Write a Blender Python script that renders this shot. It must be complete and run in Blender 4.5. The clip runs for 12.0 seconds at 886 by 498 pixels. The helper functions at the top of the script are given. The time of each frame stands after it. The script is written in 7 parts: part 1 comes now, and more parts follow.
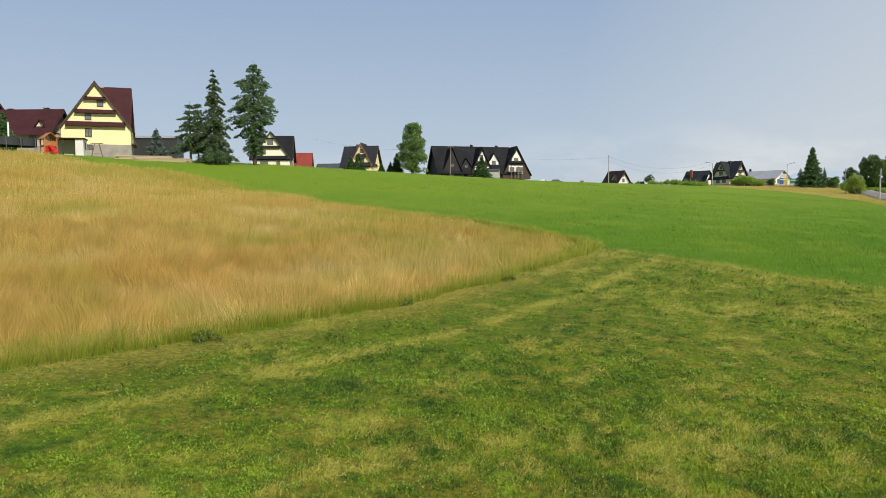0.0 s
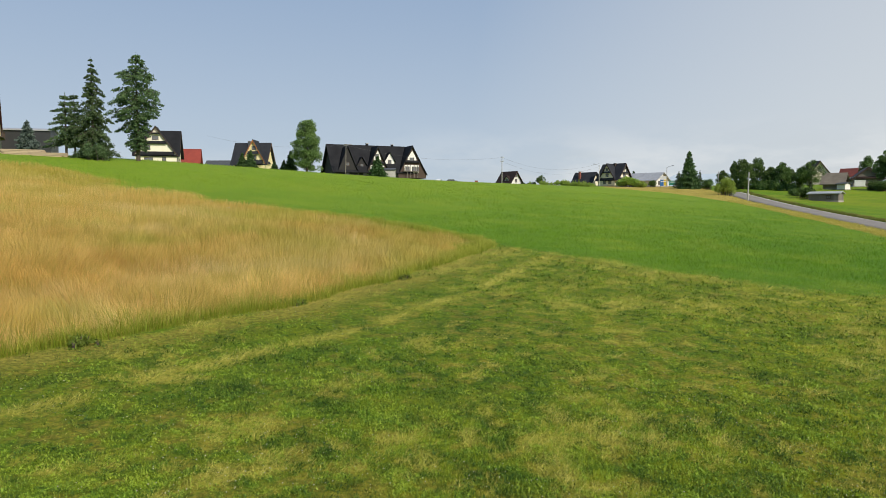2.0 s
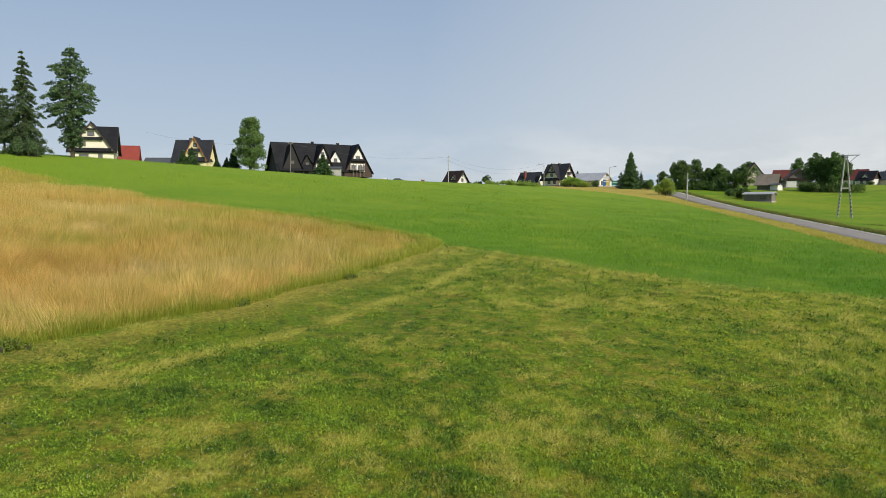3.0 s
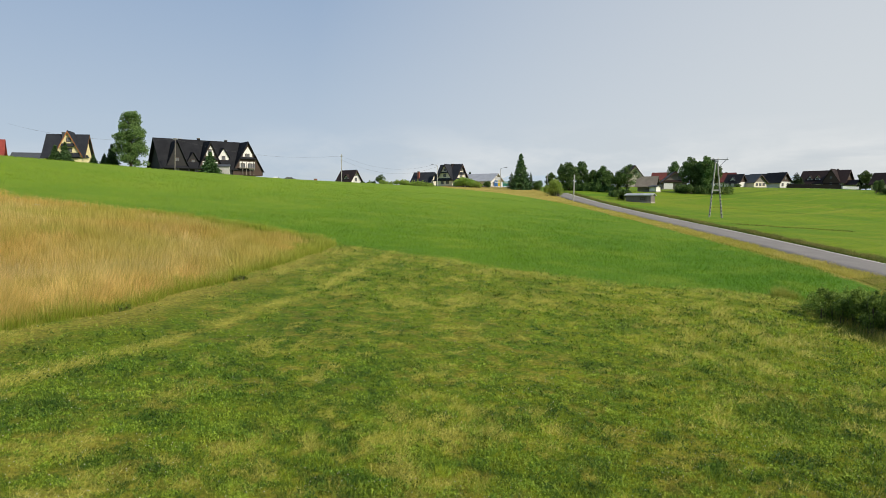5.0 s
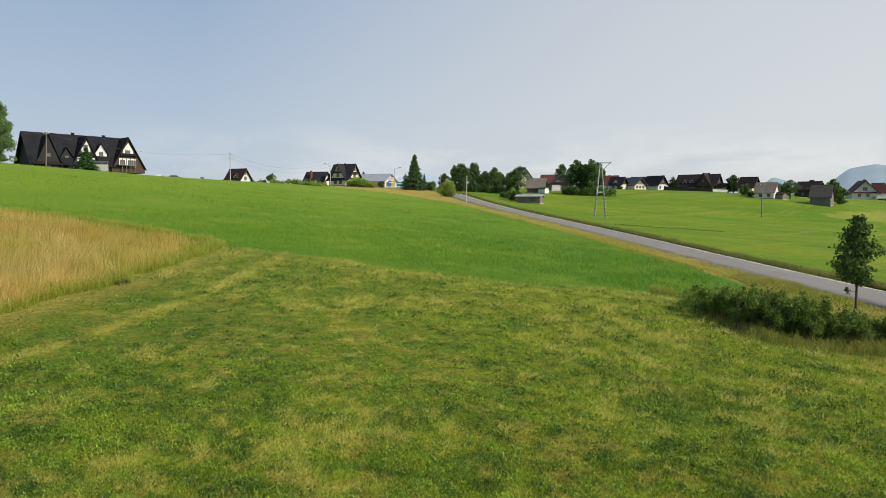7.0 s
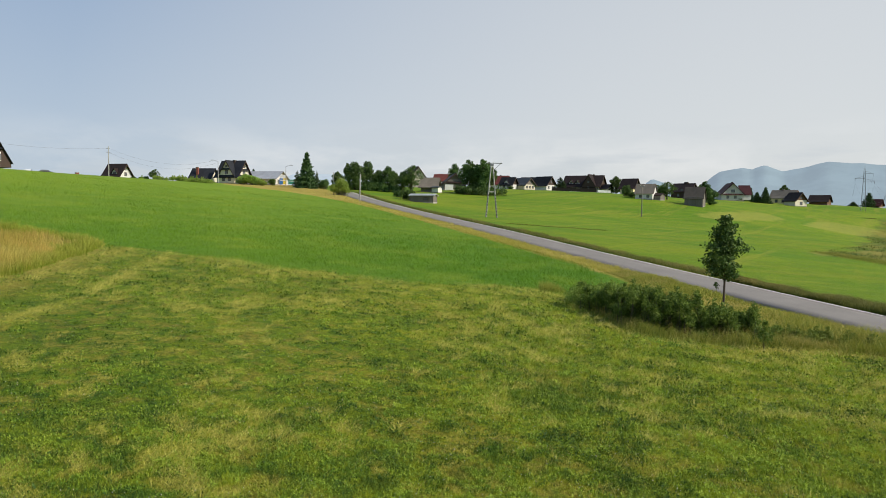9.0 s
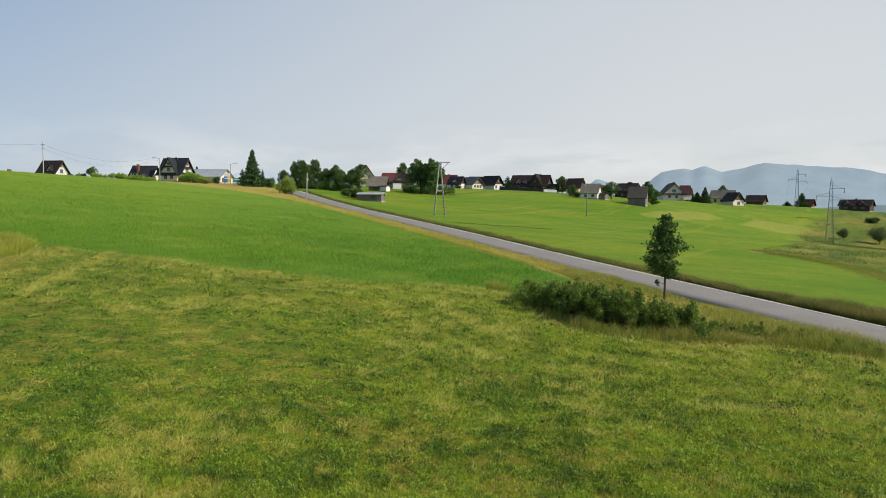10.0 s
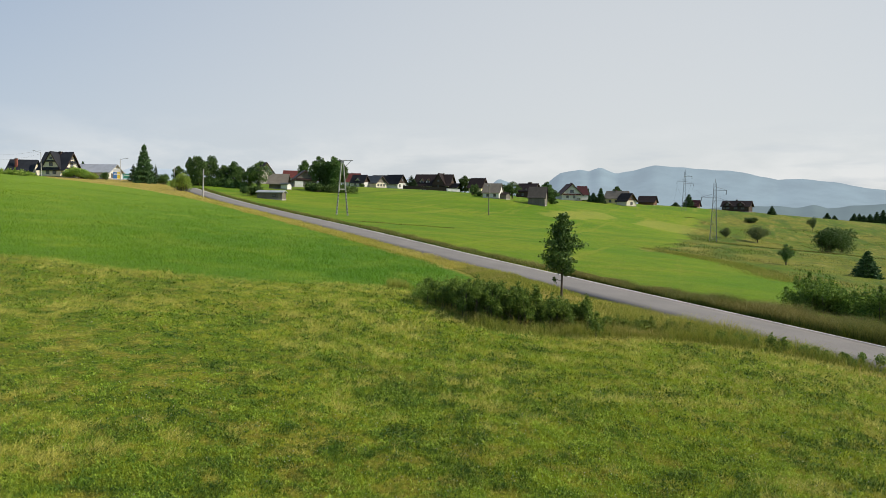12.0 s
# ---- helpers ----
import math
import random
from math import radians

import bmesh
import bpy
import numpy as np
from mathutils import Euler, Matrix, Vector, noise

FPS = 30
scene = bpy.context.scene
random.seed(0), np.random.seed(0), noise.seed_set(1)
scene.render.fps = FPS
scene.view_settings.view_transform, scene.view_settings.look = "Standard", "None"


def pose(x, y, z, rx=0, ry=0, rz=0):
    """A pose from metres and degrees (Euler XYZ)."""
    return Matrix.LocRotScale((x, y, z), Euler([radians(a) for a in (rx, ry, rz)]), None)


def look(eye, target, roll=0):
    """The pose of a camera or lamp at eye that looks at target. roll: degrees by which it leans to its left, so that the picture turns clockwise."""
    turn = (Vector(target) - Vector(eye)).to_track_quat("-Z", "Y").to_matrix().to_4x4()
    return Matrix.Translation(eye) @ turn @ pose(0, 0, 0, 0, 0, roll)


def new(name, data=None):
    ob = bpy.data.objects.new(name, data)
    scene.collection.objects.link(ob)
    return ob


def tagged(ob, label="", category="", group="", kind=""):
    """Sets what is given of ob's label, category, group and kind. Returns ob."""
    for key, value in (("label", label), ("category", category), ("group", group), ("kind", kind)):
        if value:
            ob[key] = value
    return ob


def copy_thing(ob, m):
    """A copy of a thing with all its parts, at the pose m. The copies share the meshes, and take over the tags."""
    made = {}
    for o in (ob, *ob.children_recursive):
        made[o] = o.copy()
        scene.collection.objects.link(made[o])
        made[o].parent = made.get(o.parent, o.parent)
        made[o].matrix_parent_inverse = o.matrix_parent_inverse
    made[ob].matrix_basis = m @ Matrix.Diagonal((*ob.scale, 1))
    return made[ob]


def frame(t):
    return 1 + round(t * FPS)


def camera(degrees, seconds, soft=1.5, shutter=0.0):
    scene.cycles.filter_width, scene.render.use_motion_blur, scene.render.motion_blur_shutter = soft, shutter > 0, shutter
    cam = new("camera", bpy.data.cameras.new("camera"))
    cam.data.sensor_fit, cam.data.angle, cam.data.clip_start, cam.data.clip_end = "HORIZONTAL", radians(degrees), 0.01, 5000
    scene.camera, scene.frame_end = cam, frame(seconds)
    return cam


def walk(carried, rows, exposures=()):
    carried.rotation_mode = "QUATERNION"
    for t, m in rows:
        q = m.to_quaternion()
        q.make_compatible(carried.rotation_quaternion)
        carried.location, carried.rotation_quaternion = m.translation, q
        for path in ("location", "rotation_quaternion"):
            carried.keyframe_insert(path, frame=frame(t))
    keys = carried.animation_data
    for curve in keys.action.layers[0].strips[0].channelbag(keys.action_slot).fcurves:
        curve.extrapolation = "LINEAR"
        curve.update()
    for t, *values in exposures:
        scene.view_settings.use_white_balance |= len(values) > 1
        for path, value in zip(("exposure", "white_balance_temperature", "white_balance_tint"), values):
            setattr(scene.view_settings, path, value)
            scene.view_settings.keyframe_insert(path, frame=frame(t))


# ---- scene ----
cam = camera(63.45, 12.0, soft=0.75)
EYE = 5.0  # height of the flown camera over the ground below it
PATH = [
    (0, -0.000, 0.000, 0.000, 0.000, -3.000, 0.500),
    (0.5, 0.016, -0.014, -0.010, -1.960, -3.016, 0.432),
    (1, 0.029, -0.021, -0.016, -3.984, -3.047, 0.352),
    (1.5, 0.034, -0.008, -0.022, -6.107, -3.072, 0.342),
    (2, 0.033, 0.007, -0.028, -8.283, -3.118, 0.293),
    (2.5, 0.038, 0.020, -0.029, -10.409, -3.160, 0.231),
    (3, 0.051, 0.065, -0.030, -12.547, -3.204, 0.157),
    (5, 0.054, 0.142, -0.031, -21.006, -3.236, -0.002),
    (5.5, 0.038, 0.192, -0.029, -23.123, -3.228, -0.051),
    (6, 0.013, 0.196, -0.021, -25.235, -3.196, -0.117),
    (6.5, -0.001, 0.173, -0.006, -27.331, -3.201, -0.197),
    (7, -0.020, 0.104, 0.005, -29.475, -3.207, -0.224),
    (9, -0.057, 0.002, 0.002, -37.933, -3.244, -0.516),
    (9.5, -0.075, -0.071, -0.001, -40.004, -3.262, -0.581),
    (10, -0.053, -0.093, -0.001, -42.053, -3.284, -0.618),
    (10.5, -0.014, -0.083, -0.008, -43.991, -3.290, -0.726),
    (11, 0.037, -0.065, -0.022, -45.999, -3.296, -0.791),
    (11.5, 0.114, -0.057, -0.037, -47.890, -3.273, -0.889),
    (12, 0.200, -0.054, -0.046, -49.708, -3.264, -0.906),
]
walk(cam, [(t, pose(x, y, EYE + z, 90 + pitch, roll, yaw)) for t, x, y, z, yaw, pitch, roll in PATH],
     exposures=[(0, 0.0), (12, 0.0)])

# ---- daylight: a hazy summer sky and one sun, behind the camera and to its right ----
SUN_AZ, SUN_EL = -148.0, 38.0
sun_dir = Vector((-math.sin(radians(SUN_AZ)) * math.cos(radians(SUN_EL)),
                  math.cos(radians(SUN_AZ)) * math.cos(radians(SUN_EL)), math.sin(radians(SUN_EL))))
sun = new("sun", bpy.data.lights.new("sun", "SUN"))
sun.data.energy, sun.data.angle, sun.data.color = 5.0, radians(0.9), (1.0, 0.91, 0.76)
sun.matrix_world = look(sun_dir * 100, (0, 0, 0))


def make_world():
    world = bpy.data.worlds.new("sky")
    scene.world = world
    world.use_nodes = True
    nt = world.node_tree
    nt.nodes.clear()
    n, link = nt.nodes.new, nt.links.new
    sky = n("ShaderNodeTexSky")
    sky.sky_type, sky.sun_disc = "NISHITA", False
    sky.sun_elevation, sky.sun_rotation = radians(SUN_EL), radians(-SUN_AZ)
    sky.altitude, sky.air_density, sky.dust_density, sky.ozone_density = 800, 1.0, 2.5, 1.5
    coord, sep = n("ShaderNodeTexCoord"), n("ShaderNodeSeparateXYZ")
    link(coord.outputs["Generated"], sep.inputs[0])
    # summer haze: grey-blue overhead, pale towards the horizon
    ramp = n("ShaderNodeValToRGB")
    ramp.color_ramp.elements[0].position, ramp.color_ramp.elements[0].color = 0.0, (0.535, 0.615, 0.705, 1)
    ramp.color_ramp.elements[1].position, ramp.color_ramp.elements[1].color = 0.6, (0.22, 0.335, 0.54, 1)
    mid = ramp.color_ramp.elements.new(0.12)
    mid.color = (0.455, 0.55, 0.67, 1)
    mid2 = ramp.color_ramp.elements.new(0.27)
    mid2.color = (0.345, 0.455, 0.62, 1)
    link(sep.outputs["Z"], ramp.inputs[0])
    # the haze is whiter over the valley to the east
    east = n("ShaderNodeVectorMath")
    east.operation = "DOT_PRODUCT"
    east.inputs[1].default_value = (0.94, 0.34, 0)
    link(coord.outputs["Generated"], east.inputs[0])
    east_f = n("ShaderNodeMapRange")
    east_f.inputs["From Min"].default_value, east_f.inputs["From Max"].default_value = 0.50, 1.0
    east_f.inputs["To Max"].default_value = 0.85
    link(east.outputs["Value"], east_f.inputs["Value"])
    pale = n("ShaderNodeMixRGB")
    pale.inputs["Color2"].default_value = (0.765, 0.778, 0.768, 1)
    link(east_f.outputs["Result"], pale.inputs["Fac"])
    link(ramp.outputs["Color"], pale.inputs["Color1"])
    # flat banks of thin cloud low over the land
    stretch = n("ShaderNodeMapping")
    stretch.inputs["Scale"].default_value = (4.2, 4.2, 11.0)
    link(coord.outputs["Generated"], stretch.inputs["Vector"])
    puff = n("ShaderNodeTexNoise")
    puff.inputs["Scale"].default_value, puff.inputs["Detail"].default_value, puff.inputs["Roughness"].default_value = 1.5, 7, 0.55
    link(stretch.outputs["Vector"], puff.inputs["Vector"])
    cover = n("ShaderNodeMapRange")
    cover.inputs["From Min"].default_value, cover.inputs["From Max"].default_value = 0.44, 0.60
    link(puff.outputs["Fac"], cover.inputs["Value"])
    low = n("ShaderNodeMapRange")
    low.inputs["From Min"].default_value, low.inputs["From Max"].default_value = 0.12, 0.03
    low.inputs["To Min"].default_value, low.inputs["To Max"].default_value = 0.0, 0.9
    link(sep.outputs["Z"], low.inputs["Value"])
    lean = n("ShaderNodeMapRange")  # the banks lie over the valley
    lean.inputs["From Min"].default_value, lean.inputs["From Max"].default_value, lean.inputs["To Min"].default_value = 0.25, 0.8, 0.22
    link(east.outputs["Value"], lean.inputs["Value"])
    held = n("ShaderNodeMath")
    held.operation = "MULTIPLY"
    link(low.outputs["Result"], held.inputs[0])
    link(lean.outputs["Result"], held.inputs[1])
    low = held
    both = n("ShaderNodeMath")
    both.operation = "MULTIPLY"
    link(cover.outputs["Result"], both.inputs[0])
    link(low.outputs[0], both.inputs[1])
    cloud = n("ShaderNodeMixRGB")
    cloud.inputs["Color2"].default_value = (0.86, 0.865, 0.865, 1)
    link(both.outputs[0], cloud.inputs["Fac"])
    link(pale.outputs["Color"], cloud.inputs["Color1"])
    belly = n("ShaderNodeMapping")
    belly.inputs["Scale"].default_value, belly.inputs["Location"].default_value = (3.6, 3.6, 26.0), (3.1, 0.7, 0.35)
    link(coord.outputs["Generated"], belly.inputs["Vector"])
    grey = n("ShaderNodeTexNoise")
    grey.inputs["Scale"].default_value, grey.inputs["Detail"].default_value = 1.7, 6
    link(belly.outputs["Vector"], grey.inputs["Vector"])
    grey_f = n("ShaderNodeMapRange")
    grey_f.inputs["From Min"].default_value, grey_f.inputs["From Max"].default_value = 0.50, 0.64
    link(grey.outputs["Fac"], grey_f.inputs["Value"])
    grey_low = n("ShaderNodeMath")
    grey_low.operation = "MULTIPLY"
    link(grey_f.outputs["Result"], grey_low.inputs[0])
    link(low.outputs[0], grey_low.inputs[1])
    under = n("ShaderNodeMixRGB")
    under.inputs["Color2"].default_value = (0.60, 0.645, 0.69, 1)
    link(grey_low.outputs[0], under.inputs["Fac"])
    link(cloud.outputs["Color"], under.inputs["Color1"])
    cloud = under
    dim = n("ShaderNodeMixRGB")
    dim.blend_type, dim.inputs["Fac"].default_value = "MULTIPLY", 1
    dim.inputs["Color2"].default_value = (0.1, 0.1, 0.1, 1)
    link(sky.outputs["Color"], dim.inputs["Color1"])
    mix = n("ShaderNodeMixRGB")
    mix.inputs["Fac"].default_value = 0.88
    link(dim.outputs["Color"], mix.inputs["Color1"])
    link(cloud.outputs["Color"], mix.inputs["Color2"])
    bg, out = n("ShaderNodeBackground"), n("ShaderNodeOutputWorld")
    bg.inputs["Strength"].default_value = 1.0
    link(mix.outputs["Color"], bg.inputs["Color"])
    link(bg.outputs[0], out.inputs["Surface"])


make_world()
rng = np.random.default_rng(7)


# ---- the lie of the land: a meadow that rises to a hamlet, and a shallow bowl across the road ----
LAND = [
    (0, 0, 0), (-12, 18, 2.0), (-6, 40, 3.4), (30, 26, 0.5),
    (20, -40, -4.1), (-45, -25, 0.3), (-18, 83, 7.8), (-63, 125.6, 15.2),
    (-28, 108, 12.1), (-100, 110, 18.5), (-45, 193, 17.0), (-21, 209, 16.0),
    (10, 230, 15.3), (52, 224, 13.3), (97, 243, 13.0), (92, 161, 8.1),
    (65, 62, 1.7), (37, 7, -1.1), (93, 104, 3.4), (165, 122, 3.2),
    (130, 165, 8.0), (211, 135, 7.0), (265, 230, 13.4), (325, 187, 10.0),
    (390, 127, 6.3), (236, 83, -4.0), (157, 32, -3.0), (118, 19, -3.6),
    (60, -60, -7.0), (520, 120, 5.0), (300, -150, -12), (90, 420, 16.0),
    (-60, 380, 19.0),
]
SLOPE = (-0.05, 0.0775)


def swell(d):
    return np.where(d > 0, d ** 2 * np.log(np.maximum(d, 1e-9)), 0)


def settle(knots):
    k = np.array(knots, float)
    at, n = k[:, :2] / 100, len(k)
    m = np.zeros((n + 3, n + 3))
    m[:n, :n] = swell(np.linalg.norm(at[:, None] - at[None], axis=2)) + np.eye(n) * 0.004
    m[:n, n] = m[n, :n] = 1
    m[:n, n + 1:], m[n + 1:, :n] = at, at.T
    rest = k[:, 2] - SLOPE[0] * k[:, 0] - SLOPE[1] * k[:, 1]
    return at, np.linalg.solve(m, np.concatenate([rest, np.zeros(3)]))


LAND_AT, LAND_W = settle(LAND)


def land(x, y):
    """Height of the ground."""
    x, y = np.asarray(x, float), np.asarray(y, float)
    n = len(LAND_AT)
    z = LAND_W[n] + LAND_W[n + 1] * x / 100 + LAND_W[n + 2] * y / 100 + SLOPE[0] * x + SLOPE[1] * y
    for (a, b), w in zip(LAND_AT, LAND_W[:n]):
        z = z + w * swell(np.hypot(x / 100 - a, y / 100 - b))
    k = np.clip((np.hypot(x, y) - 380) / 420, 0, 1)
    k = k * k * (3 - 2 * k)
    return z * (1 - k) - 20 * k


def verge_reach(along):
    """How far the rough verge spreads from the road's middle on the near side."""
    return 5.8 + 0.02 * np.clip(along - 30, 0, 90) + 9.0 / (1 + np.exp(np.clip((along - 17.5) / 1.9, -30, 30))) + 0.012 * np.clip(along - 112, 0, 80) ** 1.75


def spot(bearing, dist):
    """Ground point at a bearing (degrees, left of north is positive) and a distance from the origin."""
    x, y = -math.sin(radians(bearing)) * dist, math.cos(radians(bearing)) * dist
    return x, y, float(land(x, y))


ROAD_A, ROAD_D, ROAD_W = np.array((36.62, 6.63)), np.array((0.3618, 0.9322)), 6.0


def across(x, y):
    """Distance from the road's middle, positive on the far side, and the way along it."""
    dx, dy = x - ROAD_A[0], y - ROAD_A[1]
    return dx * ROAD_D[1] - dy * ROAD_D[0], dx * ROAD_D[0] + dy * ROAD_D[1]


def inside(x, y, poly):
    hit = np.zeros(np.shape(x), bool)
    j = len(poly) - 1
    for i in range(len(poly)):
        (xa, ya), (xb, yb) = poly[i], poly[j]
        if ya != yb:
            hit ^= ((ya > y) != (yb > y)) & (x < (xb - xa) * (y - ya) / (yb - ya) + xa)
        j = i
    return hit


def edge_distance(x, y, poly, closed=True):
    best = np.full(np.shape(x), 1e9)
    for i in range(len(poly) if closed else len(poly) - 1):
        (xa, ya), (xb, yb) = poly[i], poly[(i + 1) % len(poly)]
        dx, dy = xb - xa, yb - ya
        s = np.clip(((x - xa) * dx + (y - ya) * dy) / (dx * dx + dy * dy), 0, 1)
        best = np.minimum(best, np.hypot(x - xa - s * dx, y - ya - s * dy))
    return best


def signed(x, y, poly):
    """Metres inside (positive) or outside (negative) of a field's border."""
    return np.where(inside(x, y, poly), 1, -1) * edge_distance(x, y, poly)


def wobble(x, y, size, amount, seed=0.0):
    """A cheap smooth unevenness for borders."""
    a = np.sin(x / size * 1.7 + 1.3 * np.sin(y / size * 1.1 + seed) + seed) + np.sin(y / size * 2.3 + 1.7 * np.sin(x / size * 0.9 - seed))
    b = np.sin(x / size * 5.1 + 2 * np.sin(y / size * 3.7 + seed)) * 0.4 + np.sin(y / size * 6.3 + 2.0 * np.sin(x / size * 4.1)) * 0.4
    return (a + b) * 0.4 * amount


def uneven(x, y, size, seed=0):
    """Smooth value noise over the ground, 0 to 1."""
    total, weight = 0.0, 0.0
    for octave in range(3):
        u, v = x / size * 2 ** octave + seed * 7.31, y / size * 2 ** octave - seed * 3.77
        i, j = np.floor(u), np.floor(v)
        fu, fv = u - i, v - j
        fu, fv = fu * fu * (3 - 2 * fu), fv * fv * (3 - 2 * fv)

        def cell(a, b):
            h = np.sin(a * 127.1 + b * 311.7 + seed * 17.0) * 43758.5453
            return h - np.floor(h)

        w = 0.55 ** octave
        total = total + w * ((cell(i, j) * (1 - fu) + cell(i + 1, j) * fu) * (1 - fv) + (cell(i, j + 1) * (1 - fu) + cell(i + 1, j + 1) * fu) * fv)
        weight += w
    return total / weight


TALL = [(-30, -8), (-9.5, 15.2), (-6.4, 18.3), (-1.6, 23.3), (1.7, 28.4), (5.3, 34.6), (9.4, 42.6), (8.6, 45.0),
        (5.8, 51.5), (-1.5, 59.5), (-16, 76), (-32, 89), (-50, 99), (-78, 107), (-125, 104), (-110, 20)]
MOWN = [(9.4, 42.6), (12.0, 39.8), (14.8, 37.5), (16.6, 34.0), (19.4, 31.0), (21.8, 29.4), (25.0, 28.5), (27.3, 26.7), (28.0, 25.8), (25.7, 22.0), (23.8, 19.2),
        (22.9, 17.2), (23.3, 15.7), (25.2, 14.2), (27.5, 13.2), (29.2, 12.2), (30.3, 10.8), (30.8, 9.2), (31.2, 6.0), (30.5, 0), (27, -15), (20, -60), (-60, -60), (-30, -8),
        (-9.5, 15.2), (-6.4, 18.3), (-1.6, 23.3), (1.7, 28.4), (5.3, 34.6)]
ROUGH = [(99, 49), (117, 53), (160, 62), (250, 100), (330, 118), (420, 150), (560, 120), (420, -60), (160, -80), (78, -20), (70, 10), (82, 21.5), (100.7, 33), (105.5, 40)]
CUT_A = [(186, 122), (205, 121.5), (240, 126), (226, 112), (184.5, 109)]
DARK_SPOTS = [(-2.1, 15.2, 0.75), (-6.0, 17.9, 0.7), (3.4, 21.0, 0.9), (21.2, 21.2, 0.55), (15.0, 21.0, 0.7), (6.0, 13.2, 0.5), (-0.6, 12.2, 0.5), (13.5, 12.6, 0.9)]
CUT_B = [(221, 106), (258, 116), (268, 100), (232, 92)]


def turf(x, y):
    """How strawy, how brown and how dark the mown turf is: windrows run in laps along its borders."""
    hay = edge_distance(x, y, TALL[:7], False) + 0.7 * (uneven(x, y, 4.0, 5) - 0.5)
    rim = edge_distance(x, y, MOWN[:19], False) + 0.9 * (uneven(x, y, 3.0, 6) - 0.5)
    broken, fine, clump = uneven(x, y, 1.7, 21), uneven(x, y, 0.22, 2), uneven(x, y, 0.48, 23)
    straw = np.exp(-((hay - 3.6) / 0.36) ** 2) * np.clip(3.6 * broken - 0.65, 0, 1) * np.clip(0.35 + 1.5 * clump, 0, 1)
    for lap, wide, keep in ((6.6, 0.4, 1.3), (9.5, 0.4, 1.45)):
        straw = np.maximum(straw, 0.6 * np.exp(-((hay - lap) / wide) ** 2) * np.clip(3.2 * broken - keep, 0, 1))
    for lap, wide, keep in ((0.45, 0.5, 0.8), (2.3, 0.40, 0.9), (4.4, 0.40, 1.0), (6.6, 0.45, 1.1), (9.0, 0.45, 1.2)):
        straw = np.maximum(straw, 0.6 * np.exp(-((rim - lap) / wide) ** 2) * np.clip(3.2 * broken - keep, 0, 1))
    straw = np.maximum(straw, 0.75 * np.clip((clump + 0.7 * (uneven(x, y, 3.2, 1) - 0.5) + 0.35 * (fine - 0.5) - 0.66) * 8, 0, 1))
    straw = straw * np.clip(0.25 + 1.5 * fine, 0, 1)
    brown = np.exp(-((hay - 1.0) / 1.0) ** 2) * np.clip(0.25 + 2.0 * (uneven(x, y, 1.1, 22) - 0.28), 0, 1)
    brown = np.maximum(brown, np.clip((uneven(x, y, 0.38, 31) + 0.45 * (uneven(x, y, 2.6, 34) - 0.5) + 0.4 * (fine - 0.5) - 0.58 + 0.10 * np.clip((15 - np.hypot(x, y)) / 4, 0, 1)) * 6, 0, 1))
    brown = np.maximum(brown, 0.8 * np.exp(-((rim - 0.3) / 0.8) ** 2) * np.clip((uneven(x, y, 1.6, 24) - 0.42) * 4, 0, 1))
    dark = 0.72 * np.clip((uneven(x, y, 0.26, 33) + 0.35 * (uneven(x, y, 2.0, 35) - 0.5) - 0.585) * 7, 0, 1)
    for cx, cy, size in DARK_SPOTS:
        dark = np.maximum(dark, np.exp(-(((x - cx) ** 2 + (y - cy) ** 2) / size ** 2)) * np.clip(0.5 + fine, 0, 1))
    return straw, brown, dark


# ---- materials ----
def material(name):
    m = bpy.data.materials.new(name)
    m.use_nodes = True
    nt = m.node_tree
    nt.nodes.clear()
    out = nt.nodes.new("ShaderNodeOutputMaterial")
    bsdf = nt.nodes.new("ShaderNodeBsdfPrincipled")
    nt.links.new(bsdf.outputs[0], out.inputs["Surface"])
    return m, nt, bsdf


def val(nt, op, a, b=0.0):
    m = nt.nodes.new("ShaderNodeMath")
    m.operation = op
    for i, v in enumerate((a, b)):
        if isinstance(v, (int, float)):
            m.inputs[i].default_value = v
        else:
            nt.links.new(v, m.inputs[i])
    return m.outputs[0]


def rgb_mix(nt, fac, a, b, mode="MIX"):
    m = nt.nodes.new("ShaderNodeMixRGB")
    m.blend_type = mode
    for i, v in zip(("Fac", "Color1", "Color2"), (fac, a, b)):
        if isinstance(v, (int, float)):
            m.inputs[i].default_value = v
        elif isinstance(v, tuple):
            m.inputs[i].default_value = (*v, 1)
        else:
            nt.links.new(v, m.inputs[i])
    return m.outputs[0]


def span(nt, v, lo, hi, to_lo=0.0, to_hi=1.0):
    m = nt.nodes.new("ShaderNodeMapRange")
    for key, x in (("From Min", lo), ("From Max", hi), ("To Min", to_lo), ("To Max", to_hi)):
        m.inputs[key].default_value = x
    nt.links.new(v, m.inputs["Value"])
    return m.outputs["Result"]


def place(nt, scale=(1, 1, 1), turn=0.0, world_space=False):
    """Coordinates in metres: of the object, or of the world."""
    m = nt.nodes.new("ShaderNodeMapping")
    m.inputs["Scale"].default_value = scale
    if world_space:
        src = nt.nodes.new("ShaderNodeNewGeometry").outputs["Position"]
    else:
        src = nt.nodes.new("ShaderNodeTexCoord").outputs["Object"]
    if turn:
        r = nt.nodes.new("ShaderNodeVectorRotate")
        r.rotation_type, r.inputs["Angle"].default_value = "Z_AXIS", turn
        nt.links.new(src, r.inputs["Vector"])
        src = r.outputs[0]
    nt.links.new(src, m.inputs["Vector"])
    return m.outputs["Vector"]


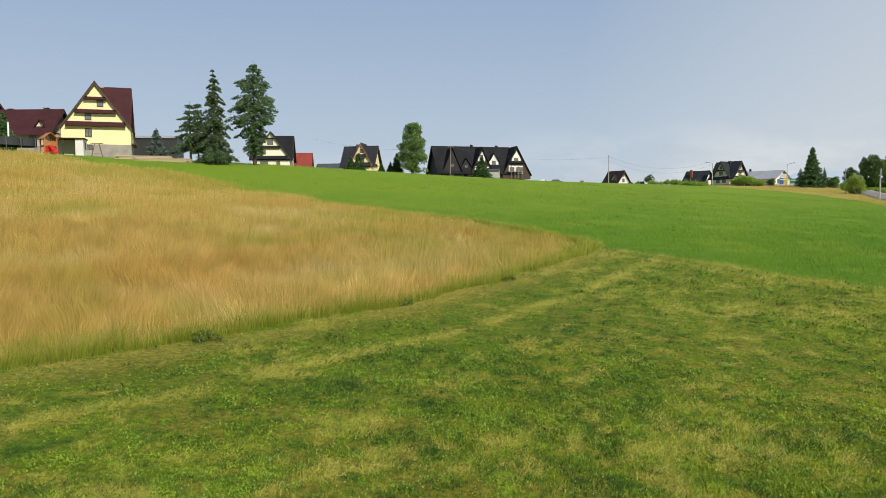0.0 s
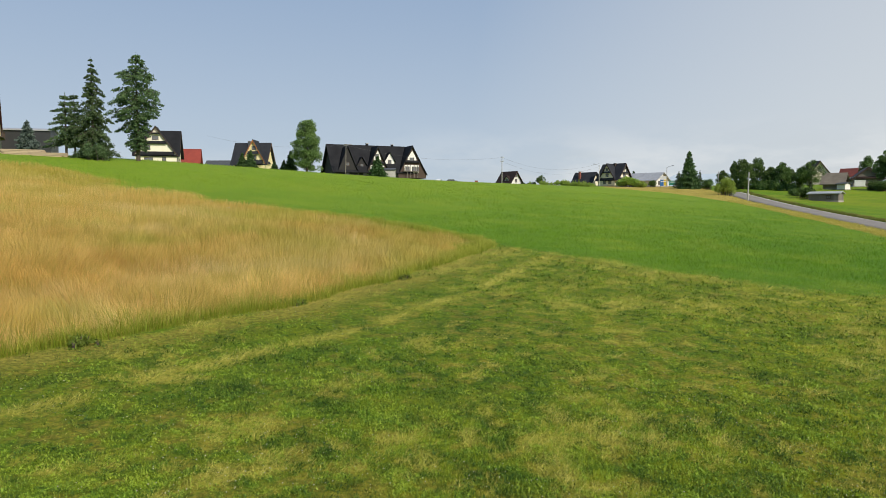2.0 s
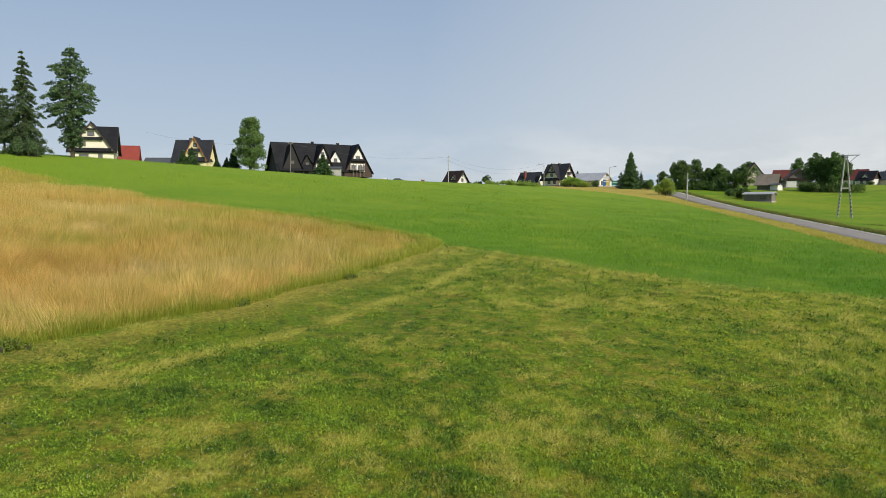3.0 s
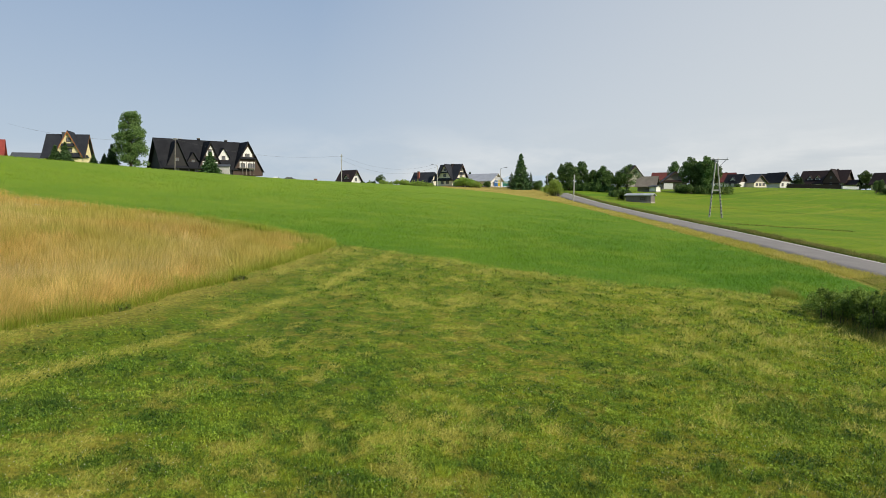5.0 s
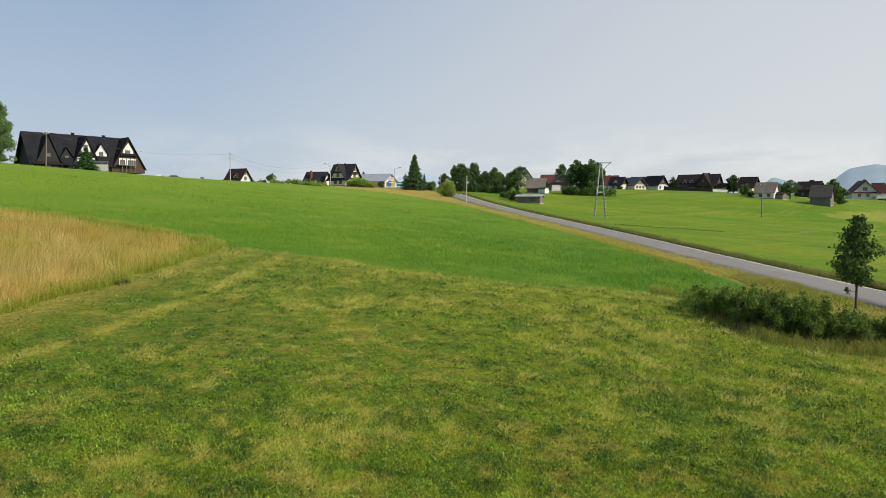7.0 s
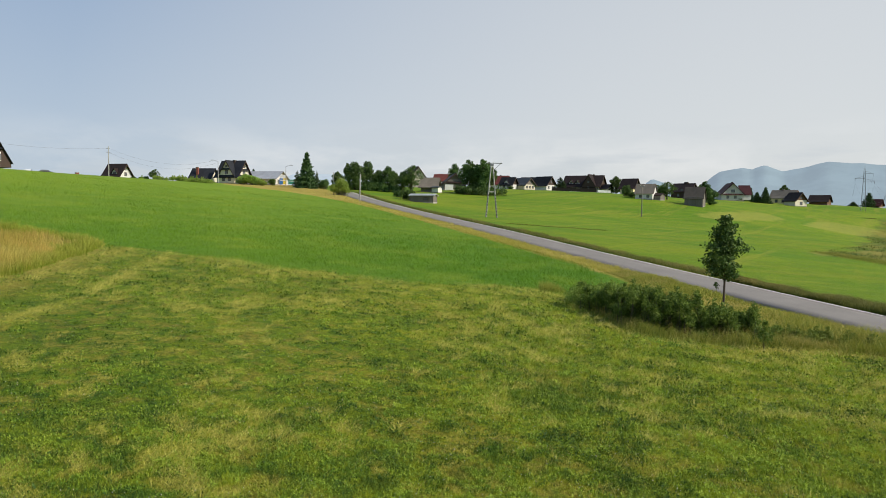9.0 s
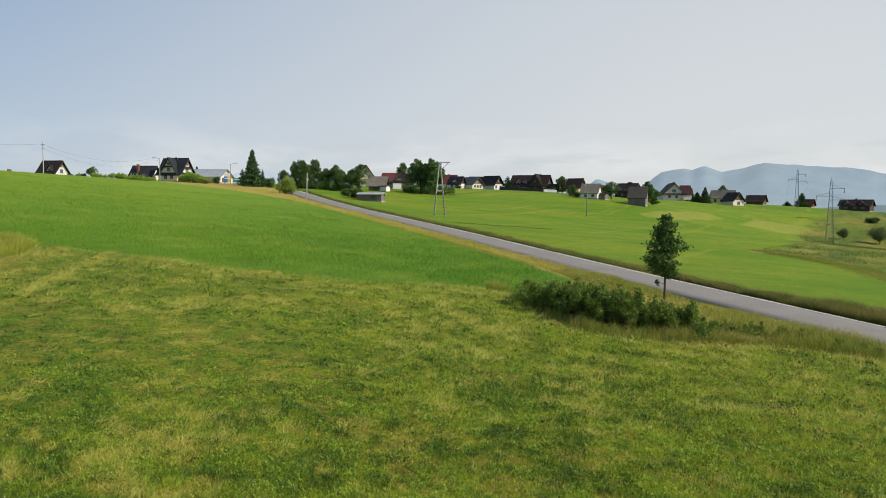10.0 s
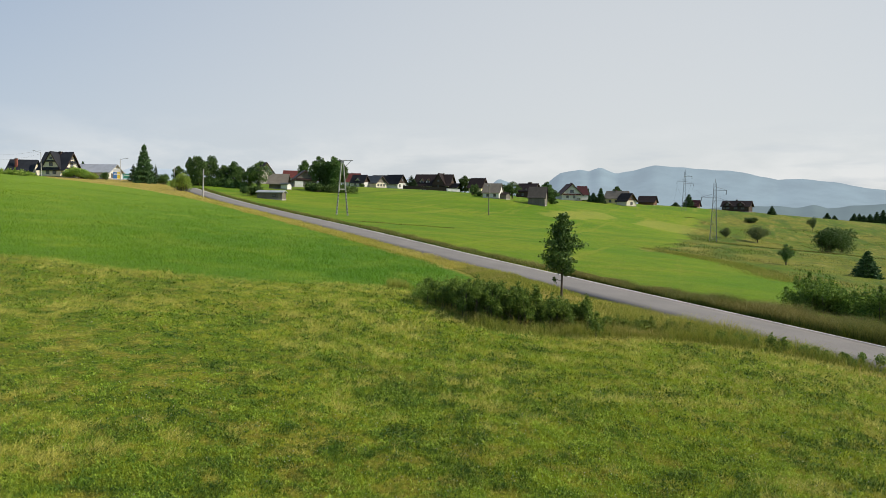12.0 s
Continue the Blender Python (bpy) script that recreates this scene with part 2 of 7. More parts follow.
def grain(nt, where, scale, detail=4.0, rough=0.55):
    t = nt.nodes.new("ShaderNodeTexNoise")
    t.inputs["Scale"].default_value, t.inputs["Detail"].default_value, t.inputs["Roughness"].default_value = scale, detail, rough
    nt.links.new(where, t.inputs["Vector"])
    return t.outputs["Fac"]


def relief(nt, bsdf, height, strength, dist):
    b = nt.nodes.new("ShaderNodeBump")
    b.inputs["Strength"].default_value, b.inputs["Distance"].default_value = strength, dist
    nt.links.new(height, b.inputs["Height"])
    nt.links.new(b.outputs[0], bsdf.inputs["Normal"])


def attribute(nt, name):
    a = nt.nodes.new("ShaderNodeAttribute")
    a.attribute_name = name
    return a.outputs["Fac"]


def surface(name, color, other, rough=0.8, metal=0.0, size=1.0, stretch=(1, 1, 1), bump=0.3, depth=0.01):
    """A plain solid surface with stains at two scales, fine grain and relief."""
    m, nt, bsdf = material(name)
    where = place(nt, stretch)
    big = span(nt, grain(nt, where, 0.35 * size, 3), 0.35, 0.68)
    fine = grain(nt, where, 6.0 * size, 5, 0.65)
    col = rgb_mix(nt, big, color, other)
    col = rgb_mix(nt, span(nt, fine, 0.3, 0.8, 0.0, 0.55), col, tuple(0.55 * c for c in color))
    info = nt.nodes.new("ShaderNodeObjectInfo").outputs["Random"]
    shade = nt.nodes.new("ShaderNodeHueSaturation")
    nt.links.new(span(nt, info, 0, 1, 0.9, 1.1), shade.inputs["Value"])
    nt.links.new(col, shade.inputs["Color"])
    nt.links.new(shade.outputs[0], bsdf.inputs["Base Color"])
    bsdf.inputs["Roughness"].default_value, bsdf.inputs["Metallic"].default_value = rough, metal
    relief(nt, bsdf, fine, bump, depth)
    return m


def roofing(name, color, other, rough=0.45, course=0.35, metal=0.0):
    """Roof sheets or shingles: courses across the slope, seams along it."""
    m, nt, bsdf = material(name)
    where = place(nt)
    wave = nt.nodes.new("ShaderNodeTexWave")
    wave.wave_type, wave.bands_direction, wave.wave_profile = "BANDS", "Z", "SAW"
    wave.inputs["Scale"].default_value, wave.inputs["Distortion"].default_value = 0.314 / course, 0.15
    nt.links.new(where, wave.inputs["Vector"])
    big = span(nt, grain(nt, where, 0.5, 4), 0.35, 0.7)
    col = rgb_mix(nt, big, color, other)
    col = rgb_mix(nt, span(nt, wave.outputs["Fac"], 0.75, 1.0, 0, 0.45), col, tuple(0.5 * c for c in color))
    nt.links.new(col, bsdf.inputs["Base Color"])
    nt.links.new(span(nt, grain(nt, where, 3.0, 3), 0.3, 0.7, rough - 0.1, rough + 0.15), bsdf.inputs["Roughness"])
    bsdf.inputs["Metallic"].default_value = metal
    bsdf.inputs["Specular IOR Level"].default_value = 0.1
    relief(nt, bsdf, wave.outputs["Fac"], 0.4, 0.03)
    return m


def foliage(name, dark, light, straw=None, through_light=0.35, rough=0.55):
    """Leaves and needles: each leaf has its own tone; light shines through."""
    m, nt, bsdf = material(name)
    tone = attribute(nt, "tone")
    col = rgb_mix(nt, tone, dark, light)
    patch = grain(nt, place(nt), 0.5, 3)
    col = rgb_mix(nt, span(nt, patch, 0.4, 0.7, 0, 0.5), col, tuple(0.6 * a + 0.25 * b for a, b in zip(light, dark)))
    info = nt.nodes.new("ShaderNodeObjectInfo").outputs["Random"]
    shade = nt.nodes.new("ShaderNodeHueSaturation")
    nt.links.new(span(nt, info, 0, 1, 0.8, 1.15), shade.inputs["Value"])
    nt.links.new(span(nt, info, 0, 1, 0.49, 0.512), shade.inputs["Hue"])
    nt.links.new(col, shade.inputs["Color"])
    nt.links.new(shade.outputs[0], bsdf.inputs["Base Color"])
    bsdf.inputs["Roughness"].default_value = rough
    bsdf.inputs["Specular IOR Level"].default_value = 0.2
    back = nt.nodes.new("ShaderNodeBsdfTranslucent")
    nt.links.new(shade.outputs[0], back.inputs["Color"])
    both = nt.nodes.new("ShaderNodeMixShader")
    both.inputs[0].default_value = through_light
    nt.links.new(bsdf.outputs[0], both.inputs[1])
    nt.links.new(back.outputs[0], both.inputs[2])
    out = next(n for n in nt.nodes if n.type == "OUTPUT_MATERIAL")
    nt.links.new(both.outputs[0], out.inputs["Surface"])
    return m


def mown_color(nt):
    """Short clover turf with windrows of dry straw left by the mower, stubble and dark tufts."""
    flat = place(nt, (1, 1, 1), 0, True)
    lush = rgb_mix(nt, span(nt, grain(nt, flat, 0.5, 5, 0.6), 0.38, 0.62), (0.162, 0.226, 0.009), (0.268, 0.298, 0.015))
    sep = nt.nodes.new("ShaderNodeSeparateXYZ")
    nt.links.new(flat, sep.inputs[0])
    slant = val(nt, "SUBTRACT", sep.outputs["X"], val(nt, "MULTIPLY", sep.outputs["Y"], 0.55))
    lush = rgb_mix(nt, span(nt, slant, 2.0, -9.0, 0.0, 0.6), lush, (0.124, 0.205, 0.011))
    lush = rgb_mix(nt, span(nt, slant, 0.0, 16.0, 0.0, 0.65), lush, (0.268, 0.316, 0.012))
    lush = rgb_mix(nt, span(nt, grain(nt, flat, 2.1, 5, 0.65), 0.50, 0.60, 0, 0.7), lush, (0.080, 0.178, 0.011))
    lush = rgb_mix(nt, val(nt, "MULTIPLY", attribute(nt, "dark"), 0.85), lush, (0.042, 0.100, 0.011))
    fray = span(nt, grain(nt, flat, 5.5, 5, 0.7), 0.36, 0.60, 0.25, 1.0)
    col = rgb_mix(nt, val(nt, "MULTIPLY", val(nt, "MULTIPLY", attribute(nt, "brown"), fray), 0.8), lush, (0.300, 0.245, 0.034))
    return rgb_mix(nt, val(nt, "MULTIPLY", val(nt, "MULTIPLY", attribute(nt, "straw"), fray), 0.85), col, (0.47, 0.42, 0.060))


def clover_color(nt):
    """Cool green clover leaves, duller where the turf is dry."""
    flat = place(nt, (1, 1, 1), 0, True)
    col = rgb_mix(nt, span(nt, grain(nt, flat, 1.3, 5, 0.65), 0.40, 0.62), (0.096, 0.190, 0.015), (0.205, 0.285, 0.023))
    sep = nt.nodes.new("ShaderNodeSeparateXYZ")
    nt.links.new(flat, sep.inputs[0])
    slant = val(nt, "SUBTRACT", sep.outputs["X"], val(nt, "MULTIPLY", sep.outputs["Y"], 0.55))
    col = rgb_mix(nt, span(nt, slant, -2.0, 16.0, 0.0, 0.6), col, (0.205, 0.290, 0.016))
    col = rgb_mix(nt, val(nt, "MULTIPLY", attribute(nt, "dark"), 0.7), col, (0.034, 0.098, 0.014))
    return rgb_mix(nt, val(nt, "MULTIPLY", attribute(nt, "brown"), 0.4), col, (0.24, 0.22, 0.04))


def meadow_color(nt):
    """Thick green aftermath, darker green low down than on the crest."""
    flat = place(nt, (1, 1, 1), 0, True)
    rows = place(nt, (0.09, 0.9, 1.0), radians(-22), True)
    sep = nt.nodes.new("ShaderNodeSeparateXYZ")
    nt.links.new(flat, sep.inputs[0])
    crest = val(nt, "ADD", span(nt, sep.outputs["Z"], 0.3, 8.5), span(nt, grain(nt, flat, 0.07, 4), 0.3, 0.7, -0.25, 0.25))
    col = rgb_mix(nt, crest, (0.094, 0.222, 0.008), (0.205, 0.318, 0.018))
    col = rgb_mix(nt, span(nt, grain(nt, rows, 0.6, 4), 0.5, 0.72, 0, 0.35), col, (0.175, 0.255, 0.020))
    col = rgb_mix(nt, span(nt, grain(nt, flat, 0.22, 5, 0.65), 0.50, 0.66, 0, 0.55), col, (0.255, 0.335, 0.026))
    return rgb_mix(nt, span(nt, grain(nt, flat, 2.6, 4, 0.6), 0.52, 0.75, 0, 0.4), col, (0.056, 0.152, 0.008))


def field_color(nt):
    """Cut meadow beyond the lane: swaths, paler lines where hay lay, darker strips."""
    flat = place(nt, (1, 1, 1), 0, True)
    rows = place(nt, (0.025, 0.22, 1.0), radians(28), True)
    lines = place(nt, (0.012, 0.75, 1.0), radians(-22), True)
    col = rgb_mix(nt, span(nt, grain(nt, flat, 0.03, 5, 0.6), 0.38, 0.62), (0.118, 0.236, 0.006), (0.208, 0.290, 0.010))
    col = rgb_mix(nt, span(nt, grain(nt, rows, 0.8, 5), 0.48, 0.7, 0, 0.7), col, (0.255, 0.285, 0.022))
    col = rgb_mix(nt, span(nt, grain(nt, lines, 0.35, 4, 0.6), 0.54, 0.66, 0, 0.6), col, (0.31, 0.315, 0.04))
    col = rgb_mix(nt, span(nt, grain(nt, lines, 0.22, 4, 0.6), 0.40, 0.30, 0, 0.55), col, (0.075, 0.165, 0.010))
    return rgb_mix(nt, span(nt, grain(nt, flat, 0.6, 5, 0.6), 0.5, 0.75, 0, 0.5), col, (0.075, 0.15, 0.012))


def dry_color(nt):
    flat = place(nt, (1, 1, 1), 0, True)
    col = rgb_mix(nt, span(nt, grain(nt, flat, 0.22, 5, 0.6), 0.36, 0.64), (0.38, 0.30, 0.06), (0.50, 0.37, 0.10))
    return rgb_mix(nt, span(nt, grain(nt, flat, 1.3, 5, 0.6), 0.5, 0.72, 0, 0.5), col, (0.20, 0.22, 0.028))


def rough_color(nt):
    """Ungrazed pasture: tussocks, tan seed grass, damp green hollows."""
    flat = place(nt, (1, 1, 1), 0, True)
    slope = place(nt, (0.2, 1, 1), radians(-20), True)
    col = rgb_mix(nt, span(nt, grain(nt, flat, 0.045, 5, 0.65), 0.38, 0.60), (0.115, 0.190, 0.010), (0.235, 0.225, 0.030))
    col = rgb_mix(nt, span(nt, grain(nt, slope, 0.12, 5, 0.65), 0.50, 0.62, 0, 0.85), col, (0.072, 0.145, 0.011))
    col = rgb_mix(nt, span(nt, grain(nt, slope, 0.3, 5, 0.7), 0.54, 0.66, 0, 0.8), col, (0.330, 0.285, 0.070))
    return rgb_mix(nt, span(nt, grain(nt, flat, 0.4, 5, 0.65), 0.48, 0.66, 0, 0.65), col, (0.085, 0.100, 0.020))


def ground_material():
    m, nt, bsdf = material("grassland")
    flat = place(nt, (1, 1, 1), 0, True)
    fray = span(nt, grain(nt, flat, 1.2, 5, 0.65), 0.25, 0.75, -0.45, 0.45)
    far_fray = span(nt, grain(nt, flat, 0.12, 5, 0.65), 0.25, 0.75, -2.5, 2.5)

    def mask(name, amount, soft):
        return span(nt, val(nt, "ADD", attribute(nt, name), amount), -soft, soft)

    col = meadow_color(nt)
    col = rgb_mix(nt, mask("in_field", far_fray, 0.8), col, field_color(nt))
    col = rgb_mix(nt, mask("in_rough", far_fray, 1.5), col, rough_color(nt))
    col = rgb_mix(nt, val(nt, "MULTIPLY", mask("in_cut", far_fray, 0.9), 0.65), col, (0.34, 0.335, 0.06))
    ragged = val(nt, "ADD", fray, span(nt, grain(nt, flat, 0.55, 5, 0.65), 0.3, 0.7, -1.1, 1.1))
    # turf colour dimmed a little for the shade between its blades
    col = rgb_mix(nt, mask("in_mown", ragged, 0.6), col, rgb_mix(nt, 1.0, mown_color(nt), (0.92, 0.92, 0.9), "MULTIPLY"))
    col = rgb_mix(nt, mask("in_verge", fray, 0.5), col, dry_color(nt))
    # a strip of trodden dry stubble along the cut edge of the hay
    strip = span(nt, val(nt, "ADD", attribute(nt, "in_tall"), fray), -1.5, -0.3)
    col = rgb_mix(nt, val(nt, "MULTIPLY", strip, span(nt, attribute(nt, "in_mown"), -0.3, 0.3, 0, 0.75)), col, (0.36, 0.30, 0.06))
    col = rgb_mix(nt, mask("in_tall", fray, 0.25), col, dry_color(nt))
    # noise paints shade between tufts and glints on them into the colour
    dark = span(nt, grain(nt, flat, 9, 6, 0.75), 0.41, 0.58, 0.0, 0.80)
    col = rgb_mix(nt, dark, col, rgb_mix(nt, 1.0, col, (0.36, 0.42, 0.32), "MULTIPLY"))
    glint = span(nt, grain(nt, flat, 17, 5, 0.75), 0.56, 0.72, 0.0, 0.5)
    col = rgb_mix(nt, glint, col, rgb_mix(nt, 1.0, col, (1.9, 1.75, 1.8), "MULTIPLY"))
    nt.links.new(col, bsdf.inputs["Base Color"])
    bsdf.inputs["Roughness"].default_value = 0.9
    bsdf.inputs["Specular IOR Level"].default_value = 0.15
    relief(nt, bsdf, grain(nt, flat, 9, 6, 0.7), 1.0, 0.10)
    return m


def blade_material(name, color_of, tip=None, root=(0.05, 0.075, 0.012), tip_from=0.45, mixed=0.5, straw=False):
    """Grass blades: coloured like the turf they grow in, darker at the root, dry or seeding at the tip."""
    m, nt, bsdf = material(name)
    col = color_of(nt)
    up, tone = attribute(nt, "up"), attribute(nt, "tone")
    if tip:
        seed = rgb_mix(nt, tone, tip[0], tip[1])
        big = span(nt, grain(nt, place(nt, (1, 1, 1), 0, True), 0.11, 5, 0.62), 0.42, 0.60)
        seed = rgb_mix(nt, val(nt, "MULTIPLY", big, 0.85), seed, tip[2])
        if len(tip) > 3:
            drift = place(nt, (0.55, 1.0, 1.0), 0.35, True)
            seed = rgb_mix(nt, span(nt, grain(nt, drift, 0.23, 5, 0.6), 0.52, 0.66, 0, 0.8), seed, tip[3])
            seed = rgb_mix(nt, span(nt, grain(nt, drift, 0.42, 5, 0.6), 0.58, 0.68, 0, 0.7), seed, tip[4])
            seed = rgb_mix(nt, val(nt, "MULTIPLY", attribute(nt, "lush"), 0.8), seed, (0.30, 0.33, 0.045))
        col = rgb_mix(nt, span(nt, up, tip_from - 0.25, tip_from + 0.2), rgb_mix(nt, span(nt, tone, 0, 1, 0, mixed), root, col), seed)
    if not tip and straw:
        col = rgb_mix(nt, 0.85, col, rgb_mix(nt, tone, (0.40, 0.38, 0.055), (0.62, 0.56, 0.16)))
    elif not tip:
        col = rgb_mix(nt, span(nt, tone, 0.62, 1.0, 0, 0.45), col, (0.235, 0.340, 0.028))
        col = rgb_mix(nt, span(nt, tone, 0.46, 0.08, 0, 0.85), col, (0.034, 0.088, 0.010))
    shade = nt.nodes.new("ShaderNodeHueSaturation")
    nt.links.new(span(nt, tone, 0, 1, 0.72 if not tip else 0.84, 1.36 if not tip else 1.34), shade.inputs["Value"])
    nt.links.new(span(nt, tone, 0, 1, 0.508, 0.491), shade.inputs["Hue"])
    nt.links.new(col, shade.inputs["Color"])
    nt.links.new(shade.outputs[0], bsdf.inputs["Base Color"])
    bsdf.inputs["Roughness"].default_value = 0.6
    bsdf.inputs["Specular IOR Level"].default_value = 0.25
    back = nt.nodes.new("ShaderNodeBsdfTranslucent")
    nt.links.new(shade.outputs[0], back.inputs["Color"])
    both = nt.nodes.new("ShaderNodeMixShader")
    both.inputs[0].default_value = 0.4 if tip else 0.22
    nt.links.new(bsdf.outputs[0], both.inputs[1])
    nt.links.new(back.outputs[0], both.inputs[2])
    out = next(n for n in nt.nodes if n.type == "OUTPUT_MATERIAL")
    nt.links.new(both.outputs[0], out.inputs["Surface"])
    return m


def glass_material():
    m, nt, bsdf = material("window_glass")
    where = place(nt)
    # paler patches in the glass colour stand for reflected sky
    nt.links.new(rgb_mix(nt, grain(nt, where, 0.8, 2), (0.05, 0.055, 0.06), (0.22, 0.23, 0.24)), bsdf.inputs["Base Color"])
    bsdf.inputs["Roughness"].default_value = 0.08
    return m


def asphalt_material():
    m, nt, bsdf = material("asphalt")
    flat = place(nt, (1, 1, 1), 0, True)
    rows = place(nt, (1.3, 0.05, 1.0), math.atan2(0.3618, 0.9322), True)
    col = rgb_mix(nt, span(nt, grain(nt, flat, 0.35, 5, 0.6), 0.35, 0.65), (0.172, 0.155, 0.138), (0.215, 0.195, 0.175))
    col = rgb_mix(nt, span(nt, grain(nt, rows, 0.9, 4), 0.45, 0.7, 0, 0.5), col, (0.175, 0.162, 0.148))
    col = rgb_mix(nt, span(nt, grain(nt, flat, 22, 3, 0.7), 0.4, 0.75, 0, 0.5), col, (0.12, 0.12, 0.12))
    nt.links.new(col, bsdf.inputs["Base Color"])
    bsdf.inputs["Roughness"].default_value = 0.85
    relief(nt, bsdf, grain(nt, flat, 60, 3), 0.4, 0.008)
    return m


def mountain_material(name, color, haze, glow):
    """Far slopes; the haze of kilometres of air is painted on as surface glow."""
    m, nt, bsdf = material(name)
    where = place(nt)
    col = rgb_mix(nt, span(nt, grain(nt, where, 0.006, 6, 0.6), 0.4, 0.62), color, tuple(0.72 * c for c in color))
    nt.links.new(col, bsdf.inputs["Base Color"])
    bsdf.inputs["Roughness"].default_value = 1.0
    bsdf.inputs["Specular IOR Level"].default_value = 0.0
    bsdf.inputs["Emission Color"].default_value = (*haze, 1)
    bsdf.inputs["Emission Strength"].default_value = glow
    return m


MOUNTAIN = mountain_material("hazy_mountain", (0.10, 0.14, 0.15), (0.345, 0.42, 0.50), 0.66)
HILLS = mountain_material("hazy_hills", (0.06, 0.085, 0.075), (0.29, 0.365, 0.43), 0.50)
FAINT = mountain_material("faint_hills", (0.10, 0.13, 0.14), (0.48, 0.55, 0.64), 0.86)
GROUND = ground_material()
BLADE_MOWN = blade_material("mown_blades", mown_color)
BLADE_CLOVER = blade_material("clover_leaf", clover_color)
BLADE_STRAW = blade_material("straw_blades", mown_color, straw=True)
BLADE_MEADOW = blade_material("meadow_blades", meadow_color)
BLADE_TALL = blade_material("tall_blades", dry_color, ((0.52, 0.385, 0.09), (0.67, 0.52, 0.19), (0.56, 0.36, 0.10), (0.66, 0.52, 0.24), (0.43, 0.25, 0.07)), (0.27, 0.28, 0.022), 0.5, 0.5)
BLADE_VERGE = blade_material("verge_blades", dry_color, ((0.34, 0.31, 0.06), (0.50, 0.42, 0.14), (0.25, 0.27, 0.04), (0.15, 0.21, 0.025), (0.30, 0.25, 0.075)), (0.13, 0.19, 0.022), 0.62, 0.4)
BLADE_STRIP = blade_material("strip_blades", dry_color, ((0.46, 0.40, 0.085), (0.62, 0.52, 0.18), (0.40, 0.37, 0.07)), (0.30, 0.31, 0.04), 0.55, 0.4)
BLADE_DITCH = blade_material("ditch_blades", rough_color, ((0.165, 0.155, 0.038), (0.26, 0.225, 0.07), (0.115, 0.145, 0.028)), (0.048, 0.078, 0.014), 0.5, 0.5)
ASPHALT = asphalt_material()
ROAD_PAINT = surface("road_paint", (0.72, 0.71, 0.68), (0.55, 0.54, 0.52), 0.7, bump=0.1)
MAROON = roofing("maroon_roof", (0.060, 0.021, 0.023), (0.044, 0.016, 0.018), 0.6)
BLACK_ROOF = roofing("black_roof", (0.012, 0.0125, 0.015), (0.019, 0.020, 0.023), 0.65)
GREY_ROOF = roofing("grey_roof", (0.075, 0.082, 0.09), (0.055, 0.06, 0.066), 0.5)
BLUE_ROOF = roofing("slate_roof", (0.022, 0.024, 0.030), (0.032, 0.035, 0.041), 0.65)
RED_ROOF = roofing("red_roof", (0.26, 0.055, 0.040), (0.19, 0.042, 0.034), 0.5)
BROWN_ROOF = roofing("brown_roof", (0.034, 0.023, 0.021), (0.024, 0.017, 0.016), 0.55)
FADED_RED = roofing("faded_red_roof", (0.15, 0.045, 0.038), (0.11, 0.036, 0.032), 0.6)
BARN_DARK = roofing("weathered_barn_roof", (0.085, 0.075, 0.066), (0.06, 0.054, 0.048), 0.85)
BARN_ROOF = roofing("barn_roof", (0.185, 0.165, 0.135), (0.14, 0.12, 0.10), 0.8)
ZINC = roofing("zinc_roof", (0.42, 0.43, 0.45), (0.33, 0.34, 0.36), 0.45, metal=0.3)
YELLOW = surface("yellow_plaster", (0.80, 0.70, 0.40), (0.75, 0.65, 0.36), 0.9, bump=0.15)
CREAM = surface("cream_plaster", (0.76, 0.71, 0.58), (0.68, 0.63, 0.50), 0.9, bump=0.15)
WHITE = surface("white_plaster", (0.76, 0.75, 0.72), (0.66, 0.65, 0.62), 0.9, bump=0.15)
BEIGE = surface("beige_plaster", (0.55, 0.47, 0.36), (0.48, 0.41, 0.31), 0.9, bump=0.15)
STONE = surface("stone_base", (0.40, 0.37, 0.33), (0.27, 0.25, 0.23), 0.9, size=2, bump=0.6, depth=0.04)
DARK_WOOD = surface("dark_wood", (0.062, 0.036, 0.024), (0.045, 0.027, 0.02), 0.75, stretch=(1, 1, 4))
CHARRED = surface("black_stained_boards", (0.013, 0.0125, 0.013), (0.019, 0.018, 0.018), 0.8, stretch=(1, 1, 4))
BROWN_WOOD = surface("brown_wood", (0.17, 0.085, 0.04), (0.12, 0.06, 0.03), 0.75, stretch=(1, 1, 4))
GREY_WOOD = surface("weathered_wood", (0.20, 0.18, 0.155), (0.14, 0.125, 0.11), 0.85, stretch=(4, 4, 0.6))
PALE_WOOD = surface("sawn_timber", (0.46, 0.36, 0.22), (0.38, 0.31, 0.22), 0.8, stretch=(0.5, 4, 4))
ORANGE_WOOD = surface("stained_wood", (0.42, 0.15, 0.04), (0.33, 0.12, 0.035), 0.6, stretch=(3, 3, 0.5))
WHITE_PAINT = surface("white_paint", (0.78, 0.78, 0.76), (0.70, 0.70, 0.68), 0.5, bump=0.05)
RED_PLASTIC = surface("red_plastic", (0.55, 0.02, 0.015), (0.48, 0.02, 0.015), 0.35, bump=0.02)
CONCRETE = surface("concrete", (0.42, 0.41, 0.385), (0.33, 0.32, 0.30), 0.85, size=1.5)
STEEL = surface("galvanised_steel", (0.27, 0.28, 0.29), (0.20, 0.21, 0.22), 0.5, metal=0.6, bump=0.05)
WIRE = surface("power_wire", (0.10, 0.10, 0.105), (0.08, 0.08, 0.085), 0.6, bump=0.02)
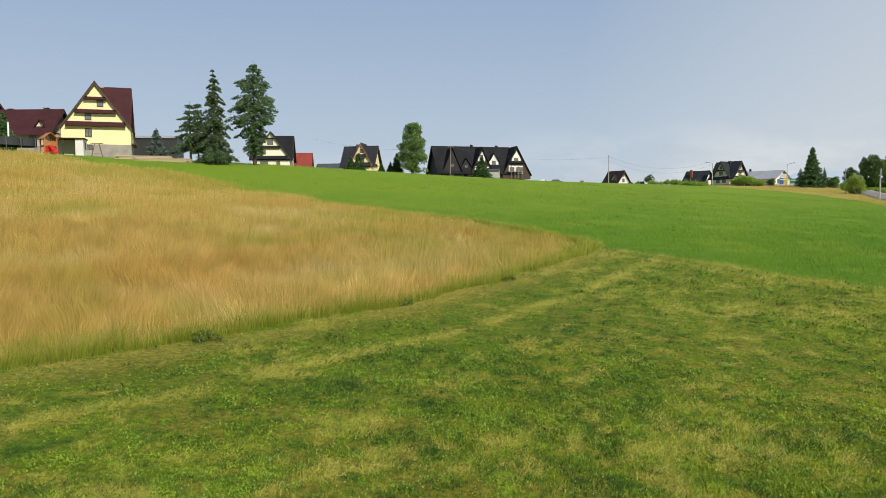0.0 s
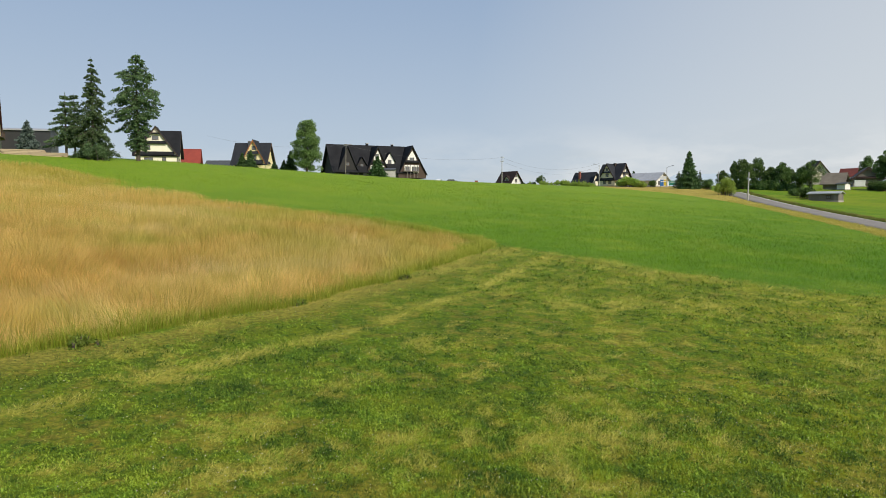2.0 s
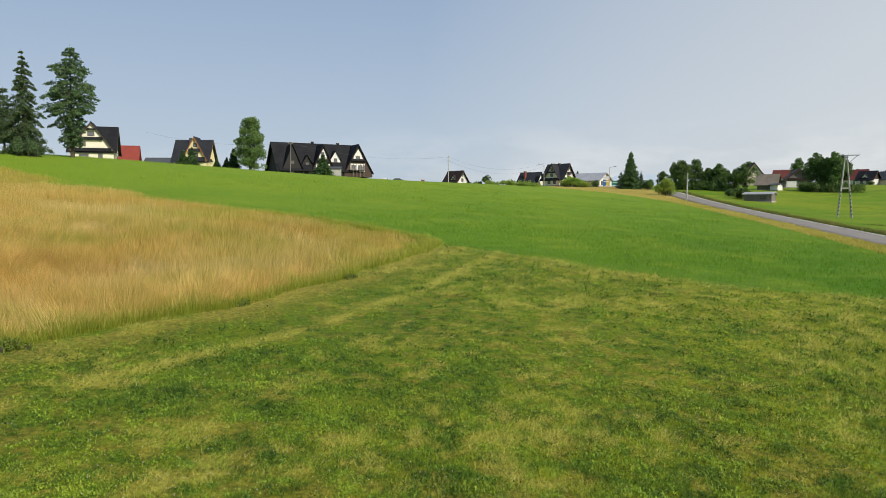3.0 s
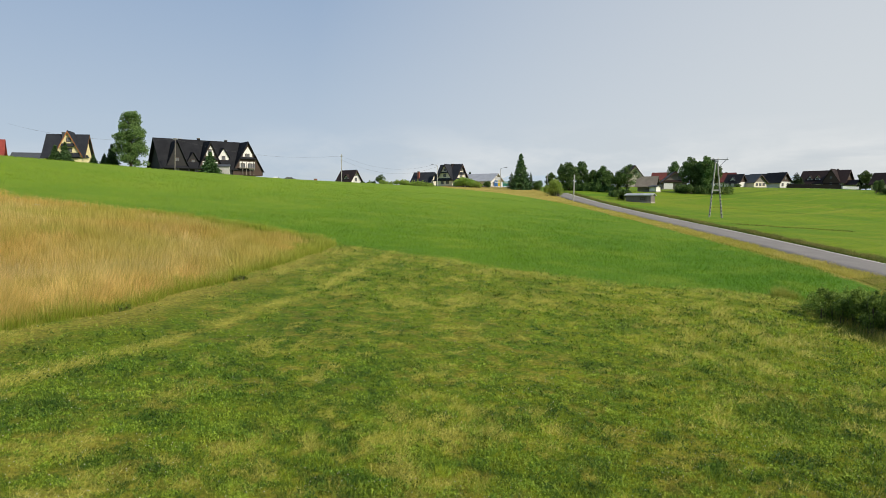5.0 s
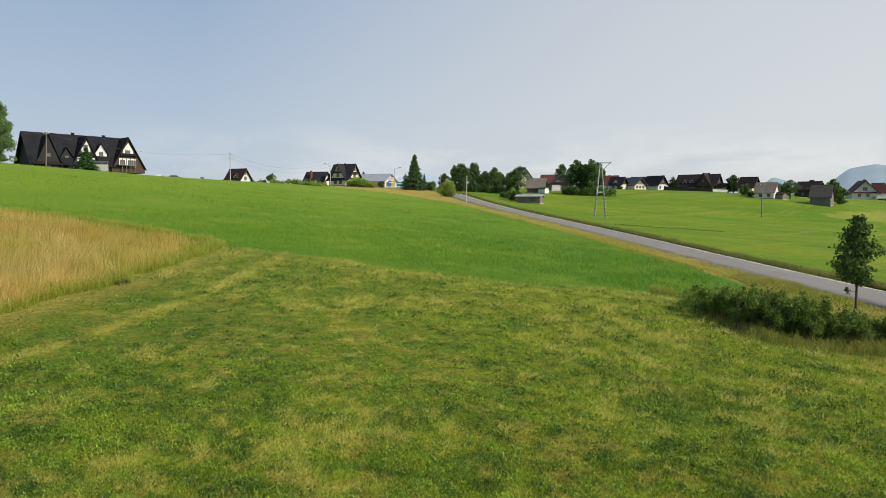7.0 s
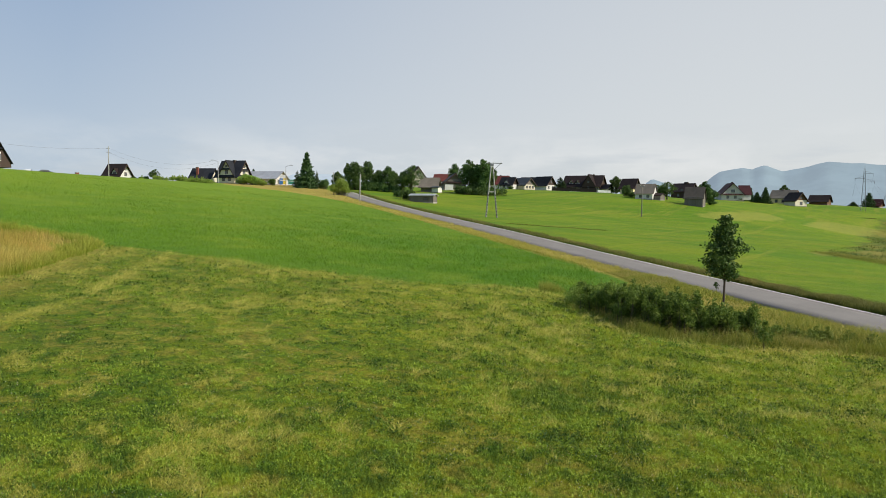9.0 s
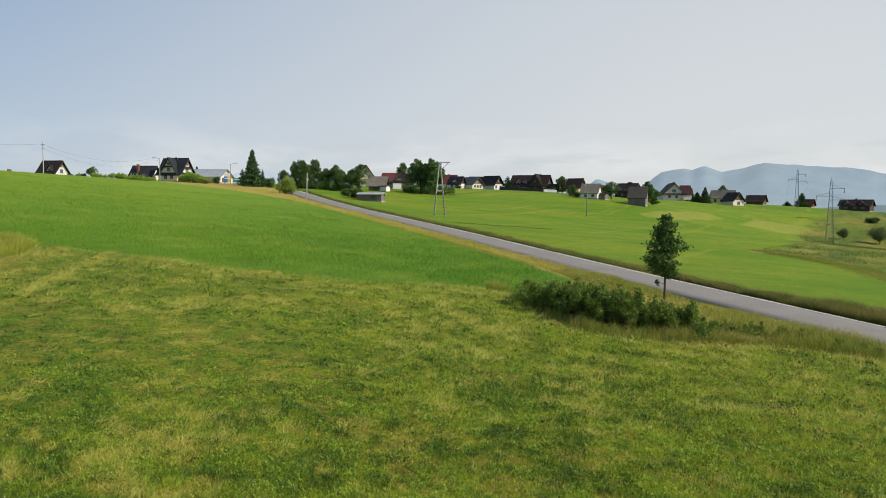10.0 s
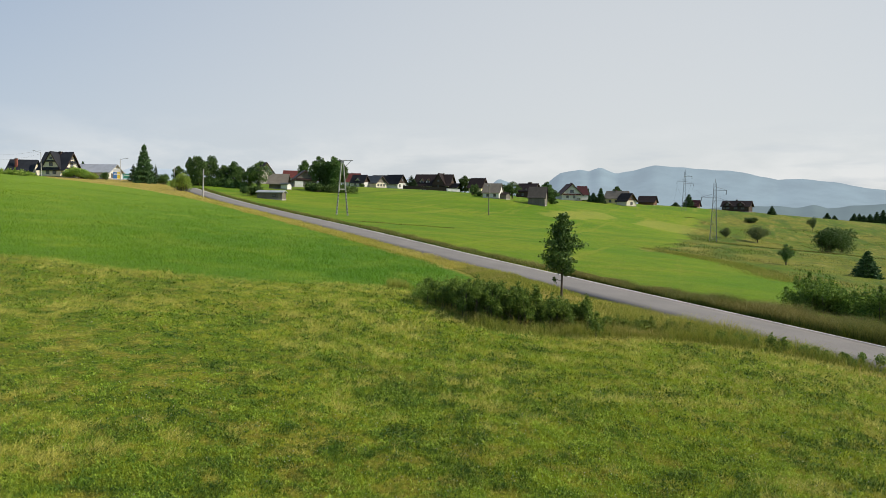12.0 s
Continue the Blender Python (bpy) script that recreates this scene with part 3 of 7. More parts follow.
NET = surface("black_netting", (0.025, 0.027, 0.032), (0.04, 0.042, 0.046), 0.85)
BRICK = surface("chimney_brick", (0.26, 0.075, 0.05), (0.19, 0.06, 0.045), 0.85, size=3, bump=0.4)
CAR_PAINT = surface("car_paint", (0.62, 0.63, 0.65), (0.6, 0.61, 0.63), 0.25, bump=0.0)
DARK_PAINT = surface("dark_paint", (0.03, 0.032, 0.036), (0.04, 0.04, 0.045), 0.4, bump=0.02)
SIGN_YELLOW = surface("sign_yellow", (0.75, 0.55, 0.04), (0.70, 0.50, 0.04), 0.5, bump=0.02)
SIGN_BLUE = surface("sign_blue", (0.03, 0.16, 0.45), (0.03, 0.14, 0.40), 0.5, bump=0.02)
SIGN_GREEN = surface("sign_green", (0.03, 0.20, 0.14), (0.03, 0.17, 0.12), 0.5, bump=0.02)
CLOVER = surface("clover_flower", (0.64, 0.62, 0.48), (0.52, 0.49, 0.38), 0.9, bump=0.0)
GLASS = glass_material()
BARK = surface("bark", (0.095, 0.075, 0.058), (0.065, 0.05, 0.04), 0.95, size=3, stretch=(3, 3, 0.7), bump=0.7, depth=0.03)
LARCH = foliage("larch_needles", (0.052, 0.100, 0.044), (0.142, 0.215, 0.085), through_light=0.25)
SPRUCE = foliage("spruce_needles", (0.035, 0.076, 0.027), (0.091, 0.157, 0.049), through_light=0.15)
BLUE_SPRUCE = foliage("blue_spruce_needles", (0.068, 0.104, 0.088), (0.165, 0.216, 0.186), through_light=0.15)
LINDEN = foliage("linden_leaves", (0.046, 0.098, 0.026), (0.215, 0.292, 0.090), through_light=0.3)
ASH_LEAF = foliage("dark_leaves", (0.038, 0.092, 0.022), (0.126, 0.213, 0.046), through_light=0.25)
GROVE = foliage("grove_leaves", (0.046, 0.093, 0.024), (0.130, 0.203, 0.051), through_light=0.25)
WILLOW = foliage("willow_leaves", (0.075, 0.105, 0.036), (0.165, 0.205, 0.075), through_light=0.25)
BRIGHT_LEAF = foliage("bright_leaves", (0.200, 0.330, 0.055), (0.430, 0.560, 0.110), through_light=0.45)
BRAMBLE = foliage("bramble_leaves", (0.060, 0.116, 0.018), (0.236, 0.322, 0.060), through_light=0.45)
BUSH_LEAF = foliage("bush_leaves", (0.105, 0.175, 0.026), (0.285, 0.36, 0.070), through_light=0.5)


# ---- helpers for meshes ----
def mesh_of(name, verts, faces, mat, attrs=None, smooth=False):
    """A mesh from numpy arrays; faces all triangles or all quads."""
    me = bpy.data.meshes.new(name)
    verts, faces = np.asarray(verts, np.float32), np.asarray(faces, np.int32)
    k = faces.shape[1]
    me.vertices.add(len(verts))
    me.vertices.foreach_set("co", verts.ravel())
    me.loops.add(faces.size)
    me.loops.foreach_set("vertex_index", faces.ravel())
    me.polygons.add(len(faces))
    me.polygons.foreach_set("loop_start", np.arange(0, faces.size, k, dtype=np.int32))
    me.polygons.foreach_set("loop_total", np.full(len(faces), k, np.int32))
    for key, values in (attrs or {}).items():
        a = me.attributes.new(key, "FLOAT", "POINT")
        a.data.foreach_set("value", np.asarray(values, np.float32))
    if smooth:
        me.polygons.foreach_set("use_smooth", np.ones(len(faces), bool))
    me.materials.append(mat)
    me.update(calc_edges=True)
    me.validate()
    return me


def part(name, bm, mat, parent, label="", at=None):
    """Links a bmesh, or a finished mesh, as one mesh object under a thing or a part."""
    if isinstance(bm, bpy.types.Mesh):
        me = bm
    else:
        me = bpy.data.meshes.new(name)
        bmesh.ops.recalc_face_normals(bm, faces=bm.faces)
        bm.to_mesh(me)
        bm.free()
        me.materials.append(mat)
    ob = new(name, me)
    ob.parent = parent
    if at is not None:
        ob.matrix_basis = at
    if label:
        tagged(ob, label)
    return ob


def thing(name, x, y, z, yaw, label, category, group="", kind=""):
    ob = new(name)
    ob.empty_display_size = 0.3
    ob.matrix_basis = pose(x, y, z, 0, 0, yaw)
    return tagged(ob, label, category, group, kind)


def add_box(bm, x0, x1, y0, y1, z0, z1, bevel=0.0):
    made = bmesh.ops.create_cube(bm, size=1, matrix=Matrix.Translation(((x0 + x1) / 2, (y0 + y1) / 2, (z0 + z1) / 2)) @ Matrix.Diagonal((x1 - x0, y1 - y0, z1 - z0, 1)))
    if bevel:
        edges = {e for v in made["verts"] for e in v.link_edges}
        bmesh.ops.bevel(bm, geom=list(edges), offset=bevel, segments=1, affect="EDGES")
    return bm


def box(x0, x1, y0, y1, z0, z1, bevel=0.0):
    return add_box(bmesh.new(), x0, x1, y0, y1, z0, z1, bevel)


def add_prism(bm, outline, y0, y1):
    """An outline in x and z, pushed from y0 to y1."""
    front = [bm.verts.new((x, y0, z)) for x, z in outline]
    back = [bm.verts.new((x, y1, z)) for x, z in outline]
    bm.faces.new(front)
    bm.faces.new(back[::-1])
    for i in range(len(outline)):
        j = (i + 1) % len(outline)
        bm.faces.new((front[i], back[i], back[j], front[j]))
    return bm


def prism(outline, y0, y1):
    return add_prism(bmesh.new(), outline, y0, y1)


def add_rod(bm, a, b, ra, rb=None, sides=6):
    a, b = Vector(a), Vector(b)
    rb = ra if rb is None else rb
    q = (b - a).to_track_quat("Z", "Y").to_matrix()
    rings = []
    for c, r in ((a, ra), (b, rb)):
        rings.append([bm.verts.new(c + q @ Vector((r * math.cos(2 * math.pi * i / sides), r * math.sin(2 * math.pi * i / sides), 0))) for i in range(sides)])
    for i in range(sides):
        j = (i + 1) % sides
        bm.faces.new((rings[0][i], rings[0][j], rings[1][j], rings[1][i]))
    bm.faces.new(rings[0][::-1])
    bm.faces.new(rings[1])
    return bm


def rod(a, b, ra, rb=None, sides=6):
    return add_rod(bmesh.new(), a, b, ra, rb, sides)


# ---- ground ----
def make_ground():
    rings = np.concatenate([[0.0], np.geomspace(0.8, 8, 40), np.geomspace(8.1, 50, 200), np.geomspace(51, 4700, 190)])
    az = np.radians(np.concatenate([np.arange(42, -98, -0.36), np.arange(-98, -318, -3.0)]))
    r, a = np.meshgrid(rings, az, indexing="ij")
    x, y = -np.sin(a) * r, np.cos(a) * r
    z = land(x, y)
    z = z + wobble(x, y, 2.2, 0.035, 0.7) * np.clip(r / 6, 0, 1) + wobble(x, y, 19, 0.10, 2.1) * np.clip(r / 30, 0, 1)
    off, along = across(x, y)
    # the road lies in a slight cutting, with a shallow ditch on its far side
    bed = np.clip(1 - (np.abs(off) - ROAD_W / 2 - 0.2) / 1.2, 0, 1)
    z = z * 1.0 - 0.10 * bed
    z = z - 0.35 * np.exp(-((off - 4.7) / 0.8) ** 2) * (r < 250)
    n, m = r.shape
    idx = np.arange(n * m).reshape(n, m)
    right = np.roll(idx, -1, axis=1)
    quads = np.stack([idx[:-1], idx[1:], right[1:], right[:-1]], -1).reshape(-1, 4)
    ochre = np.minimum(off + verge_reach(along), -2.3 - off)
    ochre = np.minimum(ochre, -signed(x, y, MOWN))
    ochre = np.minimum(ochre + wobble(x, y, 3.0, 0.5, 4.0), 3)
    attrs = {
        "in_tall": np.minimum(signed(x, y, TALL) + wobble(x, y, 2.0, 0.18, 1.0), (edge_distance(x, y, TALL[6:14], False) - 2.5 + wobble(x, y, 7.0, 4.0, 3.3)) * 0.5 + 40 * (r < 42)),
        "in_mown": signed(x, y, MOWN) + wobble(x, y, 3.0, 0.5, 3.0),
        "in_verge": ochre,
        **dict(zip(("straw", "brown", "dark"), turf(x, y))),
        "in_field": np.where(r < 420, off - 3.4, 5.0),
        "in_rough": np.maximum(signed(x, y, ROUGH) + wobble(x, y, 20, 3, 1.0), np.where(r < 250, np.minimum(off - 2.8, 6.0 - off) * 1.5, -9)),
        "in_cut": np.maximum(signed(x, y, CUT_A), signed(x, y, CUT_B)),
    }
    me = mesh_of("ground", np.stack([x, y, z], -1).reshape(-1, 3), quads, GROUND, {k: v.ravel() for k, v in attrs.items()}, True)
    return tagged(new("ground", me), "sloping hay meadow, part mown, with green fields beyond the road", "ground", kind="structure")


def make_road():
    s = np.arange(-60, 188, 2.0)
    cols = np.array([-ROAD_W / 2 - 0.05, -ROAD_W / 2, -ROAD_W / 4, 0, ROAD_W / 4, ROAD_W / 2, ROAD_W / 2 + 0.05])
    lift = np.array([-0.25, 0.05, 0.08, 0.09, 0.08, 0.05, -0.25])
    n = np.array((ROAD_D[1], -ROAD_D[0]))

    def strip(name, cols, lift, mat, extra):
        ragged = np.zeros((len(s), len(cols)))
        ragged[:, :2] = wobble(s, s * 0.3, 3.0, 0.10)[:, None]
        c = cols[None] + ragged * (len(cols) > 3)
        x = ROAD_A[0] + ROAD_D[0] * s[:, None] + n[0] * c
        y = ROAD_A[1] + ROAD_D[1] * s[:, None] + n[1] * c
        z = land(x, y) + lift[None] + extra
        k = len(cols)
        idx = np.arange(len(s) * k).reshape(len(s), k)
        quads = np.stack([idx[:-1, :-1], idx[:-1, 1:], idx[1:, 1:], idx[1:, :-1]], -1).reshape(-1, 4)
        return mesh_of(name, np.stack([x, y, z], -1).reshape(-1, 3), quads, mat, None, True)

    road = tagged(new("road", strip("road", cols, lift, ASPHALT, 0)), "narrow grey asphalt lane with a white line along one edge", "road", kind="structure")
    c0 = ROAD_W / 2 - 0.40
    line = new("edge_line", strip("edge_line", np.array([c0, c0 + 0.28]), np.array([0.085, 0.08]), ROAD_PAINT, 0))
    line.parent = road
    tagged(line, "white painted edge line")


make_ground()
make_road()


# ---- grass, built blade by blade ----
def blades(name, x, y, height, width, lean, mat, label, bent=False, wind=0.0, tone=None, lush=None, values=None, tilt=None):
    n = len(x)
    z = land(x, y) - 0.02 + wobble(x, y, 2.2, 0.035, 0.7)
    yaw, tilt_dir = rng.uniform(0, 2 * np.pi, n), rng.uniform(0, 2 * np.pi, n)
    tilt_dir = tilt_dir if tilt is None else tilt + 0.25 * tilt_dir
    root = np.stack([x, y, z], 1)
    side = np.stack([np.cos(yaw), np.sin(yaw), 0 * yaw], 1) * (width / 2)[:, None]
    push = np.stack([np.cos(tilt_dir), np.sin(tilt_dir), 0 * yaw], 1) * (lean * height)[:, None]
    push[:, 0] += wind * height
    more = {key: np.repeat(v, 5 if bent else 3) for key, v in (values or {}).items()}
    up = np.zeros((n, 3))
    up[:, 2] = height
    tone = rng.uniform(0, 1, n) if tone is None else np.clip(tone, 0, 1)
    i = np.arange(n)
    if bent:
        mid = root + up * 0.62 + push * 0.35
        v = np.stack([root - side, root + side, mid - side * 0.9, mid + side * 0.9, root + up + push], 1).reshape(-1, 3)
        f = np.concatenate([np.stack([5 * i, 5 * i + 1, 5 * i + 3], 1), np.stack([5 * i, 5 * i + 3, 5 * i + 2], 1), np.stack([5 * i + 2, 5 * i + 3, 5 * i + 4], 1)])
        frac, k = np.tile([0, 0, 0.62, 0.62, 1.0], n), 5
    else:
        v = np.stack([root - side, root + side, root + up + push], 1).reshape(-1, 3)
        f = np.stack([3 * i, 3 * i + 1, 3 * i + 2], 1)
        frac, k = np.tile([0, 0, 1.0], n), 3
    me = mesh_of(name, v, f, mat, {"up": frac, "tone": np.repeat(tone, k), **({} if lush is None else {"lush": np.repeat(lush, k)}), **more})
    return tagged(new(name, me), label, "grass", kind="stuff")


def leaflets(name, x, y, z, size, tone, mat, label, values=None):
    """Small leaves lying at all tilts over the turf, like clover."""
    n = len(x)
    c = np.stack([x, y, land(x, y) - 0.01 + wobble(x, y, 2.2, 0.035, 0.7) + z], 1)
    yaw = rng.uniform(0, 2 * np.pi, n)
    a = np.stack([np.cos(yaw), np.sin(yaw), rng.normal(0, 0.8, n)], 1) * size[:, None]
    b = np.stack([-np.sin(yaw), np.cos(yaw), rng.normal(0, 0.8, n)], 1) * (size * rng.uniform(0.35, 0.75, n))[:, None]
    v = np.stack([c - a * 0.5 - b, c - a * 0.5 + b, c + a * 0.7], 1).reshape(-1, 3)
    me = mesh_of(name, v, np.arange(3 * n).reshape(n, 3), mat, {"up": np.full(3 * n, 0.7), "tone": np.repeat(np.clip(tone, 0, 1), 3), **{key: np.repeat(v, 3) for key, v in (values or {}).items()}})
    return tagged(new(name, me), label, "clover", kind="stuff")


def scatter(n, near, far, left, right, power=1.0):
    """Points over a sector of land; power 1 is even, less crowds them nearer."""
    a = np.radians(rng.uniform(right, left, n))
    u = rng.uniform(0, 1, n)
    p = 2 * power if power else -1.0  # power 0 spreads them as the eye sees the slope
    r = (near ** p + u * (far ** p - near ** p)) ** (1 / p)
    return -np.sin(a) * r, np.cos(a) * r, r


def make_grass():
    # tufts: a dozen blades from one root, alike in tone
    def tufts(n, near, far, left, right, per, spread):
        x, y, r = scatter(n, near, far, left, right, 0)
        big = np.clip(rng.lognormal(0, 0.38, n), 0.4, 1.9) * (0.3 + r / 18)
        tone = np.repeat(np.clip(0.8 * rng.beta(0.8, 0.8, n) + 1.2 * (uneven(x, y, 0.7, 3) - 0.5) + 0.12, 0, 1), per) + rng.normal(0, 0.09, n * per)
        x = np.repeat(x, per) + rng.normal(0, 1, n * per) * np.repeat(big, per) * spread
        y = np.repeat(y, per) + rng.normal(0, 1, n * per) * np.repeat(big, per) * spread
        return x, y, np.repeat(r, per), np.repeat(big, per), tone

    x, y, r, big, tone = tufts(82000, 10.0, 50, 34, -84, 5, 0.040)
    straw, brown, dark = turf(x, y)
    keep = signed(x, y, MOWN) + wobble(x, y, 3.0, 0.5, 3.0) + 2.6 * (uneven(x, y, 1.1, 91) - 0.5) > rng.uniform(-0.8, 0.4, len(x))
    x, y, r, big, tone, straw, brown, dark = (v[keep] for v in (x, y, r, big, tone, straw, brown, dark))
    blades("mown_grass", x, y, rng.uniform(0.045, 0.115, len(x)) * (0.45 + 1.1 * uneven(x, y, 0.5, 6)) * (0.6 + r / 40) * (1 + 0.7 * dark) * (1 - 0.4 * brown), rng.uniform(0.005, 0.011, len(x)) * (0.25 + r / 15), rng.uniform(0.2, 0.8, len(x)), BLADE_MOWN,
           "short mown turf of clover and fine grass", tone=0.5 + (tone - 0.45) * 1.35, values={"straw": straw, "brown": brown, "dark": dark})
    # clover leaves in domed patches, scarce where the turf is dry
    x, y, r, big, tone = tufts(62000, 10.0, 46, 34, -84, 11, 0.050)
    straw, brown, dark = turf(x, y)
    dome = uneven(x, y, 0.45, 6)
    keep = (signed(x, y, MOWN) + wobble(x, y, 3.0, 0.5, 3.0) + 2.6 * (uneven(x, y, 1.1, 91) - 0.5) > rng.uniform(-0.7, 0.6, len(x))) & (rng.uniform(0, 1, len(x)) < 1 - 0.9 * np.maximum(straw, brown)) & (dome + 0.35 * uneven(x, y, 2.2, 4) > rng.uniform(0.25, 0.75, len(x)))
    x, y, r, tone, dome, big, straw, brown, dark = (v[keep] for v in (x, y, r, tone, dome, big, straw, brown, dark))
    leaflets("clover_leaves", x, y, (0.012 + 0.085 * dome * rng.uniform(0.2, 1, len(x))) * np.sqrt(big) * (0.6 + r / 30), rng.uniform(0.010, 0.022, len(x)) * (0.38 + r / 14.5), 0.46 + (tone - 0.42) * 1.15, BLADE_CLOVER,
             "low clover leaves in the mown turf", {"straw": straw, "brown": brown, "dark": dark})
    # straw left lying in rows between the mower's passes
    x, y, r = scatter(150000, 10.5, 50, 34, -84, 0.12)
    straw, brown, dark = turf(x, y)
    keep = (signed(x, y, MOWN) > -0.1) & (rng.uniform(0, 1, len(x)) < 0.03 + 0.85 * straw ** 1.3 + 0.07 * brown)
    x, y, r, straw = x[keep], y[keep], r[keep], straw[keep]
    per = 7
    n = len(x) * per
    xs, ys = np.repeat(x, per) + rng.normal(0, 0.09, n), np.repeat(y, per) + rng.normal(0, 0.09, n)
    rs = np.repeat(r, per)
    blades("straw_tufts", xs, ys, rng.uniform(0.05, 0.13, n) * (0.4 + rs / 24) * np.repeat(0.7 + 0.9 * straw, per), rng.uniform(0.004, 0.009, n) * (0.4 + rs / 18), rng.uniform(0.4, 1.8, n), BLADE_STRAW,
           "pale straw tufts in rows left by the mower", tone=np.repeat(rng.uniform(0, 1, len(x)), per) * 0.6 + rng.uniform(0, 0.4, n), wind=0.5, values={"straw": np.repeat(straw, per)})
    x, y, r, big, tone = tufts(48000, 28, 150, 30, -50, 6, 0.10)
    off, along = across(x, y)
    keep = (signed(x, y, MOWN) + 2.6 * (uneven(x, y, 1.1, 91) - 0.5) < rng.uniform(-0.6, 0.7, len(x))) & (signed(x, y, TALL) < -0.2) & (off < -5.5)
    x, y, r, big, tone = x[keep], y[keep], r[keep], big[keep], tone[keep]
    blades("meadow_grass", x, y, rng.uniform(0.04, 0.11, len(x)) * np.minimum(big, 2.5), rng.uniform(0.010, 0.02, len(x)) * (r / 40), rng.uniform(0.2, 0.9, len(x)), BLADE_MEADOW,
           "thick green meadow grass", tone=0.28 + tone * 0.42)
    x, y, r = scatter(690000, 13, 125, 36, -14, 0.2)
    d = signed(x, y, TALL) + wobble(x, y, 2.0, 0.18, 1.0)
    back = edge_distance(x, y, TALL[6:14], False) + wobble(x, y, 7.0, 4.0, 3.3) + 9 * (uneven(x, y, 3.0, 15) - 0.5)
    keep = (d > rng.uniform(-0.05, 0.25, len(x))) & (back > rng.uniform(-0.5, 10.0, len(x)) * np.clip((r - 38) / 12, 0.02, 1))
    x, y, r, d, back = x[keep], y[keep], r[keep], d[keep], back[keep]
    h = rng.uniform(0.50, 1.05, len(x)) * np.clip(0.62 + d * 0.35, 0.6, 1) * (1 + wobble(x, y, 3.5, 0.2, 2.0) + 0.5 * (uneven(x, y, 1.6, 9) - 0.5)) * np.clip(0.35 + back / 14, 0.35, 1)
    lush = np.clip(1.15 - back / 17, 0, 1) * np.clip(uneven(x, y, 5.0, 12) * 2.6 - 0.8, 0, 1)
    lush = np.maximum(lush, np.clip(uneven(x, y, 4.0, 14) * 4 - 2.4, 0, 0.8))
    near = r < 46
    xf, yf, rf, hf = x[~near], y[~near], r[~near], h[~near]
    blades("tall_grass", xf, yf, hf, rng.uniform(0.006, 0.014, len(xf)) * (0.5 + rf / 32), rng.uniform(0.05, 0.42, len(xf)), BLADE_TALL,
           "tall dry hay grass farther up the slope", False, 0.5 * (uneven(xf, yf, 3.5, 19) - 0.45), None, lush[~near])
    x, y, r, h = x[near], y[near], r[near], h[near]
    blades("tall_grass", x, y, h, rng.uniform(0.0035, 0.0085, len(x)) * (0.5 + r / 32), rng.uniform(0.08, 0.55, len(x)), BLADE_TALL,
           "unmown tall hay grass with tan and pinkish seed heads", True, 0.5 * (uneven(x, y, 3.5, 19) - 0.45), rng.uniform(0, 0.4, len(x)) + 1.1 * (uneven(x, y, 0.5, 52) - 0.25) + 0.55 * np.exp(-((d[near] - 0.9) / 0.9) ** 2) * uneven(x, y, 2.5, 17), lush[near], tilt=9.0 * uneven(x, y, 0.8, 51))
    # white umbels standing among the hay
    pick = rng.choice(len(xf), 26)
    leaflets("umbel_flowers", np.repeat(xf[pick], 14) + rng.normal(0, 0.10, 364), np.repeat(yf[pick], 14) + rng.normal(0, 0.10, 364), np.repeat(hf[pick] + 0.12, 14) + rng.normal(0, 0.02, 364), rng.uniform(0.02, 0.04, 364), rng.uniform(0, 1, 364), CLOVER,
             "white umbels above the tall hay grass")
    # green growth low along the cut edge
    x, y, r = scatter(800000, 12, 60, 36, -14, 0.40)
    d = signed(x, y, TALL) + wobble(x, y, 2.0, 0.18, 1.0)
    keep = (d > -0.15) & (d < 0.9)
    x, y, r = x[keep], y[keep], r[keep]
    blades("edge_grass", x, y, rng.uniform(0.15, 0.62, len(x)) * (0.55 + 0.9 * uneven(x, y, 0.9, 61)), rng.uniform(0.005, 0.011, len(x)) * (0.6 + r / 32), rng.uniform(0.1, 0.7, len(x)), BLADE_EDGE,
           "green grass stems along the cut edge of the hay", True)
    # verges along the lane
    s, c = rng.uniform(-35, 186, 230000), rng.uniform(0, 1, 230000)
    s = np.where(rng.uniform(0, 1, len(s)) < 0.5, rng.uniform(-16, 26, len(s)), s)
    near = (rng.uniform(0, 1, len(s)) < 0.58) * 1
    wide = verge_reach(s) - ROAD_W / 2
    off = np.where(near == 1, -ROAD_W / 2 - 0.1 - c * wide, ROAD_W / 2 + 0.45 + c * (1.9 + 1.9 * np.clip((17 - s) / 12, 0, 1)))
    x = ROAD_A[0] + ROAD_D[0] * s + ROAD_D[1] * off
    y = ROAD_A[1] + ROAD_D[1] * s - ROAD_D[0] * off
    r = np.hypot(x, y)
    thin = rng.uniform(0, 1, len(x)) < np.clip(62 / r, 0.25, 1)
    for name, pick, tall, mat, label in (
            ("strip_grass", (near == 1) & (s > 26), (0.12, 0.34), BLADE_STRIP, "pale dry grass in a strip along the lane"),
            ("verge_grass", (near == 1) & (s <= 26), (0.14, 0.42), BLADE_VERGE, "tall dry olive grass on the verge of the lane"),
            ("ditch_grass", near == 0, (0.22, 0.50), BLADE_DITCH, "dark brown rank grass along the roadside ditch")):
        k = pick & thin & (signed(x, y, MOWN) < 0.1)
        xk, yk, rk = x[k], y[k], r[k]
        h = rng.uniform(*tall, len(xk)) * (1 + wobble(xk, yk, 1.7, 0.35, 6.0))
        if name == "ditch_grass":
            h = h * (1 + 1.1 * np.clip((17 - s[k]) / 12, 0, 1))
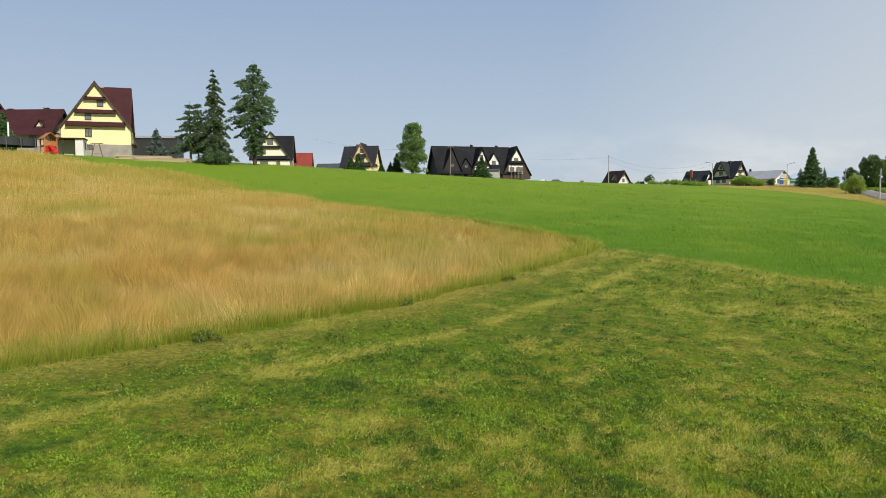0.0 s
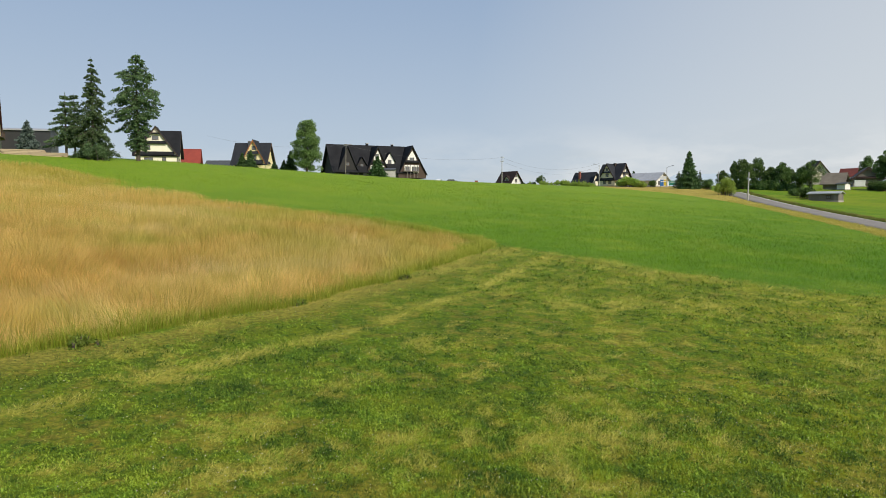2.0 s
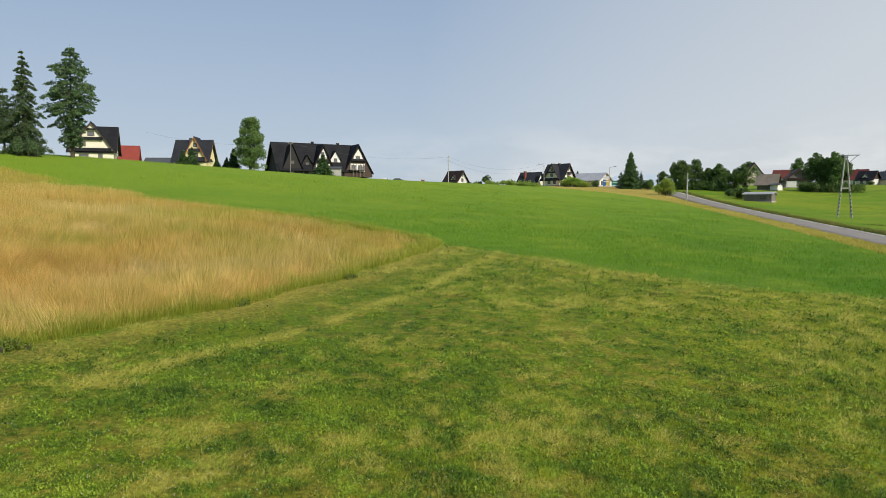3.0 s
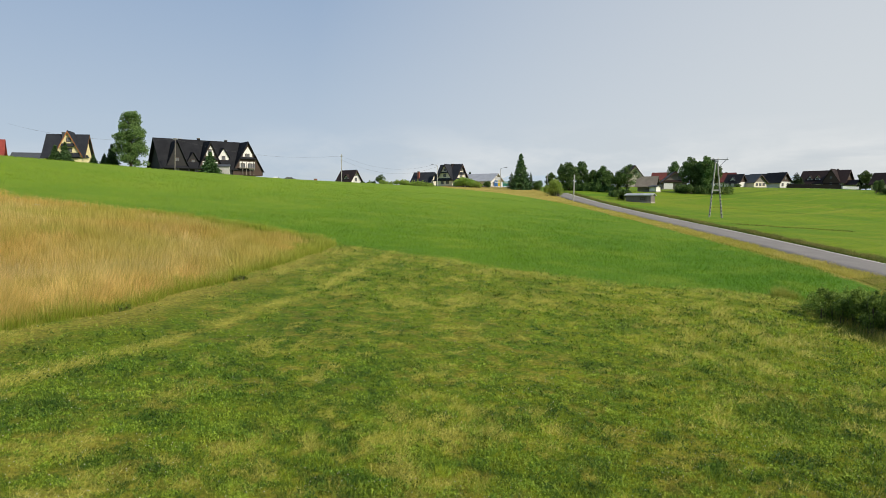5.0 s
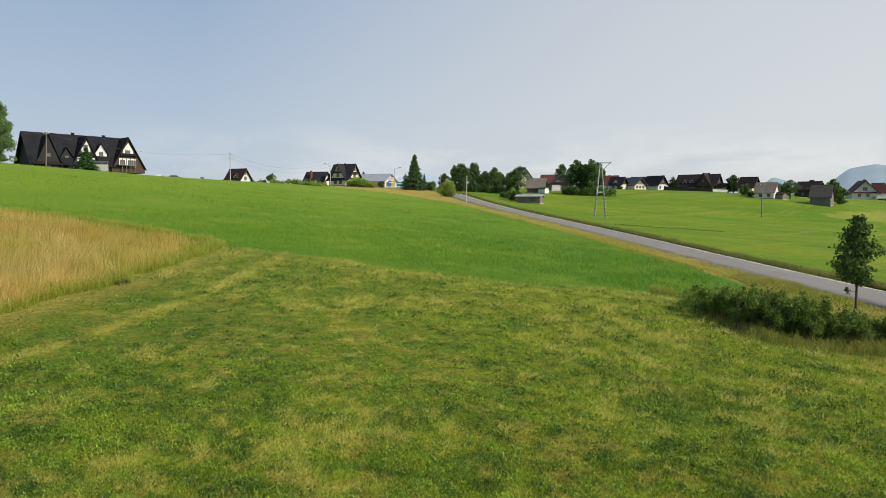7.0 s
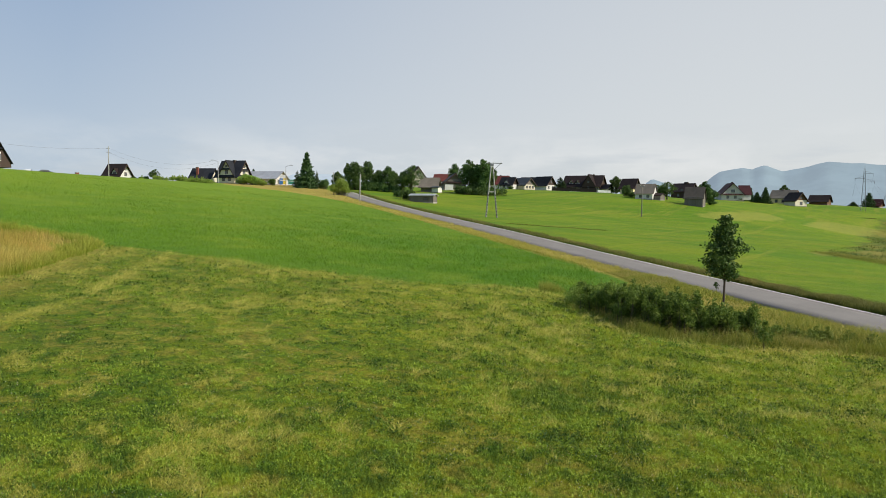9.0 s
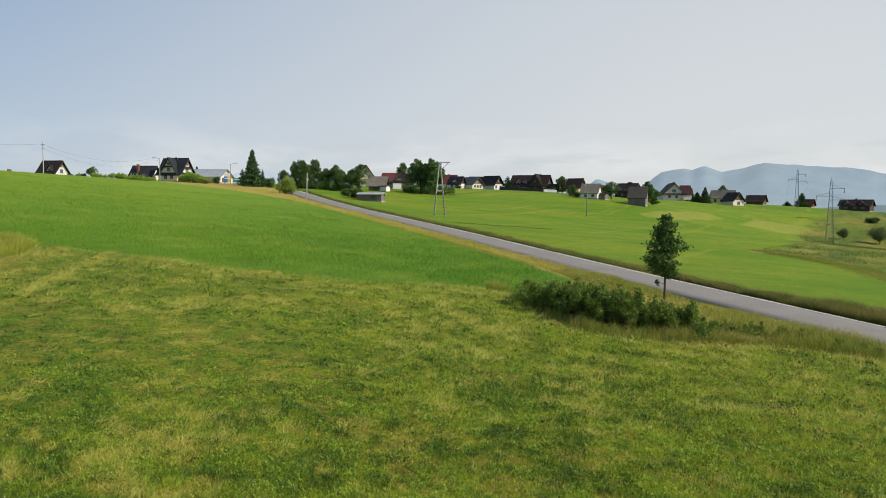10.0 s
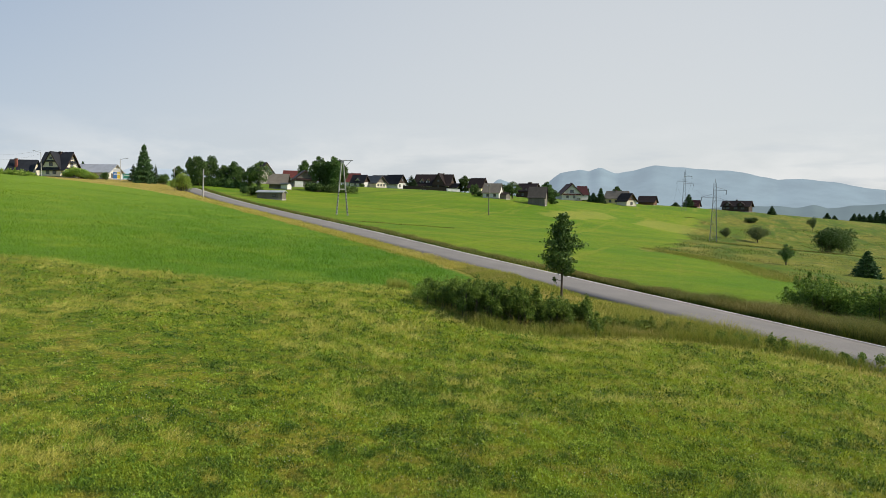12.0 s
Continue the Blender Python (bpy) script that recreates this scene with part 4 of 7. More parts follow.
        if name == "verge_grass":
            h = h * (0.85 + 0.35 * np.clip((36 - s[k]) / 12, 0, 1) + 0.5 * np.clip((9 - s[k]) / 7, 0, 1) - 0.65 * np.exp(-((s[k] - 13) / 4) ** 2) * (off[k] > -11)) * (0.6 + 0.8 * uneven(xk, yk, 1.2, 43)) * np.clip(0.45 + (np.abs(off[k]) - ROAD_W / 2) * 0.4, 0.45, 1) * np.clip(0.3 + (verge_reach(s[k]) + off[k]) * 0.5 * rng.uniform(0.5, 1, len(xk)), 0.25, 1)
        blades(name, xk, yk, h, rng.uniform(0.007, 0.015, len(xk)) * (0.5 + np.minimum(rk, 90) / 55), rng.uniform(0.2, 1.1, len(xk)), mat, label, True, 0.8 * (uneven(xk, yk, 1.5, 41) - 0.5), None, np.clip(uneven(xk, yk, 1.8, 42) * 4 - 1.6, 0, 1))
    # long wisps leaning out of the hedge foot over the cut turf
    foot = np.array(MOWN[7:18], float)
    u = rng.uniform(0, len(foot) - 1.001, 9000)
    i = u.astype(int)
    p = foot[i] + (foot[i + 1] - foot[i]) * (u - i)[:, None]
    step = foot[i + 1] - foot[i]
    p = p + np.stack([-step[:, 1], step[:, 0]], 1) / np.linalg.norm(step, axis=1)[:, None] * rng.uniform(-0.1, 1.0, len(u))[:, None] + rng.normal(0, 0.12, (len(u), 2))
    tuft = uneven(p[:, 0], p[:, 1], 0.8, 81)
    blades("hedge_foot_grass", p[:, 0], p[:, 1], rng.uniform(0.10, 0.60, len(u)) * (0.1 + 1.4 * tuft), rng.uniform(0.007, 0.014, len(u)), rng.uniform(0.2, 0.9, len(u)), BLADE_VERGE,
           "long olive and tan grass at the foot of the hedge", True, 0.5 * (tuft - 0.5), None, np.clip(uneven(p[:, 0], p[:, 1], 1.4, 82) * 4 - 1.4, 0, 1))
    # a bank of rank grass at the foot of the rough pasture
    bank = np.array([(112, 49), (105.5, 40), (100.7, 32.7), (90, 25.5), (81, 20.5)], float)
    u = rng.uniform(0, len(bank) - 1.001, 14000)
    i = u.astype(int)
    p = bank[i] + (bank[i + 1] - bank[i]) * (u - i)[:, None] + rng.normal(0, 1.5, (len(u), 2))
    blades("bank_grass", p[:, 0], p[:, 1], rng.uniform(0.10, 0.34, len(u)), rng.uniform(0.02, 0.045, len(u)), rng.uniform(0.1, 0.5, len(u)), BLADE_VERGE,
           "rank tan grass on the pasture bank")
    # tussocks over the rough pasture
    x, y, r = scatter(60000, 84, 330, -60, -86, 0.5)
    keep = (signed(x, y, ROUGH) > 1) & (uneven(x, y, 9.0, 71) + 0.4 * uneven(x, y, 2.0, 72) > 0.76)
    x, y, r = x[keep], y[keep], r[keep]
    blades("tussock_grass", x, y, rng.uniform(0.15, 0.5, len(x)), rng.uniform(0.03, 0.07, len(x)) * r / 110, rng.uniform(0.1, 0.6, len(x)), BLADE_DITCH, "olive tussocks over the rough pasture")
    # shallow drains in the field across the lane
    for name, ends in (("drain_grass", ((121, 135.5), (136.5, 122.2))), ("drain_grass", ((79, 84.5), (97.5, 79.6))), ("drain_grass", ((239, 49.9), (262, 63.6))), ("drain_grass", ((239, 49.9), (205, 40))), ("drain_grass", ((300.5, 119.6), (305, 115.5)))):
        u = rng.uniform(0, 1, 600)[:, None]
        p = np.array(ends[0]) * (1 - u) + np.array(ends[1]) * u + rng.normal(0, 0.35, (600, 2))
        blades(name, p[:, 0], p[:, 1], rng.uniform(0.08, 0.26, 600), rng.uniform(0.06, 0.11, 600), rng.uniform(0.1, 0.6, 600), BLADE_DITCH,
               "dark rank grass along a shallow field drain")
    # white clover heads
    x, y, r = scatter(7000, 10.5, 40, 34, -84, 0.5)
    keep = (signed(x, y, MOWN) > -1) & (wobble(x, y, 2.5, 1.0, 8.0) > -0.25)
    x, y = x[keep], y[keep]
    z = land(x, y) + rng.uniform(0.05, 0.09, len(x))
    c = np.stack([x, y, z], 1)
    size = rng.uniform(0.006, 0.012, len(x))[:, None]
    six = np.array([(1, 0, 0), (-1, 0, 0), (0, 1, 0), (0, -1, 0), (0, 0, 1), (0, 0, -1)], float)
    v = (c[:, None] + six[None] * size[:, None]).reshape(-1, 3)
    tri = np.array([(0, 2, 4), (2, 1, 4), (1, 3, 4), (3, 0, 4), (2, 0, 5), (1, 2, 5), (3, 1, 5), (0, 3, 5)])
    f = (np.arange(len(x))[:, None, None] * 6 + tri[None]).reshape(-1, 3)
    tagged(new("clover_flowers", mesh_of("clover_flowers", v, f, CLOVER)), "small white clover heads in the turf", "flowers", kind="stuff")


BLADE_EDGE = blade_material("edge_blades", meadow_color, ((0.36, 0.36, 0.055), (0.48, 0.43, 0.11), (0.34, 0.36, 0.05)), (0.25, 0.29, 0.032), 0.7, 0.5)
make_grass()


# ---- trees ----
def leaves(name, centres, size, mat, droop=0.0, flat=0.0, aspect=1.0, seed=1):
    """A crown: a small pointed leaf or spray of leaves at every centre."""
    g = np.random.default_rng(seed)
    n = len(centres)
    a = g.normal(size=(n, 3))
    a[:, 2] = a[:, 2] * (1 - flat) - droop
    a /= np.linalg.norm(a, axis=1)[:, None]
    b = np.cross(a, g.normal(size=(n, 3)))
    b /= np.linalg.norm(b, axis=1)[:, None] + 1e-9
    s = (g.uniform(0.6, 1.3, n) * size)[:, None]
    a, b = a * s * aspect, b * s * 0.5
    v = np.stack([centres - a, centres - a * 0.1 + b, centres + a, centres - a * 0.1 - b], 1).reshape(-1, 3)
    f = np.arange(n * 4).reshape(n, 4)
    return mesh_of(name, v, f, mat, {"tone": np.repeat(g.uniform(0, 1, n), 4)})


def limbs(bm, base, tips, thick):
    for t in tips:
        mid = (Vector(base) * 0.45 + Vector(t) * 0.55) + Vector((0, 0, -0.04 * (Vector(t) - Vector(base)).length))
        add_rod(bm, base, mid, thick, thick * 0.65, 5)
        add_rod(bm, mid, t, thick * 0.65, thick * 0.2, 4)


def broadleaf(name, h, radius, base, mat, label, seed, lump=1.0, skirt=0.0, lumps=34, leaf=0.22, count=5200, bark=None, egg=0.5, spread=1.08, category="tree", trunk=None, open_=0.0, column=0.0):
    """A tapered trunk, limbs and an uneven crown of leafy lumps."""
    g = np.random.default_rng(seed)
    tree = thing(name, 0, 0, 0, 0, label, category)
    ch = h - base
    cs, rs = [], []
    while len(cs) < lumps:
        u = g.uniform(0, 1)
        prof = math.sin(math.pi * min(max(u, 0.03), 0.97) ** (0.5 + egg)) ** 0.7
        prof = max(prof, skirt * (1 - u), column * (1 - 0.5 * u))
        ang, rr = g.uniform(0, 2 * math.pi), radius * prof * math.sqrt(g.uniform(0.02, 1)) * 0.85
        cs.append((rr * math.cos(ang), rr * math.sin(ang), base + ch * (0.06 + 0.88 * u)))
        rs.append(radius * g.uniform(0.20, 0.40) * (0.6 + 0.5 * prof) * lump)
    cs, rs = np.array(cs), np.array(rs)
    pick = g.choice(lumps, count, p=rs ** 2 / (rs ** 2).sum())
    d = g.normal(size=(count, 3))
    d /= np.linalg.norm(d, axis=1)[:, None]
    pts = cs[pick] + d * (rs[pick] * g.uniform(0.25, spread, count) ** (0.5 + open_))[:, None] * np.array([1, 1, 0.8])
    bm = bmesh.new()
    t = trunk or (0.022 * h + 0.05)
    lean = Vector((g.uniform(-0.02, 0.02) * h, g.uniform(-0.02, 0.02) * h, base + ch * 0.75))
    add_rod(bm, (0, 0, -0.3), (0, 0, base * 0.15), t * 1.35, t * 1.05, 9)
    add_rod(bm, (0, 0, base * 0.15), lean, t * 1.05, t * 0.25, 9)
    for c in cs[g.choice(lumps, min(lumps, 20), replace=False)]:
        s = min(max((c[2] - radius * 0.6) / (base + ch * 0.75), base * 0.8 / (base + ch * 0.75)), 0.92)
        limbs(bm, lean * s, [c], t * 0.32)
    part("trunk", bm, bark or BARK, tree, "bark-covered trunk with limbs")
    part("crown", leaves("crown", pts, leaf, mat, seed=seed), mat, tree)
    return tree


def conifer(name, h, radius, base, mat, label, seed, levels=30, per=7, spray=0.30, dense=9, ragged=0.35, droop=0.25, power=0.85, fill=7, split=None, category="tree"):
    """A straight trunk with tiers of drooping boughs, ragged in length."""
    g = np.random.default_rng(seed)
    tree = thing(name, 0, 0, 0, 0, label, category)
    bm = bmesh.new()
    t = 0.013 * h + 0.05
    add_rod(bm, (0, 0, -0.3), (0, 0, h * 0.5), t * 1.2, t * 0.7, 8)
    add_rod(bm, (0, 0, h * 0.5), (0, 0, h * 0.98), t * 0.7, 0.02, 6)
    pts = []
    for i in range(levels):
        u = (i + g.uniform(-0.3, 0.3)) / levels
        z = base + (h - base) * max(u, 0)
        reach = radius * (1 - max(u, 0)) ** power * (split(u) if split else 1.0)
        for k in range(per):
            ang = 2 * math.pi * (k + g.uniform(-0.4, 0.4)) / per + i * 1.1
            ln = reach * g.uniform(1 - ragged, 1 + ragged * 0.7)
            rise = g.uniform(-0.05, 0.2) - droop * 0.3
            tip = Vector((math.cos(ang) * ln, math.sin(ang) * ln, z + ln * rise - droop * ln * 0.3))
            if ln > 0.5:
                add_rod(bm, (0, 0, z), tip, 0.02 + 0.012 * ln, 0.01, 3)
            m = max(3, int(dense * ln / radius * 2.2))
            s = np.sqrt(g.uniform(0.03, 1, m))
            p = np.outer(s, np.array(tip) - np.array((0, 0, z))) + np.array((0, 0, z))
            p[:, 2] -= droop * (s ** 2) * ln * 0.25
            wide = 0.17 * ln * (1.1 - s) + spray * 0.4
            for _ in range(fill):
                pts.append(p + g.normal(size=(m, 3)) * np.stack([wide, wide, wide * 0.45], 1))
    pts = np.concatenate(pts + [np.array([(0, 0, h - 0.02 * h * j) for j in range(6)]) + g.normal(size=(6, 3)) * 0.04])
    part("trunk", bm, BARK, tree, "straight bark-covered trunk with thin boughs")
    part("crown", leaves("crown", pts, spray, mat, droop=0.6, flat=0.2, aspect=1.25, seed=seed), mat, tree)
    return tree


def shrub(name, shape, mat, label, seed, leaf=0.12, count=5000, category="bush", lumps=None):
    """A leafy thicket: lumps (x, y, z, radius), stems from the ground and leaves all over."""
    g = np.random.default_rng(seed)
    ob = thing(name, 0, 0, 0, 0, label, category)
    c = np.array(shape, float)
    pick = g.choice(len(c), count, p=c[:, 3] ** 2 / (c[:, 3] ** 2).sum())
    d = g.normal(size=(count, 3))
    d /= np.linalg.norm(d, axis=1)[:, None]
    pts = c[pick, :3] + d * (c[pick, 3] * g.uniform(0.2, 1.1, count) ** 0.5)[:, None] * np.array([1, 1, 0.9])
    stray = g.choice(count, count // 14)
    pts[stray] += d[stray] * (c[pick[stray], 3] * g.uniform(0.1, 0.45, len(stray)))[:, None]
    pts[:, 2] = np.maximum(pts[:, 2], 0.04)
    bm = bmesh.new()
    for q in c:
        for _ in range(3):
            add_rod(bm, (q[0] + g.normal() * 0.2 * q[3], q[1] + g.normal() * 0.2 * q[3], -0.2), (q[0] + g.normal() * 0.3 * q[3], q[1] + g.normal() * 0.3 * q[3], q[2] + q[3] * 0.6), 0.03, 0.01, 4)
    tagged(part("brushwood", bm, BARK, ob, "thin woody stems"), kind="stuff")
    part("crown", leaves("crown", pts, leaf, mat, seed=seed), mat, ob)
    return ob


def round_bush(r, h, seed, n=12):
    g = np.random.default_rng(seed)
    return [(g.normal() * r * 0.45, g.normal() * r * 0.45, h * g.uniform(0.25, 0.72), r * g.uniform(0.3, 0.5)) for _ in range(n)]


def put(ob, bearing, dist, yaw=0.0, sx=1.0, sz=1.0, sink=0.05):
    x, y, z = spot(bearing, dist)
    ob.matrix_basis = pose(x, y, z - sink, 0, 0, yaw) @ Matrix.Diagonal((sx, sx, sz, 1))
    return ob


def again(ob, bearing, dist, yaw=0.0, sx=1.0, sz=1.0, label="", name=""):
    x, y, z = spot(bearing, dist)
    ob2 = copy_thing(ob, Matrix.Identity(4))
    ob2.matrix_basis = pose(x, y, z - 0.05, 0, 0, yaw) @ Matrix.Diagonal((sx, sx, sz, 1))
    if name:
        ob2.name = name
    if label:
        tagged(ob2, label)
    return ob2


# ---- buildings ----
WINDOW_MESH = {}


def window(parent, m, w, h, mat=None, deep=True, bars=1):
    """A framed window on a wall; m carries its centre, its face looks along -y."""
    mat = mat or DARK_WOOD
    key = (round(w, 2), round(h, 2), mat.name, bars)
    if key not in WINDOW_MESH:
        t = 0.11
        bm = bmesh.new()
        for x0, x1, z0, z1 in ((-w / 2 - t, w / 2 + t, h / 2, h / 2 + t), (-w / 2 - t, w / 2 + t, -h / 2 - t, -h / 2), (-w / 2 - t, -w / 2, -h / 2, h / 2), (w / 2, w / 2 + t, -h / 2, h / 2)):
            add_box(bm, x0, x1, -0.07, 0.05, z0, z1)
        for b in range(bars):
            c = -w / 2 + w * (b + 1) / (bars + 1)
            add_box(bm, c - 0.035, c + 0.035, -0.055, 0.0, -h / 2, h / 2)
        frame_me = bpy.data.meshes.new("window")
        bmesh.ops.recalc_face_normals(bm, faces=bm.faces)
        bm.to_mesh(frame_me)
        bm.free()
        frame_me.materials.append(mat)
        bm = box(-w / 2, w / 2, -0.035, -0.015, -h / 2, h / 2)
        pane_me = bpy.data.meshes.new("pane")
        bm.to_mesh(pane_me)
        bm.free()
        pane_me.materials.append(GLASS)
        WINDOW_MESH[key] = frame_me, pane_me
    frame_me, pane_me = WINDOW_MESH[key]
    win = part("window" if deep else "window_frame", frame_me, mat, parent, "", m)
    if deep:
        part("pane", pane_me, GLASS, win, "dark window glass")
    else:
        part("window_pane", pane_me, GLASS, parent, "dark window glass", m)


def slab(half, top, eave, over, y0, y1, side, thick=0.22):
    """One slope of a gabled roof, from the ridge to past the eave."""
    k = (top - eave) / half
    xe, ze = half + over, eave - over * k * 0.55
    pts = [(0, top + thick), (half * 0.82, top + thick - half * 0.82 * k), (xe, ze + thick * 0.8), (xe, ze), (half * 0.82, top - half * 0.82 * k), (0, top)]
    return prism([(side * x, z) for x, z in pts], y0, y1)


def dormer(house, side, y, w, z0, wall_h, gable_h, reach, face_x, wall, roof, win=(0.9, 1.1), frame_mat=None, sill=0.25):
    """A gabled dormer or cross wing, looking out to the side of the house."""
    m = pose(side * face_x, y, 0, 0, 0, 90 * side)
    h, top = w / 2, z0 + wall_h + gable_h
    ob = part("dormer", prism([(-h, z0), (h, z0), (h, z0 + wall_h), (0, top), (-h, z0 + wall_h)], 0, reach), wall, house, "gabled dormer wall", m)
    for s in (-1, 1):
        part("dormer_roof", slab(h, top + 0.02, z0 + wall_h, 0.35, -0.45, reach, s, 0.14), roof, ob, "sloping dormer roof")
    if win:
        window(ob, pose(0, -0.02, z0 + wall_h * 0.5 + sill, 0, 0, 0), *win, mat=frame_mat, deep=False)
        if gable_h > 3:
            window(ob, pose(0, -0.02, z0 + wall_h + gable_h * 0.3), win[0], win[1] * 0.8, mat=frame_mat, deep=False)
    return ob


def band(house, half, z0, z1, out, roof):
    """A skirt roof across the gable."""
    bm = bmesh.new()
    v = [bm.verts.new(p) for p in ((-half, 0.05, z1), (half, 0.05, z1), (half + 0.1, -out, z0), (-half - 0.1, -out, z0), (half + 0.1, -out, z0 - 0.14), (-half - 0.1, -out, z0 - 0.14), (half, 0.05, z0 - 0.14), (-half, 0.05, z0 - 0.14))]
    for f in ((0, 1, 2, 3), (3, 2, 4, 5), (5, 4, 6, 7), (7, 6, 1, 0), (0, 3, 5, 7), (1, 6, 4, 2)):
        bm.faces.new([v[i] for i in f])
    part("skirt_roof", bm, roof, house, "narrow skirt roof across the gable")


def chalet(name, bearing, dist, turn, w, length, wall_h, roof_h, wall, roof, label, base=0.0, base_mat=None, bands=(), front=(), left=(), right=(),
           chimneys=(), over=0.8, trim=None, out=0.7, dormers=(), category="house", group="", lift=0.0, frame_mat=None, boards=True, chim_mat=None, boarded=None):
    """A steep-roofed highland house: its front gable's middle stands at the bearing and distance, its ridge runs back from it."""
    x, y, z = spot(bearing, dist)
    house = thing(name, x, y, z + lift, bearing + turn, label, category, group)
    half, top = w / 2, wall_h + roof_h
    trim = trim or DARK_WOOD
    part("wall", prism([(-half, base), (half, base), (half, wall_h), (0, top), (-half, wall_h)], 0, length), wall, house)
    if base or lift >= 0:
        part("plinth", box(-half - 0.06, half + 0.06, -0.06, length + 0.06, -2.5, max(base, 0.3)), base_mat or STONE, house, "grey stone plinth")
    for s in (-1, 1):
        part("roof", slab(half, top, wall_h, over, -over, length + over, s), roof, house)
        if boards:
            k = roof_h / half
            rake = prism([(0, top - 0.02), (s * (half + over * 0.8), wall_h - over * k * 0.42), (s * (half + over * 0.8), wall_h - over * k * 0.42 - 0.32), (0, top - 0.42)], -over - 0.06, -over + 0.02)
            part("bargeboard", rake, trim, house, "dark barge board")
    if boarded:
        k = 0.25 / roof_h * half
        part("gable_boarding", prism([(-half + k, wall_h + 0.25), (half - k, wall_h + 0.25), (0, top - 0.1)], -0.05, 0.02), boarded, house, "dark boarded gable")
    for z0, z1 in bands:
        hw = half if z1 <= wall_h else half * (top - z1) / roof_h
        band(house, hw - 0.15 if z1 > wall_h else hw, z0, z1, out, roof)
    for wx, wz, ww, wh in front:
        window(house, pose(wx, -0.02, wz), ww, wh, frame_mat)
    for wy, wz, ww, wh in right:
        window(house, pose(half + 0.02, wy, wz, 0, 0, 90), ww, wh, frame_mat)
    for wy, wz, ww, wh in left:
        window(house, pose(-half - 0.02, wy, wz, 0, 0, -90), ww, wh, frame_mat)
    for cx, cy, ch in chimneys:
        zt = top - abs(cx) * roof_h / half
        c = part("chimney", box(cx - 0.4, cx + 0.4, cy - 0.35, cy + 0.35, zt - 1.2, zt + ch, 0.03), chim_mat or trim, house, "square chimney stack")
        part("chimney_cap", box(cx - 0.5, cx + 0.5, cy - 0.45, cy + 0.45, zt + ch, zt + ch + 0.12), CONCRETE, c)
    for d in dormers:
        dormer(house, *d[:7], d[7] if len(d) > 7 else half, d[8] if len(d) > 8 else wall, d[9] if len(d) > 9 else roof, frame_mat=frame_mat)
    return house


def gable_front(house, y, w, z0, wall_h, gable_h, reach, face_x, wall, roof, bands, windows, base=0.0, out=0.7, trim=None, frame_mat=None, lower=None):
    """The broad gable that looks out over the meadow, across the main ridge, with its skirt roofs and windows."""
    ob = dormer(house, -1, y, w, z0, wall_h, gable_h, reach, face_x, wall, roof, win=None)
    half, eave, top = w / 2, z0 + wall_h, z0 + wall_h + gable_h
    if base:
        part("plinth", box(-half - 0.05, half + 0.05, -0.05, reach, -2.5, base), STONE, ob, "grey stone plinth")
    for a, b in bands:
        hw = half if b <= eave else half * (top - b) / gable_h - 0.1
        band(ob, hw, a, b, out, roof)
    for wx, wz, ww, wh in windows:
        window(ob, pose(wx, -0.02, wz), ww, wh, frame_mat, deep=False)
    k = gable_h / half
    for s in (-1, 1):
        part("bargeboard", prism([(0, top - 0.02), (s * (half + 0.3), eave - 0.15 * k), (s * (half + 0.3), eave - 0.15 * k - 0.36), (0, top - 0.5)], -0.52, -0.44), trim or DARK_WOOD, ob, "barge board")
    return ob


# the yellow guesthouse on the rise
yellow = chalet("guesthouse", 23.52, 148, 86, 11.0, 5.0, 4.2, 8.7, YELLOW, MAROON, "large yellow plastered guesthouse with a steep maroon roof and stone base", base=2.15,
                chimneys=((0.3, 4.3, 0.5),), over=0.8, front=((-2.5, 3.8, 1.0, 1.3), (1.5, 3.8, 1.0, 1.3), (-1.0, 6.6, 1.0, 1.2)))
gable_front(yellow, 4.75, 11.2, 1.95, 3.0, 8.0, 7.0, 6.4, YELLOW, MAROON, ((5.2, 6.0), (7.5, 8.15), (9.9, 10.35)),
            ((0.75, 9.15, 0.85, 0.95), (-1.25, 6.8, 0.85, 1.0), (-1.25, 3.95, 0.85, 1.3), (-1.2, 1.4, 0.85, 0.65)), base=1.95, out=0.7)
part("balcony", box(-5.4, 1.0, -1.5, 0, 2.1, 2.3), DARK_WOOD, yellow, "wooden balcony")
for i in range(6):
    part("balcony_post", box(-5.3 + i * 1.22, -5.18 + i * 1.22, -1.48, -1.36, 2.3, 3.3), DARK_WOOD, yellow)
part("balcony_rail", box(-5.4, 1.0, -1.5, -1.34, 3.3, 3.42), DARK_WOOD, yellow)
part("downpipe", rod((-5.6, 0.6, 0.1), (-5.6, 0.6, 4.0), 0.06), STEEL, yellow, "round metal downpipe")
wing = chalet("guesthouse_wing", 27.87, 147, 62, 9.0, 11.5, 3.2, 4.6, BEIGE, MAROON, "low maroon-roofed wing beside the yellow guesthouse", base=1.0,
              dormers=((-1, 1.7, 2.8, 3.5, 0.2, 1.9, 3.0, 3.4, CREAM),), left=((2.5, 2.2, 1.0, 1.0), (7.0, 2.2, 1.0, 1.0)), chimneys=((0.3, 9.0, 0.6), (0.2, 2.5, 0.6)))
chalet("neighbour_house", 31.87, 158, 40, 9, 10, 4.0, 5.0, WHITE, MAROON, "white house with a maroon roof behind the wing", bands=((4.0, 4.9),), front=((0, 2.4, 1, 1.2), (1, 6.0, 0.9, 1)))


